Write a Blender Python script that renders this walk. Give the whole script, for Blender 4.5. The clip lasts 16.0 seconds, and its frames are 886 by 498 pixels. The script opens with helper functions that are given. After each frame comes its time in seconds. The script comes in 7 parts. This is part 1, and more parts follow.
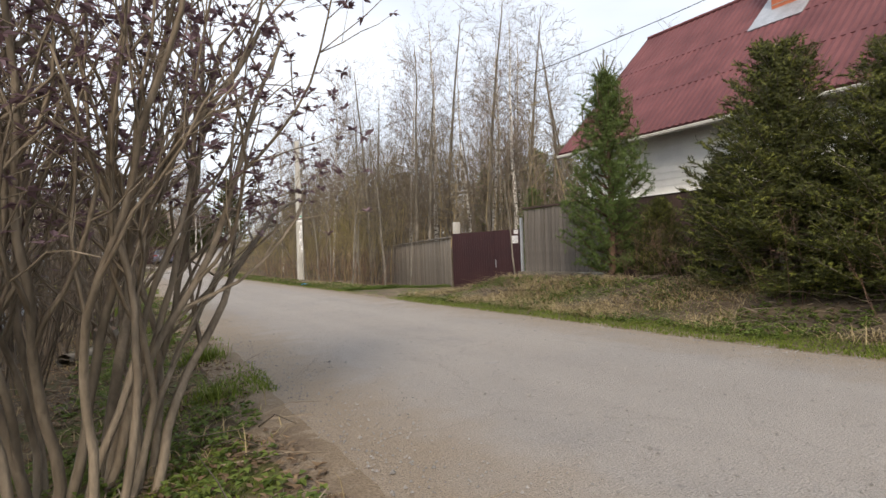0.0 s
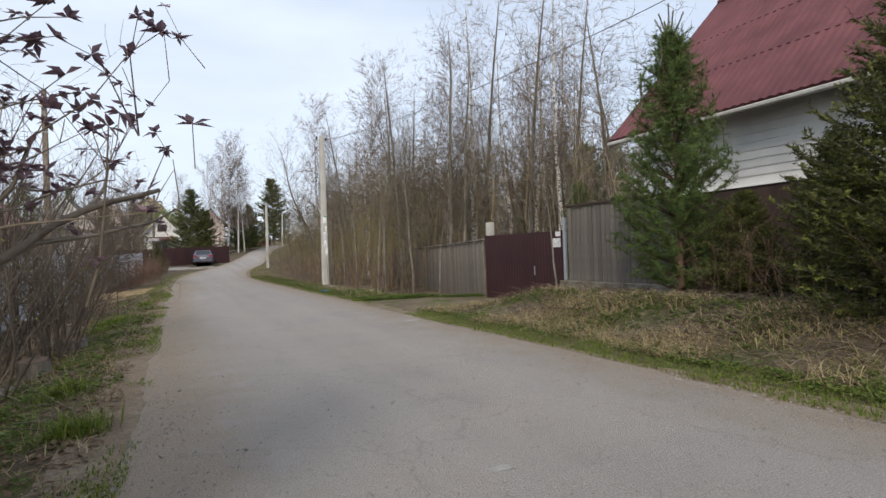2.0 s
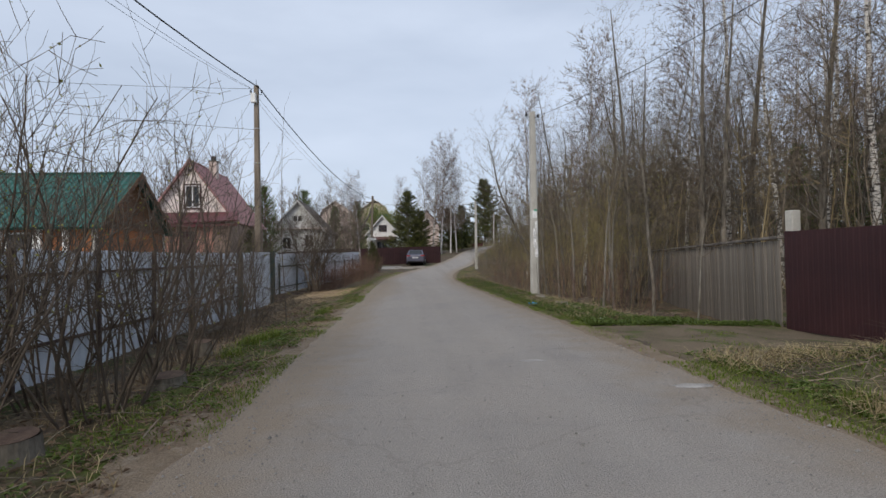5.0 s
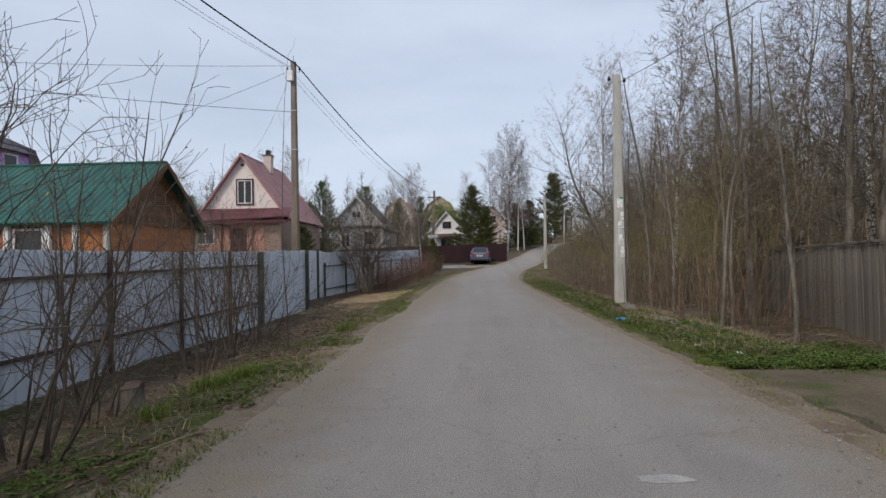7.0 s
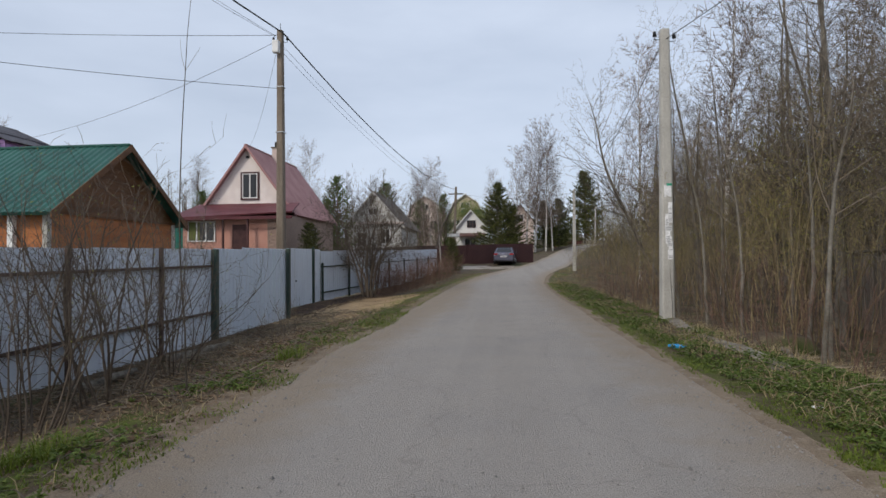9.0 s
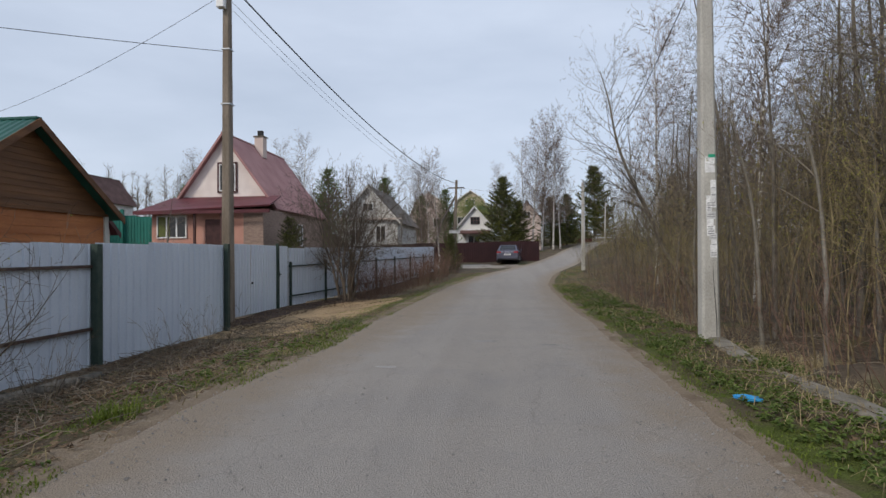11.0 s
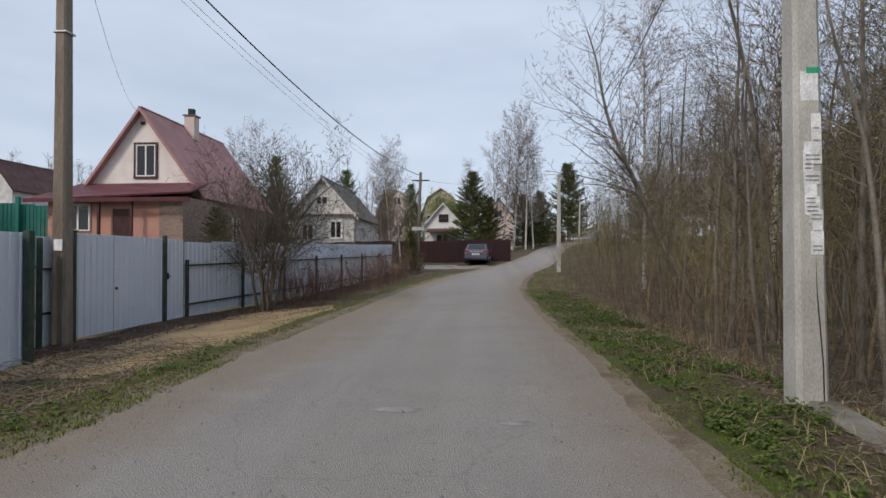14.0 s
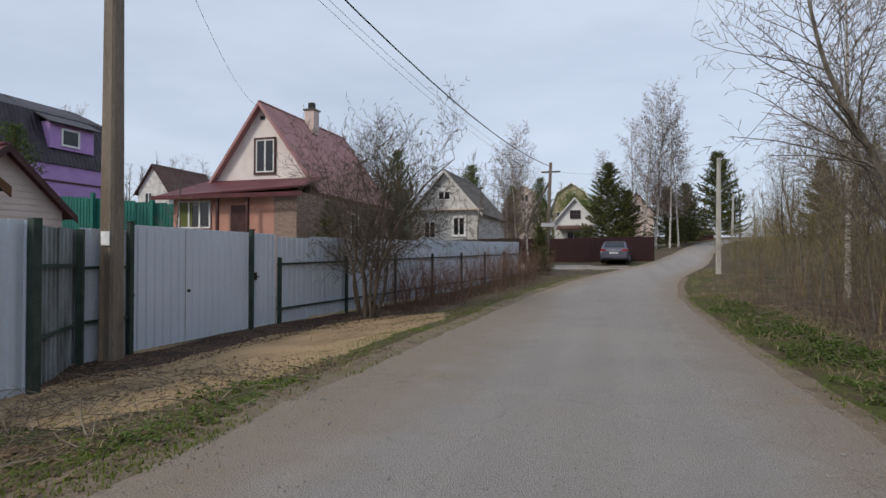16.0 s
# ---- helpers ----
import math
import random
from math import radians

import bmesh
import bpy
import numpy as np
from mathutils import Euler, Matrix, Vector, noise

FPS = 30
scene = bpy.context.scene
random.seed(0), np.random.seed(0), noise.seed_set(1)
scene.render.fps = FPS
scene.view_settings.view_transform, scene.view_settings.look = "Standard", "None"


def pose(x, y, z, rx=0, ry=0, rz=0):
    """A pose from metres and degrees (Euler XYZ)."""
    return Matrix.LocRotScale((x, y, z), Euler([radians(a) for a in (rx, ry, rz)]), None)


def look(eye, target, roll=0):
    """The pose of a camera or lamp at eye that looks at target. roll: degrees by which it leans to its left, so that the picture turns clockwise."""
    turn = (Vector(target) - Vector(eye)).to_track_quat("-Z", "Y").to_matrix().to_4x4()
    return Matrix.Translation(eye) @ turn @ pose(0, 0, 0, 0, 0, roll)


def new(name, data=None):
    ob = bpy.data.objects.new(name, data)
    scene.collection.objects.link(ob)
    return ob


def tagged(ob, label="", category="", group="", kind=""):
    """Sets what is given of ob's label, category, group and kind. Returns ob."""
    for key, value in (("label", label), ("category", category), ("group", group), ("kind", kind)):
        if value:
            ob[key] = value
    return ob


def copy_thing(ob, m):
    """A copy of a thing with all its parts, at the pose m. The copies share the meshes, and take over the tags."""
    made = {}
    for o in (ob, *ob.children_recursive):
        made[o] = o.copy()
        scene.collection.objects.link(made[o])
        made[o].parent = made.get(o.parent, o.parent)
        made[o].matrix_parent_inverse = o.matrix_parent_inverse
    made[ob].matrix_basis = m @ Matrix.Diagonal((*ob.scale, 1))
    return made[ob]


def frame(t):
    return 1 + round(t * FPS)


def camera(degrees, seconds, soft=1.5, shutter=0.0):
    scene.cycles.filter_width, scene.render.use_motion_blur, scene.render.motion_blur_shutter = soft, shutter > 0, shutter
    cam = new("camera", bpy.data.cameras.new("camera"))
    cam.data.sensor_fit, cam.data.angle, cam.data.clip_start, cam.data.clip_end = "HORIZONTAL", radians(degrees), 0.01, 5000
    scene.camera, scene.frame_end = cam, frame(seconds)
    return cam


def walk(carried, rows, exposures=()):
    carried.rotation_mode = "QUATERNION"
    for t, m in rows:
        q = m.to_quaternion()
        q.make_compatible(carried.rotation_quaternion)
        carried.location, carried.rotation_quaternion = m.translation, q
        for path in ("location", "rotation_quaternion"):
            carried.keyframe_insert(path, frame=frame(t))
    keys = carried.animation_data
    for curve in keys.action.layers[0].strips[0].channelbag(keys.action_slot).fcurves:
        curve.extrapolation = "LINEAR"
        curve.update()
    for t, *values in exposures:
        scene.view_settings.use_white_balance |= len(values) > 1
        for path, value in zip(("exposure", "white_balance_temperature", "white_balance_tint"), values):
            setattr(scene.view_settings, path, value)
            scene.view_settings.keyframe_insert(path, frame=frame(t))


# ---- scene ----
cam = camera(75.8, 16.0)
PATH = [
    (0, (-0.649, 1.085, 1.076), (0.355, 2.815, 1.084), -2.1),
    (0.5, (-0.239, 1.392, 1.184), (0.804, 3.098, 1.187), -2.0),
    (1, (0.124, 1.705, 1.213), (1.184, 3.4, 1.218), -2.4),
    (1.5, (0.476, 2.225, 1.208), (1.485, 3.952, 1.212), -2.3),
    (2, (0.799, 2.786, 1.216), (1.661, 4.59, 1.226), -2.1),
    (2.5, (1.113, 3.567, 1.153), (1.728, 5.47, 1.177), -1.6),
    (3, (1.351, 4.253, 1.171), (1.835, 6.193, 1.201), -1.5),
    (3.5, (1.523, 5.046, 1.17), (1.873, 7.015, 1.203), -1.4),
    (4, (1.724, 5.758, 1.181), (2.014, 7.737, 1.216), -1.3),
    (4.5, (1.816, 6.476, 1.197), (2.027, 8.465, 1.234), -1.1),
    (5, (1.937, 7.119, 1.238), (2.093, 9.112, 1.275), -1.1),
    (7.5, (2.521, 11.268, 1.318), (2.41, 13.265, 1.35), -0.9),
    (8, (2.67, 11.974, 1.333), (2.545, 13.97, 1.365), -0.7),
    (8.5, (2.8, 12.793, 1.324), (2.627, 14.785, 1.358), -0.5),
    (9, (2.895, 13.507, 1.317), (2.71, 15.498, 1.351), -0.5),
    (11.5, (3.465, 17.351, 1.294), (3.247, 19.339, 1.322), -0.5),
    (12, (3.604, 18.035, 1.279), (3.447, 20.029, 1.311), -0.4),
    (12.5, (3.701, 18.759, 1.259), (3.705, 20.759, 1.291), -0.4),
    (13, (3.742, 19.35, 1.247), (3.856, 21.346, 1.28), -0.3),
    (13.5, (3.697, 20.038, 1.237), (3.74, 22.037, 1.271), -0.2),
    (14, (3.671, 20.766, 1.245), (3.55, 22.762, 1.274), -0.1),
    (14.5, (3.545, 21.497, 1.239), (3.17, 23.462, 1.266), 0.2),
    (15, (3.464, 22.282, 1.233), (2.983, 24.223, 1.259), 0.2),
    (15.5, (3.368, 23.05, 1.255), (2.82, 24.973, 1.278), 0.2),
    (16, (3.271, 23.824, 1.223), (2.71, 25.744, 1.249), 0.1),
]
walk(cam, [(t, look(eye, target, roll)) for t, eye, target, roll in PATH],
     [(0.0, 0.72, 7500, 14), (1.2, 0.62, 7000, 13), (2.0, 0.38, 6850, 12), (2.8, 0.14, 6800, 12), (4.0, -0.02, 6650, 12), (16.0, -0.04, 6650, 12)])

# ---- world, sun ----
SUN_EL, SUN_AZ = 38.0, 215.0
world = bpy.data.worlds.new("sky")
scene.world = world
world.use_nodes = True
wn, wl = world.node_tree.nodes, world.node_tree.links
wn.clear()
w_out = wn.new("ShaderNodeOutputWorld")
w_bg = wn.new("ShaderNodeBackground")
w_sky = wn.new("ShaderNodeTexSky")
w_sky.sky_type, w_sky.sun_disc = "NISHITA", False
w_sky.sun_elevation, w_sky.sun_rotation = radians(SUN_EL), radians(SUN_AZ)
w_sky.air_density, w_sky.dust_density, w_sky.ozone_density = 1.0, 2.0, 1.0
w_co = wn.new("ShaderNodeTexCoord")
w_map = wn.new("ShaderNodeMapping")
w_map.inputs["Scale"].default_value = (1.3, 1.3, 4.5)
w_noise = wn.new("ShaderNodeTexNoise")
w_noise.inputs["Scale"].default_value, w_noise.inputs["Detail"].default_value = 1.6, 6.0
w_ramp = wn.new("ShaderNodeValToRGB")
w_ramp.color_ramp.elements[0].position, w_ramp.color_ramp.elements[1].position = 0.30, 0.78
w_ramp.color_ramp.elements[0].color = (0.6, 0.6, 0.6, 1)
w_ramp.color_ramp.elements[1].color = (0.95, 0.95, 0.95, 1)
w_mix = wn.new("ShaderNodeMixRGB")
w_mix.inputs[2].default_value = (7.1, 8.25, 10.0, 1)
w_bg.inputs["Strength"].default_value = 0.1
wl.new(w_co.outputs["Generated"], w_map.inputs["Vector"])
wl.new(w_map.outputs["Vector"], w_noise.inputs["Vector"])
wl.new(w_noise.outputs["Fac"], w_ramp.inputs["Fac"])
wl.new(w_ramp.outputs["Color"], w_mix.inputs[0])
wl.new(w_sky.outputs["Color"], w_mix.inputs[1])
wl.new(w_mix.outputs["Color"], w_bg.inputs["Color"])
wl.new(w_bg.outputs["Background"], w_out.inputs["Surface"])

sun = new("sun", bpy.data.lights.new("sun", "SUN"))
sun.data.energy, sun.data.angle, sun.data.color = 1.7, radians(12), (1.0, 0.94, 0.84)
_az, _el = radians(SUN_AZ), radians(SUN_EL)
_to = Vector((math.sin(_az) * math.cos(_el), math.cos(_az) * math.cos(_el), math.sin(_el)))
sun.matrix_world = look(_to * 60, (0, 0, 0))


# ---- materials ----
def mat(name, a, b, scale=6.0, rough=0.8, bump=0.25, fine=60.0, metal=0.0, stretch=(1, 1, 1), spread=(0.35, 0.65), vary=0.12, spec=0.3, grain=0.22, island=0.0):
    """Colour from a to b by coarse noise, darkened and lightened by fine noise, with relief; each object slightly its own tone."""
    m = bpy.data.materials.new(name)
    m.use_nodes = True
    n, l = m.node_tree.nodes, m.node_tree.links
    p = n["Principled BSDF"]
    p.inputs["Roughness"].default_value, p.inputs["Metallic"].default_value = rough, metal
    p.inputs["Specular IOR Level"].default_value = spec
    co, mp = n.new("ShaderNodeTexCoord"), n.new("ShaderNodeMapping")
    mp.inputs["Scale"].default_value = stretch
    l.new(co.outputs["Object"], mp.inputs["Vector"])
    n1, n2 = n.new("ShaderNodeTexNoise"), n.new("ShaderNodeTexNoise")
    n1.inputs["Scale"].default_value, n1.inputs["Detail"].default_value = scale, 5
    n2.inputs["Scale"].default_value, n2.inputs["Detail"].default_value = fine, 3
    r = n.new("ShaderNodeValToRGB")
    r.color_ramp.elements[0].position, r.color_ramp.elements[1].position = spread
    r.color_ramp.elements[0].color, r.color_ramp.elements[1].color = (*a, 1), (*b, 1)
    info = n.new("ShaderNodeObjectInfo")
    mr = n.new("ShaderNodeMapRange")
    mr.inputs["To Min"].default_value, mr.inputs["To Max"].default_value = 1 - vary, 1 + vary
    l.new(info.outputs["Random"], mr.inputs["Value"])
    mf = n.new("ShaderNodeMapRange")
    mf.inputs["From Min"].default_value, mf.inputs["From Max"].default_value = 0.25, 0.75
    mf.inputs["To Min"].default_value, mf.inputs["To Max"].default_value = 1 - grain, 1 + grain
    mul = n.new("ShaderNodeMath")
    mul.operation = "MULTIPLY"
    hsv = n.new("ShaderNodeHueSaturation")
    for nn in (n1, n2):
        l.new(mp.outputs["Vector"], nn.inputs["Vector"])
    l.new(n1.outputs["Fac"], r.inputs["Fac"])
    l.new(n2.outputs["Fac"], mf.inputs["Value"])
    l.new(mf.outputs["Result"], mul.inputs[0])
    l.new(mr.outputs["Result"], mul.inputs[1])
    if island:
        geo, mi, mul2 = n.new("ShaderNodeNewGeometry"), n.new("ShaderNodeMapRange"), n.new("ShaderNodeMath")
        mul2.operation = "MULTIPLY"
        mi.inputs["To Min"].default_value, mi.inputs["To Max"].default_value = 1 - island, 1 + island
        l.new(geo.outputs["Random Per Island"], mi.inputs["Value"])
        l.new(mi.outputs["Result"], mul2.inputs[0])
        l.new(mul.outputs["Value"], mul2.inputs[1])
        mul = mul2
    l.new(mul.outputs["Value"], hsv.inputs["Value"])
    l.new(r.outputs["Color"], hsv.inputs["Color"])
    l.new(hsv.outputs["Color"], p.inputs["Base Color"])
    bp = n.new("ShaderNodeBump")
    bp.inputs["Strength"].default_value, bp.inputs["Distance"].default_value = bump, 0.02
    l.new(n2.outputs["Fac"], bp.inputs["Height"])
    l.new(bp.outputs["Normal"], p.inputs["Normal"])
    return m


def leaf_mat(name, a, b, trans=0.25, rough=0.6):
    """Foliage: colour varies from leaf to leaf, a little light comes through."""
    m = bpy.data.materials.new(name)
    m.use_nodes = True
    n, l = m.node_tree.nodes, m.node_tree.links
    p = n["Principled BSDF"]
    p.inputs["Roughness"].default_value = rough
    p.inputs["Specular IOR Level"].default_value = 0.25
    g = n.new("ShaderNodeNewGeometry")
    r = n.new("ShaderNodeValToRGB")
    r.color_ramp.elements[0].color, r.color_ramp.elements[1].color = (*a, 1), (*b, 1)
    l.new(g.outputs["Random Per Island"], r.inputs["Fac"])
    l.new(r.outputs["Color"], p.inputs["Base Color"])
    t = n.new("ShaderNodeBsdfTranslucent")
    l.new(r.outputs["Color"], t.inputs["Color"])
    mx = n.new("ShaderNodeMixShader")
    mx.inputs[0].default_value = trans
    l.new(p.outputs[0], mx.inputs[1])
    l.new(t.outputs[0], mx.inputs[2])
    l.new(mx.outputs[0], n["Material Output"].inputs["Surface"])
    return m


def zones(name, layers, rough=0.95, bump=0.6, fine=45.0):
    """Ground: several noise-mixed earth colours one over another: (colour, noise scale, threshold, softness)."""
    m = bpy.data.materials.new(name)
    m.use_nodes = True
    n, l = m.node_tree.nodes, m.node_tree.links
    p = n["Principled BSDF"]
    p.inputs["Roughness"].default_value, p.inputs["Specular IOR Level"].default_value = rough, 0.15
    co = n.new("ShaderNodeTexCoord")
    col = None
    for c, sc, th, soft in layers:
        if col is None:
            rgb = n.new("ShaderNodeRGB")
            rgb.outputs[0].default_value = (*c, 1)
            col = rgb.outputs[0]
            continue
        nz = n.new("ShaderNodeTexNoise")
        nz.inputs["Scale"].default_value, nz.inputs["Detail"].default_value = sc, 6
        l.new(co.outputs["Object"], nz.inputs["Vector"])
        mr = n.new("ShaderNodeMapRange")
        mr.inputs["From Min"].default_value, mr.inputs["From Max"].default_value = th, th + soft
        l.new(nz.outputs["Fac"], mr.inputs["Value"])
        mx = n.new("ShaderNodeMixRGB")
        mx.inputs[2].default_value = (*c, 1)
        l.new(mr.outputs["Result"], mx.inputs[0])
        l.new(col, mx.inputs[1])
        col = mx.outputs[0]
    nf = n.new("ShaderNodeTexNoise")
    nf.inputs["Scale"].default_value, nf.inputs["Detail"].default_value = fine, 4
    l.new(co.outputs["Object"], nf.inputs["Vector"])
    hs = n.new("ShaderNodeHueSaturation")
    mr = n.new("ShaderNodeMapRange")
    mr.inputs["From Min"].default_value, mr.inputs["From Max"].default_value = 0.25, 0.75
    mr.inputs["To Min"].default_value, mr.inputs["To Max"].default_value = 0.7, 1.3
    l.new(nf.outputs["Fac"], mr.inputs["Value"])
    l.new(mr.outputs["Result"], hs.inputs["Value"])
    l.new(col, hs.inputs["Color"])
    l.new(hs.outputs["Color"], p.inputs["Base Color"])
    bp = n.new("ShaderNodeBump")
    bp.inputs["Strength"].default_value, bp.inputs["Distance"].default_value = bump, 0.03
    l.new(nf.outputs["Fac"], bp.inputs["Height"])
    l.new(bp.outputs["Normal"], p.inputs["Normal"])
    return m


def road_mat():
    """Worn asphalt: tone patches, pale chips, fine grain, long cracks, and brown dust by the 'dust' attribute at the edges."""
    m = zones("worn_asphalt", [
        ((0.298, 0.274, 0.25), 0, 0, 0), ((0.335, 0.304, 0.272), 0.35, 0.40, 0.3), ((0.258, 0.243, 0.23), 0.9, 0.50, 0.3), ((0.235, 0.22, 0.206), 14.0, 0.60, 0.15), ((0.38, 0.352, 0.32), 48.0, 0.645, 0.07), ((0.19, 0.178, 0.165), 38.0, 0.67, 0.06)], 0.9, 0.8, 90.0)
    n, l = m.node_tree.nodes, m.node_tree.links
    hs = next(k for k in n if k.type == "HUE_SAT")
    src = hs.inputs["Color"].links[0].from_socket
    at = n.new("ShaderNodeAttribute")
    at.attribute_name = "dust"
    co = n.new("ShaderNodeTexCoord")
    nz = n.new("ShaderNodeTexNoise")
    nz.inputs["Scale"].default_value, nz.inputs["Detail"].default_value = 2.3, 7
    l.new(co.outputs["Object"], nz.inputs["Vector"])
    ad = n.new("ShaderNodeMath")
    ad.operation = "ADD"
    l.new(at.outputs["Fac"], ad.inputs[0])
    l.new(nz.outputs["Fac"], ad.inputs[1])
    mr = n.new("ShaderNodeMapRange")
    mr.inputs["From Min"].default_value, mr.inputs["From Max"].default_value = 0.62, 1.35
    l.new(ad.outputs[0], mr.inputs["Value"])
    mx = n.new("ShaderNodeMixRGB")
    mx.inputs[2].default_value = (0.285, 0.235, 0.183, 1)
    l.new(mr.outputs["Result"], mx.inputs[0])
    # paler wheel tracks drawn out along the lane
    tm, tn, tr, tx = n.new("ShaderNodeMapping"), n.new("ShaderNodeTexNoise"), n.new("ShaderNodeMapRange"), n.new("ShaderNodeMixRGB")
    tm.inputs["Scale"].default_value = (1.5, 0.05, 1.0)
    tn.inputs["Scale"].default_value, tn.inputs["Detail"].default_value = 1.0, 3
    tr.inputs["From Min"].default_value, tr.inputs["From Max"].default_value = 0.4, 0.65
    tr.inputs["To Min"].default_value, tr.inputs["To Max"].default_value = 0.0, 0.5
    tx.inputs[2].default_value = (0.36, 0.333, 0.305, 1)
    l.new(co.outputs["Object"], tm.inputs["Vector"])
    l.new(tm.outputs["Vector"], tn.inputs["Vector"])
    l.new(tn.outputs["Fac"], tr.inputs["Value"])
    l.new(tr.outputs["Result"], tx.inputs[0])
    l.new(src, tx.inputs[1])
    l.new(tx.outputs[0], mx.inputs[1])
    vo = n.new("ShaderNodeTexVoronoi")
    vo.feature = "DISTANCE_TO_EDGE"
    vo.inputs["Scale"].default_value = 0.55
    nw = n.new("ShaderNodeTexNoise")
    nw.inputs["Scale"].default_value = 3.0
    vm = n.new("ShaderNodeMixRGB")
    vm.inputs[0].default_value = 0.25
    l.new(co.outputs["Object"], nw.inputs["Vector"])
    l.new(co.outputs["Object"], vm.inputs[1])
    l.new(nw.outputs["Color"], vm.inputs[2])
    l.new(vm.outputs[0], vo.inputs["Vector"])
    cr = n.new("ShaderNodeMapRange")
    cr.inputs["From Min"].default_value, cr.inputs["From Max"].default_value = 0.001, 0.006
    cr.inputs["To Min"].default_value, cr.inputs["To Max"].default_value = 0.88, 1.0
    l.new(vo.outputs["Distance"], cr.inputs["Value"])
    mu = n.new("ShaderNodeMixRGB")
    mu.blend_type = "MULTIPLY"
    mu.inputs[0].default_value = 1.0
    l.new(mx.outputs[0], mu.inputs[1])
    l.new(cr.outputs["Result"], mu.inputs[2])
    l.new(mu.outputs[0], hs.inputs["Color"])
    return m


M_ROAD = road_mat()
M_GROUND = zones("earth_and_litter", [
    ((0.09, 0.07, 0.052), 0, 0, 0),
    ((0.15, 0.115, 0.075), 0.9, 0.45, 0.2), ((0.055, 0.075, 0.02), 0.6, 0.52, 0.15), ((0.21, 0.17, 0.11), 6.0, 0.6, 0.15)])
M_VERGE = zones("verge_turf", [
    ((0.10, 0.088, 0.045), 0, 0, 0),
    ((0.10, 0.075, 0.05), 1.3, 0.42, 0.15), ((0.17, 0.135, 0.085), 5.0, 0.55, 0.12), ((0.085, 0.105, 0.024), 1.6, 0.5, 0.1), ((0.115, 0.13, 0.032), 9.0, 0.58, 0.12)], 0.95, 1.0, 60.0)
M_SAND = zones("sandy_drive", [
    ((0.37, 0.262, 0.15), 0, 0, 0),
    ((0.26, 0.18, 0.105), 1.3, 0.48, 0.2), ((0.12, 0.10, 0.04), 2.2, 0.66, 0.08)])
M_SHOULDER = zones("gravelly_dirt", [
    ((0.225, 0.175, 0.125), 0, 0, 0), ((0.155, 0.115, 0.08), 1.8, 0.48, 0.2), ((0.265, 0.218, 0.165), 7.0, 0.55, 0.12), ((0.10, 0.10, 0.04), 2.6, 0.64, 0.1)], 0.95, 0.8, 60.0)
M_MULCH = zones("dark_leaf_mulch", [
    ((0.085, 0.055, 0.042), 0, 0, 0), ((0.05, 0.034, 0.028), 2.0, 0.45, 0.15), ((0.13, 0.09, 0.066), 9.0, 0.56, 0.1), ((0.16, 0.13, 0.11), 22.0, 0.62, 0.08)], 0.95, 1.0, 30.0)
M_EARTH = zones("trodden_earth", [
    ((0.15, 0.118, 0.082), 0, 0, 0), ((0.105, 0.085, 0.055), 1.3, 0.45, 0.2), ((0.075, 0.09, 0.03), 1.7, 0.55, 0.12)])
M_BARK = mat("grey_brown_bark", (0.085, 0.074, 0.06), (0.21, 0.185, 0.15), 9, 0.9, 0.6, 50, stretch=(1, 1, 0.3))
M_STEM = mat("brown_shrub_bark", (0.07, 0.054, 0.042), (0.15, 0.118, 0.088), 7, 0.8, 0.5, 40, stretch=(1, 1, 0.35))
M_SHRUB = mat("olive_brown_shrub_bark", (0.12, 0.095, 0.068), (0.245, 0.198, 0.145), 7, 0.8, 0.5, 40, stretch=(1, 1, 0.35))
M_TWIG = mat("twig_bark", (0.095, 0.076, 0.056), (0.18, 0.146, 0.108), 3, 0.85, 0.2, 30, vary=0.25, island=0.5)
M_TWIG_OLIVE = mat("olive_twig_bark", (0.15, 0.118, 0.06), (0.275, 0.215, 0.12), 3, 0.85, 0.2, 30, vary=0.25, island=0.5)
M_TWIG_RED = mat("red_brown_twig_bark", (0.11, 0.062, 0.044), (0.19, 0.12, 0.088), 3, 0.85, 0.2, 30, vary=0.25, island=0.5)
M_BIRCH = mat("birch_bark", (0.05, 0.043, 0.037), (0.62, 0.59, 0.54), 6, 0.75, 0.3, 25, stretch=(1, 1, 2.2), spread=(0.40, 0.52))
M_BIRCH_TWIG = mat("birch_twig_bark", (0.14, 0.105, 0.085), (0.235, 0.185, 0.155), 3, 0.85, 0.2, 30, vary=0.2, island=0.5)
M_CONC = mat("pole_concrete", (0.36, 0.345, 0.31), (0.47, 0.455, 0.41), 3, 0.9, 0.3, 80, stretch=(1, 1, 0.4))
M_CONC_BROWN = mat("brown_stained_pole", (0.15, 0.12, 0.09), (0.24, 0.2, 0.16), 4, 0.9, 0.4, 60, stretch=(1, 1, 0.15))
M_CONC_OLD = mat("old_mossy_concrete", (0.12, 0.105, 0.08), (0.25, 0.23, 0.195), 3, 0.95, 0.5, 40)
M_SHEET = mat("grey_blue_painted_sheet", (0.59, 0.64, 0.71), (0.66, 0.71, 0.775), 0.7, 0.55, 0.05, 30, vary=0.05, grain=0.05)
M_SHEET_OLD = mat("weathered_galvanised_sheet", (0.10, 0.11, 0.10), (0.30, 0.33, 0.35), 1.6, 0.6, 0.1, 20, stretch=(1, 1, 0.4), vary=0.05)
M_POST = mat("dark_green_post_paint", (0.025, 0.045, 0.035), (0.05, 0.07, 0.055), 6, 0.6, 0.2, 60)
M_POST_BROWN = mat("rusty_dark_post", (0.055, 0.035, 0.03), (0.10, 0.065, 0.05), 6, 0.7, 0.3, 60)
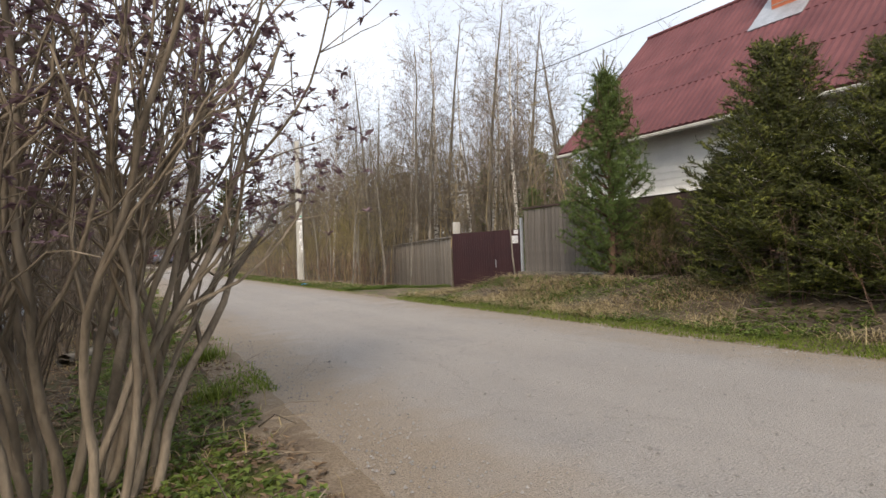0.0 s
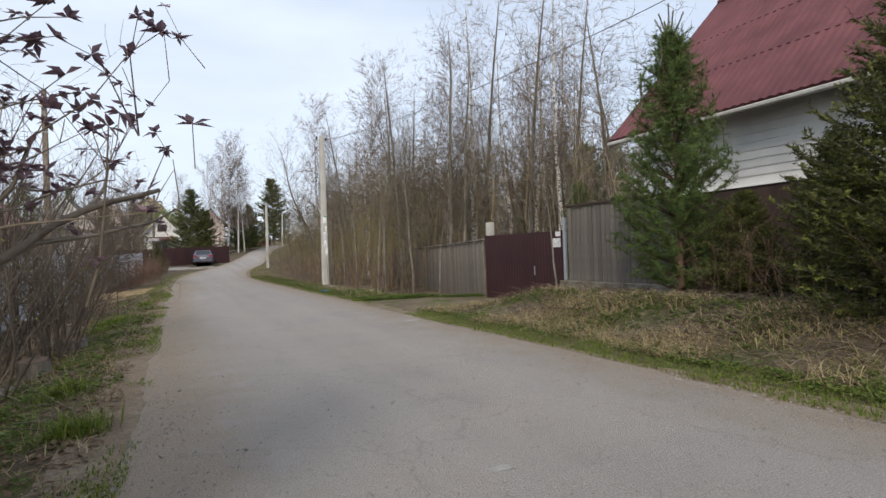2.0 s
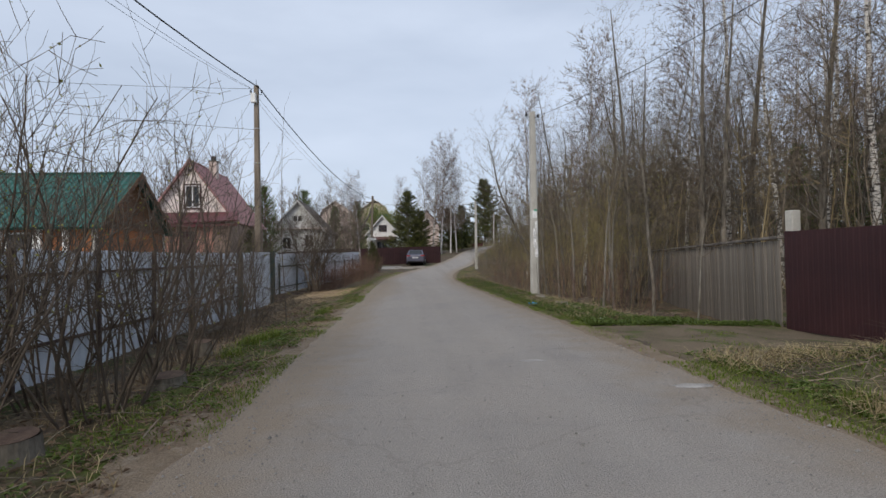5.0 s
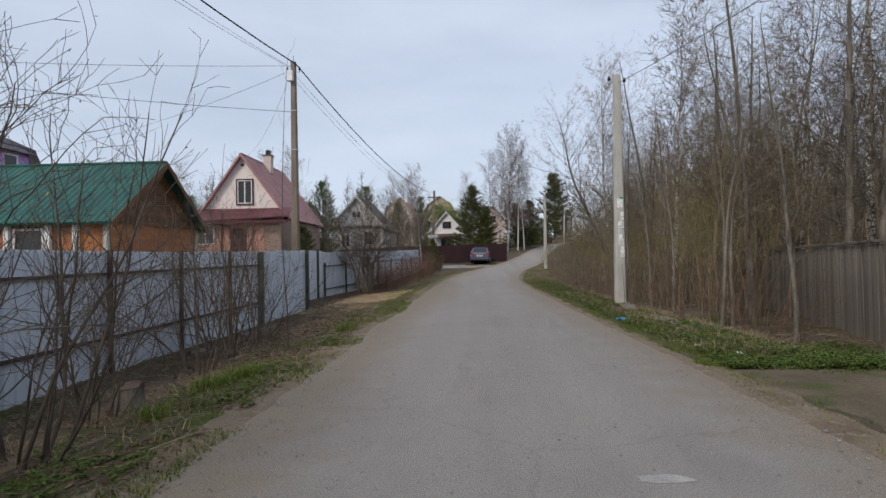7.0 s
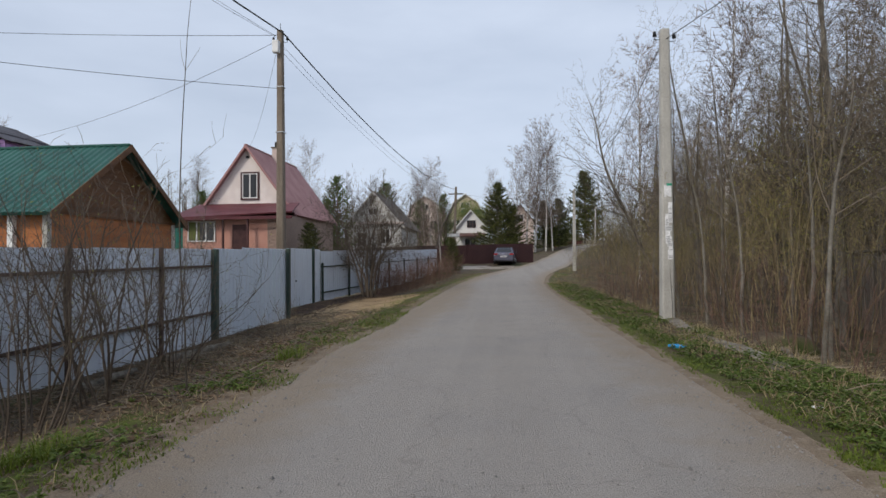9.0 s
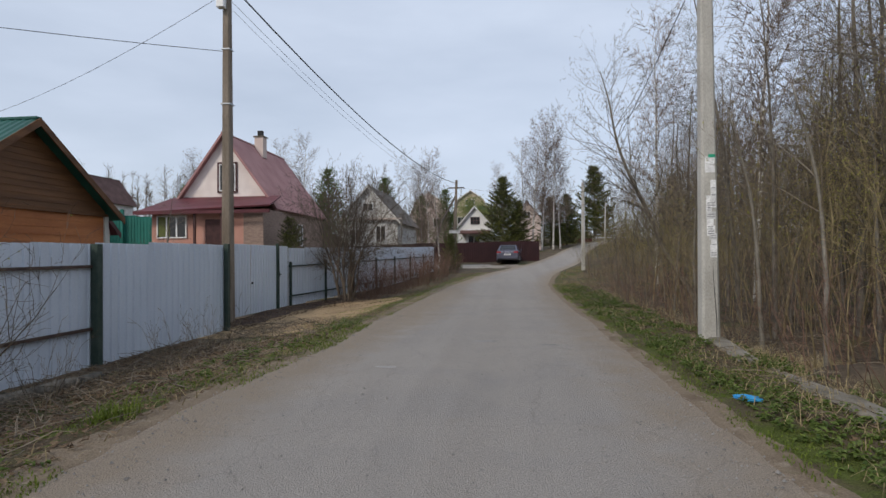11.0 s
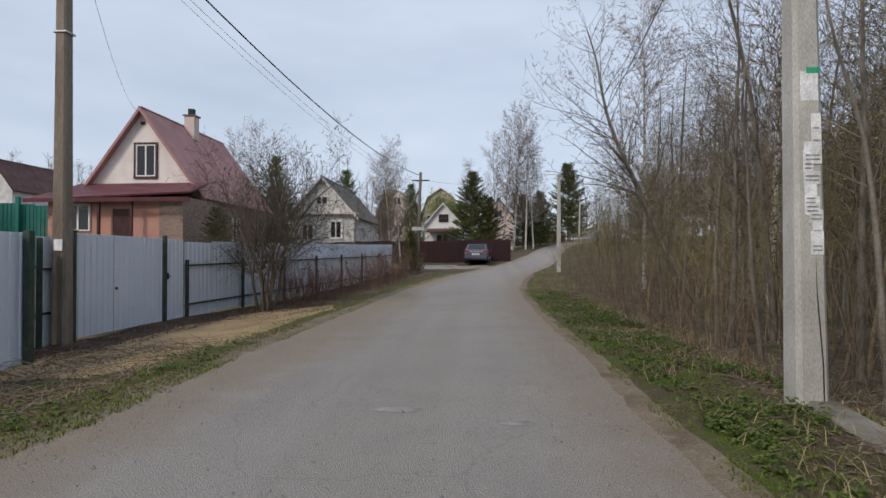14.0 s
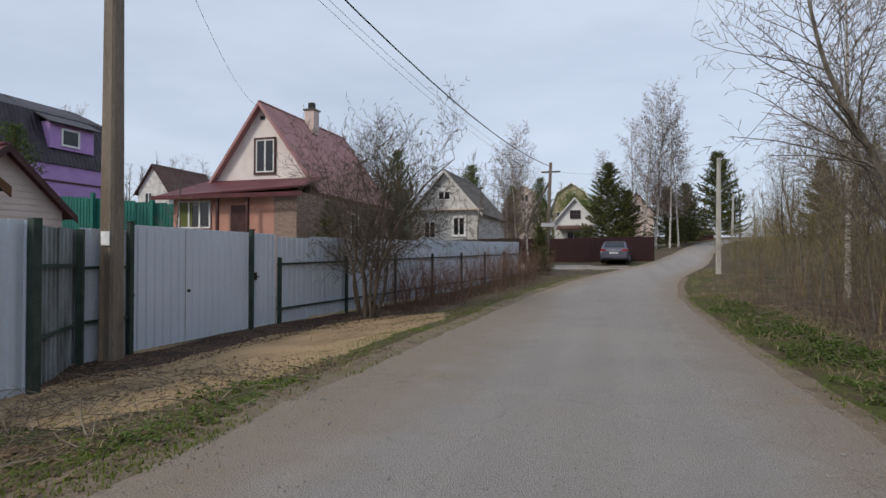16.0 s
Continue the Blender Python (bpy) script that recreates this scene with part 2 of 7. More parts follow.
M_MAROON = mat("maroon_painted_steel", (0.032, 0.0125, 0.014), (0.044, 0.017, 0.018), 1.5, 0.5, 0.05, 40, vary=0.05, grain=0.05)
M_BOARD = mat("weathered_grey_boards", (0.12, 0.10, 0.08), (0.27, 0.235, 0.195), 3.0, 0.9, 0.5, 50, stretch=(1.5, 1.5, 0.12), vary=0.22)
M_BOARD_DARK = mat("dark_weathered_boards", (0.075, 0.066, 0.058), (0.19, 0.168, 0.145), 3.0, 0.9, 0.5, 50, stretch=(1.5, 1.5, 0.12), vary=0.2)
M_BROWN_WALL = mat("dark_brown_boards", (0.035, 0.023, 0.02), (0.07, 0.045, 0.038), 3.0, 0.8, 0.4, 50, stretch=(1, 1, 0.15), vary=0.15)
M_SIDING = mat("white_siding", (0.66, 0.66, 0.64), (0.76, 0.76, 0.73), 1.5, 0.6, 0.05, 40, vary=0.03, grain=0.05)
M_ROOF_RED = mat("dark_red_corrugated_roofing", (0.105, 0.036, 0.04), (0.155, 0.055, 0.058), 1.5, 0.75, 0.3, 35, vary=0.06, grain=0.05)
M_ROOF_PINK = mat("faded_pink_red_roofing", (0.36, 0.185, 0.18), (0.45, 0.25, 0.235), 1.0, 0.7, 0.2, 30, vary=0.05, grain=0.05)
M_ROOF_MAROON = mat("maroon_porch_roofing", (0.085, 0.022, 0.028), (0.125, 0.034, 0.04), 1.5, 0.6, 0.1, 30, grain=0.05)
M_ROOF_GREEN = mat("green_metal_tile", (0.012, 0.075, 0.06), (0.022, 0.11, 0.085), 1.5, 0.4, 0.1, 30, grain=0.05)
M_ROOF_DARK = mat("dark_plum_metal_tile", (0.026, 0.02, 0.028), (0.045, 0.037, 0.046), 1.5, 0.5, 0.1, 30, grain=0.05)
M_ROOF_BROWN = mat("brown_roofing", (0.075, 0.035, 0.03), (0.115, 0.06, 0.05), 1.5, 0.7, 0.2, 30)
M_ROOF_GREY = mat("grey_slate_sheet", (0.12, 0.105, 0.095), (0.2, 0.18, 0.16), 1.5, 0.85, 0.3, 30)
M_ORANGE = mat("orange_varnished_planks", (0.30, 0.10, 0.03), (0.42, 0.155, 0.05), 2.0, 0.55, 0.2, 40, stretch=(0.3, 0.3, 3), vary=0.08)
M_BROWN_PLANK = mat("brown_varnished_planks", (0.10, 0.045, 0.018), (0.165, 0.075, 0.03), 2.0, 0.6, 0.2, 40, stretch=(0.3, 0.3, 3), vary=0.1)
M_CREAM = mat("cream_siding", (0.70, 0.62, 0.575), (0.79, 0.715, 0.665), 1.5, 0.65, 0.05, 40, vary=0.04, grain=0.05)
M_PINK_WALL = mat("salmon_painted_planks", (0.50, 0.25, 0.19), (0.58, 0.31, 0.24), 1.2, 0.7, 0.1, 40, vary=0.05, grain=0.05)
M_BRICK_WALL = mat("pinkish_brown_siding", (0.25, 0.175, 0.14), (0.33, 0.24, 0.195), 5, 0.85, 0.3, 40, stretch=(1, 1, 3), vary=0.04)
M_PURPLE = mat("lilac_render", (0.36, 0.22, 0.47), (0.42, 0.27, 0.53), 1.5, 0.8, 0.1, 40, grain=0.05)
M_BEIGE = mat("pale_beige_siding", (0.56, 0.45, 0.40), (0.65, 0.54, 0.48), 1.2, 0.7, 0.05, 30, vary=0.05, grain=0.05)
M_WHITE_OLD = mat("old_whitewashed_wall", (0.50, 0.49, 0.46), (0.68, 0.67, 0.64), 2.0, 0.85, 0.2, 30)
M_WHITE = mat("white_paint", (0.74, 0.74, 0.72), (0.82, 0.82, 0.80), 3.0, 0.6, 0.05, 40, grain=0.05)
M_YELLOW_WALL = mat("pale_yellow_wall", (0.46, 0.40, 0.27), (0.55, 0.48, 0.34), 2.0, 0.85, 0.2, 30)
M_TEAL = mat("teal_painted_fence", (0.012, 0.13, 0.10), (0.02, 0.17, 0.135), 2.0, 0.6, 0.05, 30, grain=0.05)
M_TRIM = mat("dark_brown_trim", (0.05, 0.02, 0.02), (0.08, 0.035, 0.033), 4, 0.6, 0.1, 40)
M_BRICK = mat("orange_red_brick", (0.36, 0.10, 0.05), (0.46, 0.15, 0.08), 8, 0.9, 0.4, 60, vary=0.15)
M_TIN = mat("galvanised_flashing", (0.34, 0.36, 0.38), (0.45, 0.47, 0.49), 4, 0.45, 0.1, 40, metal=0.6)
M_BLACK = mat("black_rubber", (0.018, 0.018, 0.018), (0.03, 0.03, 0.03), 6, 0.7, 0.1, 60)
M_WIRE = mat("black_cable", (0.02, 0.02, 0.022), (0.035, 0.035, 0.037), 6, 0.6, 0.05, 60)
M_PAPER = mat("torn_paper", (0.62, 0.62, 0.61), (0.82, 0.82, 0.81), 12, 0.85, 0.1, 60)
M_PRINT = mat("printed_ink", (0.2, 0.2, 0.21), (0.38, 0.38, 0.38), 30, 0.85, 0.0, 60)
M_GREENTAG = mat("green_paper_strip", (0.02, 0.26, 0.15), (0.03, 0.33, 0.2), 8, 0.8, 0.0, 40, grain=0.05)
M_BLUE = mat("blue_plastic", (0.015, 0.22, 0.52), (0.04, 0.33, 0.62), 15, 0.35, 0.3, 40)
M_CAR = mat("grey_violet_car_paint", (0.115, 0.115, 0.15), (0.14, 0.14, 0.18), 1.0, 0.25, 0.0, 40, metal=0.5, vary=0.0, grain=0.05)
M_TAIL = mat("red_tail_light", (0.22, 0.012, 0.015), (0.30, 0.02, 0.02), 4, 0.2, 0.0, 40)
M_CHROME = mat("chrome_trim", (0.6, 0.6, 0.62), (0.7, 0.7, 0.72), 4, 0.15, 0.0, 40, metal=1.0)
M_STUMP = mat("cut_wood", (0.085, 0.055, 0.042), (0.15, 0.105, 0.075), 7, 0.9, 0.4, 50)
M_STONE = mat("pale_gravel", (0.19, 0.18, 0.17), (0.38, 0.36, 0.335), 3, 0.9, 0.3, 60, vary=0.3)
M_GLASS = bpy.data.materials.new("window_glass")
M_GLASS.use_nodes = True
_p = M_GLASS.node_tree.nodes["Principled BSDF"]
_p.inputs["Base Color"].default_value = (0.015, 0.017, 0.02, 1)
_p.inputs["Roughness"].default_value = 0.04
M_GRASS = leaf_mat("young_grass", (0.085, 0.125, 0.016), (0.19, 0.24, 0.04), 0.35)
M_HERB = leaf_mat("young_herb_leaves", (0.065, 0.105, 0.02), (0.16, 0.21, 0.05), 0.3)
M_DRY = leaf_mat("dry_straw_grass", (0.24, 0.185, 0.095), (0.42, 0.34, 0.19), 0.2, 0.8)
M_LITTER = leaf_mat("dead_leaves", (0.085, 0.055, 0.035), (0.23, 0.16, 0.10), 0.1, 0.9)
M_SPRUCE = leaf_mat("spruce_needles", (0.027, 0.033, 0.008), (0.074, 0.08, 0.018), 0.15)
# same spruce needles in a paler yellow-green, light on the tips put into the colour
M_SPRUCE_TIP = leaf_mat("lit_spruce_needles", (0.105, 0.118, 0.024), (0.19, 0.20, 0.045), 0.2)
M_PINE = leaf_mat("pine_needles", (0.05, 0.088, 0.024), (0.135, 0.185, 0.05), 0.2)
M_CANDLE = leaf_mat("pale_pine_candle", (0.20, 0.25, 0.13), (0.29, 0.33, 0.19), 0.1)
M_DARKLEAF = leaf_mat("purple_brown_young_leaves", (0.11, 0.068, 0.085), (0.30, 0.205, 0.225), 0.45)
M_BUD = leaf_mat("opening_buds", (0.20, 0.20, 0.045), (0.36, 0.35, 0.09), 0.3)
M_CATKIN = leaf_mat("brown_catkins", (0.10, 0.07, 0.05), (0.18, 0.13, 0.09), 0.1)
M_FARLEAF = leaf_mat("fresh_green_leaves", (0.13, 0.16, 0.04), (0.22, 0.24, 0.08), 0.3)


# ---- mesh helpers ----
def mesh_of(name, verts, faces):
    me = bpy.data.meshes.new(name)
    me.from_pydata(verts, [], faces)
    me.update()
    return me


def part_me(name, me, material, parent=None, label=""):
    ob = new(name, me)
    if not me.materials:
        me.materials.append(material)
    if parent:
        ob.parent = parent
    if label:
        ob["label"] = label
    return ob


def part(name, bm, material, parent=None, label="", smooth=False):
    me = bpy.data.meshes.new(name)
    bmesh.ops.recalc_face_normals(bm, faces=bm.faces)
    bm.to_mesh(me)
    bm.free()
    if smooth:
        for p in me.polygons:
            p.use_smooth = True
    return part_me(name, me, material, parent, label)


def thing(name, label, category, group="", kind="", at=(0, 0, 0), rz=0.0):
    ob = new(name)
    ob.matrix_world = pose(*at, 0, 0, rz)
    ob.empty_display_size = 0.2
    return tagged(ob, label, category, group, kind)


def box(bm, x0, x1, y0, y1, z0, z1, bevel=0.0):
    vs = [bm.verts.new(c) for c in ((x0, y0, z0), (x1, y0, z0), (x1, y1, z0), (x0, y1, z0), (x0, y0, z1), (x1, y0, z1), (x1, y1, z1), (x0, y1, z1))]
    fs = [bm.faces.new([vs[i] for i in q]) for q in ((0, 3, 2, 1), (4, 5, 6, 7), (0, 1, 5, 4), (1, 2, 6, 5), (2, 3, 7, 6), (3, 0, 4, 7))]
    if bevel:
        bmesh.ops.bevel(bm, geom=list({e for f in fs for e in f.edges}), offset=bevel, segments=1, affect="EDGES")
    return bm


def boxp(name, dims, material, parent=None, label="", bevel=0.0):
    return part(name, box(bmesh.new(), *dims, bevel), material, parent, label)


def poly(bm, pts):
    return bm.faces.new([bm.verts.new(p) for p in pts])


def slab(name, pts, thick, material, parent=None, label=""):
    """A flat plate through the corner points, thickened downwards."""
    bm = bmesh.new()
    f = poly(bm, pts)
    bm.normal_update()
    n = f.normal if f.normal.z >= 0 else -f.normal
    low = [bm.verts.new(Vector(p) - n * thick) for p in pts]
    top = list(f.verts)
    bm.faces.new(list(reversed(low)))
    for i in range(len(top)):
        j = (i + 1) % len(top)
        bm.faces.new((top[i], low[i], low[j], top[j]))
    return part(name, bm, material, parent, label)


def tubes(paths, taper_sides=((0.05, 7), (0.018, 5), (0.0, 3))):
    """Verts and faces of round branches from (points, radii)."""
    V, F = [], []
    for pts, rad in paths:
        sides = next(k for lim, k in taper_sides if rad[0] >= lim)
        base = len(V)
        n = len(pts)
        for i, (p, r) in enumerate(zip(pts, rad)):
            d = (pts[min(i + 1, n - 1)] - pts[max(i - 1, 0)])
            d = d.normalized() if d.length > 1e-6 else Vector((0, 0, 1))
            u = d.cross(Vector((0.31, 0.95, 0.05)))
            u = u.normalized() if u.length > 1e-3 else Vector((1, 0, 0))
            w = d.cross(u)
            for k in range(sides):
                a = 2 * math.pi * k / sides
                V.append(p + (u * math.cos(a) + w * math.sin(a)) * r)
        for i in range(n - 1):
            for k in range(sides):
                k2 = (k + 1) % sides
                F.append((base + i * sides + k, base + i * sides + k2, base + (i + 1) * sides + k2, base + (i + 1) * sides + k))
        F.append(tuple(base + (n - 1) * sides + k for k in range(sides)))
    return V, F


def tube_part(name, paths, material, parent=None, label="", smooth=True):
    V, F = tubes(paths)
    me = mesh_of(name, V, F)
    if smooth:
        me.polygons.foreach_set("use_smooth", [True] * len(me.polygons))
    return part_me(name, me, material, parent, label)


# ---- ground ----
def lerp_table(tab, v):
    if v <= tab[0][0]:
        return tab[0][1]
    for (a, p), (b, q) in zip(tab, tab[1:]):
        if v <= b:
            s = (v - a) / (b - a)
            return p + (q - p) * s
    return tab[-1][1]


RISE = ((36, 0.0), (46, 0.12), (54, 0.36), (63, 0.66), (78, 1.2), (100, 2.2), (150, 4.2), (300, 9.0), (1500, 22.0))
CENTRE = ((-40, 2.6), (0, 2.65), (6, 2.7), (36, 2.9), (42, 3.15), (48, 3.75), (54, 4.9), (60, 6.5), (68, 8.4), (78, 10.6), (90, 13.6), (110, 22), (150, 42), (1500, 600))
HALF = ((-40, 2.4), (0, 2.4), (6, 2.25), (36, 2.1), (60, 2.05), (75, 1.6), (100, 1.4), (1500, 1.4))


def smooth_table(tab, v, w=2.0):
    return (lerp_table(tab, v - w) + 2 * lerp_table(tab, v) + lerp_table(tab, v + w)) / 4


CLIMB = ((62, 0.0), (72, 0.25), (85, 0.75), (100, 1.1), (150, 1.6), (1500, 6.0))


def rise(y):
    return smooth_table(RISE, y, 4)


def centre(y):
    return smooth_table(CENTRE, y, 3)


def step(a, b, v):
    s = min(1, max(0, (v - a) / (b - a)))
    return s * s * (3 - 2 * s)


def gz(x, y):
    """Height of the ground beside the road."""
    c, h = centre(y), lerp_table(HALF, y)
    z = rise(y)
    left, right = c - h - x, x - c - h
    z += lerp_table(CLIMB, y) * step(c - 8, c - 3, x)
    near = 1 - step(40, 56, y)
    if left > 0:
        z -= near * (0.30 * step(0.3, 2.8, left) + 0.06 * step(0.2, 1.2, left) * (1 - step(1.5, 2.6, left)))
        z += 0.02 * max(0, left - 6)
    if right > 0:
        bank = 1 - step(11.5, 14.0, y)
        z += bank * (0.40 * step(0.9, 2.4, right) - 0.1 * step(3.0, 4.2, right))
        ditch = step(17.0, 19.0, y) * near
        z -= ditch * 0.36 * step(1.0, 3.2, right)
        drive = step(12.0, 14.0, y) * (1 - step(17.0, 18.5, y))
        z -= drive * 0.12 * step(1.0, 4.0, right)
        z += 0.012 * max(0, right - 12) * step(40, 70, y)
    if abs(x - c) > h:
        z += 0.05 * (noise.noise((x * 0.9, y * 0.9, 3.0))) * min(1, max(left, right) / 1.0)
    return z


def axis(lims):
    out = []
    for a, b, s in lims:
        k = max(1, round((b - a) / s))
        out += [a + (b - a) * i / k for i in range(k)]
    return out + [lims[-1][1]]


def build_ground():
    xs = axis(((-1500, -300, 300), (-300, -60, 40), (-60, -12, 4), (-12, -4, 1.0), (-4, 12, 0.3), (12, 20, 1.0), (20, 60, 4), (60, 300, 40), (300, 1500, 300)))
    ys = axis(((-1500, -300, 300), (-300, -40, 40), (-40, -4, 4), (-4, 42, 0.3), (42, 70, 1.0), (70, 120, 4), (120, 300, 20), (300, 1500, 200)))
    V = []
    for y in ys:
        c, h = centre(y), lerp_table(HALF, y)
        for x in xs:
            under = 0.05 if abs(x - c) < h - 0.25 else 0.0
            V.append((x, y, gz(x, y) - under))
    nx = len(xs)
    F = [(j * nx + i, j * nx + i + 1, (j + 1) * nx + i + 1, (j + 1) * nx + i) for j in range(len(ys) - 1) for i in range(nx - 1)]
    me = mesh_of("ground", V, F)
    me.polygons.foreach_set("use_smooth", [True] * len(me.polygons))
    tagged(part_me("ground", me, M_GROUND), "bare spring earth with dead leaves and moss", "ground", kind="structure")


def strip(name, material, ys, left, right, lift, n=8, label="", category="road"):
    """A ground-hugging sheet between two lines x = left(y), right(y)."""
    V, F = [], []
    for y in ys:
        a, b = left(y), right(y)
        for i in range(n + 1):
            x = a + (b - a) * i / n
            e = min(i, n - i) / n
            V.append((x, y, gz(x, y) + lift * (1 if e > 0.001 else 0.1)))
    for j in range(len(ys) - 1):
        for i in range(n):
            k = j * (n + 1) + i
            F.append((k, k + 1, k + n + 2, k + n + 1))
    me = mesh_of(name, V, F)
    me.polygons.foreach_set("use_smooth", [True] * len(me.polygons))
    dust = me.attributes.new("dust", "FLOAT", "POINT")
    dust.data.foreach_set("value", [max(0.0, 1 - min(i, n - i) / n * (4.0 - 1.6 * step(24, 29, y) * (1 - step(36, 42, y)) * (i < n / 2))) * (1.2 if i < n / 2 else 0.85) for y in ys for i in range(n + 1)])
    return tagged(part_me(name, me, material), label, category, kind="structure")


def ragged(y, seed, amp=0.12):
    return amp * noise.noise((seed, y * 0.3, 0.0)) + amp * 0.5 * noise.noise((seed, y * 2.1, 5.0)) + amp * 0.35 * noise.noise((seed, y * 6.3, 9.0))


build_ground()
YS = axis(((-40, -2, 2), (-2, 45, 0.15), (45, 80, 0.6), (80, 150, 3)))
strip("road", M_ROAD, YS, lambda y: centre(y) - lerp_table(HALF, y) + ragged(y, 1), lambda y: centre(y) + lerp_table(HALF, y) + ragged(y, 2), 0.012, 20,
      "worn grey asphalt lane with dusty gravelly edges", "road")
strip("verge_left", M_VERGE, axis(((-6, 52, 0.3),)), lambda y: centre(y) - lerp_table(HALF, y) - 1.5 + ragged(y, 7, 0.4), lambda y: centre(y) - lerp_table(HALF, y) - 0.22 + ragged(y, 21, 0.2), 0.010, 6,
      "grassy verge with bare soil beside the lane", "verge")
strip("shoulder_left", M_SHOULDER, axis(((-6, 52, 0.2),)), lambda y: centre(y) - lerp_table(HALF, y) - 0.55 + ragged(y, 22, 0.2), lambda y: centre(y) - lerp_table(HALF, y) + 0.06 + ragged(y, 1), 0.006, 4,
      "crumbly brown gravel shoulder of the lane", "road shoulder")
strip("shoulder_right", M_SHOULDER, axis(((-6, 52, 0.2),)), lambda y: centre(y) + lerp_table(HALF, y) - 0.06 + ragged(y, 2), lambda y: centre(y) + lerp_table(HALF, y) + 0.35 + ragged(y, 23, 0.2), 0.006, 4,
      "crumbly brown gravel shoulder of the lane", "road shoulder")
strip("verge_right", M_VERGE, axis(((-6, 12.6, 0.3),)), lambda y: centre(y) + lerp_table(HALF, y) + 0.12 + ragged(y, 24, 0.15), lambda y: centre(y) + lerp_table(HALF, y) + 1.0 + ragged(y, 9, 0.3), 0.010, 6,
      "narrow green grass verge below the bank", "verge")
strip("verge_right_far", M_VERGE, axis(((17.4, 60, 0.3),)), lambda y: centre(y) + lerp_table(HALF, y) + 0.12 + ragged(y, 24, 0.15), lambda y: centre(y) + lerp_table(HALF, y) + 1.3 + ragged(y, 9, 0.4), 0.010, 6,
      "green and straw-coloured verge beside the woods", "verge")
strip("sandy_drive", M_SAND, axis(((27.5, 37.5, 0.25),)), lambda y: -3.6 + 1.2 * step(34.5, 37.5, y), lambda y: 0.25 - 1.2 * (1 - step(27.5, 30.0, y)) + ragged(y, 12, 0.4) - 0.8 * step(35.5, 37.5, y), 0.014, 8,
      "sandy yellow drive in front of the sheet-metal gates", "drive")
strip("mulch_bed", M_MULCH, axis(((28.6, 46.0, 0.25),)), lambda y: -3.85 + 0.14 * max(0, y - 35), lambda y: -2.75 + 0.3 * noise.noise((4.0, y * 0.8, 0)) + 0.7 * step(34.5, 36.5, y) + 0.12 * max(0, y - 36.5), 0.024, 6,
      "dark damp mulch and dead leaves along the gates", "soil")
strip("gate_apron", M_EARTH, axis(((13.2, 17.2, 0.25),)), lambda y: centre(y) + lerp_table(HALF, y) + 0.35 + ragged(y, 13, 0.3), lambda y: 8.9, 0.012, 8,
      "trodden earth apron in front of the maroon gate", "drive")
strip("side_lane", M_ROAD, axis(((57.5, 63.0, 0.5),)), lambda y: -14.0, lambda y: centre(y) - 1.5, 0.012, 10,
      "gravel side lane joining the road", "road")


# ---- fences and gates ----
def sheet_mesh(width, height, period=0.18, depth=0.024):
    """A profiled steel sheet with trapezoid ribs, standing in the local xz plane."""
    prof, u = [], 0.0
    while u < width - 1e-4:
        for du, d in ((0.0, 0.0), (0.42, 0.0), (0.5, 1.0), (0.92, 1.0)):
            if u + du * period <= width:
                prof.append((u + du * period, d * depth))
        u += period
    prof.append((width, 0.0))
    V, F = [], []
    for x, d in prof:
        V += [(x, d, 0), (x, d, height)]
    for i in range(len(prof) - 1):
        F.append((2 * i, 2 * i + 2, 2 * i + 3, 2 * i + 1))
    k = len(V)
    V += [(x, d + 0.003, z) for x, d, z in V]
    F += [tuple(k + i for i in reversed(f)) for f in list(F)]
    F += [(2 * i + 1, 2 * i + 3, k + 2 * i + 3, k + 2 * i + 1) for i in range(len(prof) - 1)]
    return mesh_of("sheet", V, F)


def along(p, q):
    d = Vector((q[0] - p[0], q[1] - p[1]))
    return d.length, math.degrees(math.atan2(d.y, d.x))


def sheet_fence(name, label, p, q, za, zb, height, material, sheet_w=1.1, rails=(), posts=(), post_mat=None, side=-1, post_h=None, post_w=0.06, lean=0.3):
    """Sheets from p to q, their foot rising from za to zb; rails and posts on one side."""
    length, ang = along(p, q)
    t = thing(name, label, "fence", at=(p[0], p[1], 0), rz=ang)
    n = max(1, round(length / sheet_w))
    w = length / n
    me = sheet_mesh(w + 0.03, height)
    rng = random.Random(name)
    for i in range(n):
        s = part_me("sheet", me, material, t)
        s.matrix_local = pose(i * w, 0, za + (zb - za) * (i + 0.5) / n + rng.uniform(-0.012, 0.012), rng.uniform(-lean, lean), rng.uniform(-0.2, 0.2), 0)
    for f in rails:
        z0, z1 = za + height * f, zb + height * f
        bm = bmesh.new()
        box(bm, 0, length, side * 0.03 - 0.018, side * 0.03 + 0.018, -0.022, 0.022)
        for v in bm.verts:
            v.co.z += z0 + (z1 - z0) * v.co.x / length
        part("rail", bm, post_mat or M_POST, t)
    for k, d in enumerate(posts):
        z = za + (zb - za) * d / length
        w2 = post_w / 2
        bm = box(bmesh.new(), d - w2, d + w2, side * 0.075 - w2, side * 0.075 + w2, z - 0.25, z + (post_h or height) + 0.015, 0.004)
        part("post", bm, post_mat or M_POST, t)
    return t


FX, A0, A1 = -2.86, 6.2, 24.6


def foot(y):
    return -0.40 + 0.0075 * (y - 14.5)


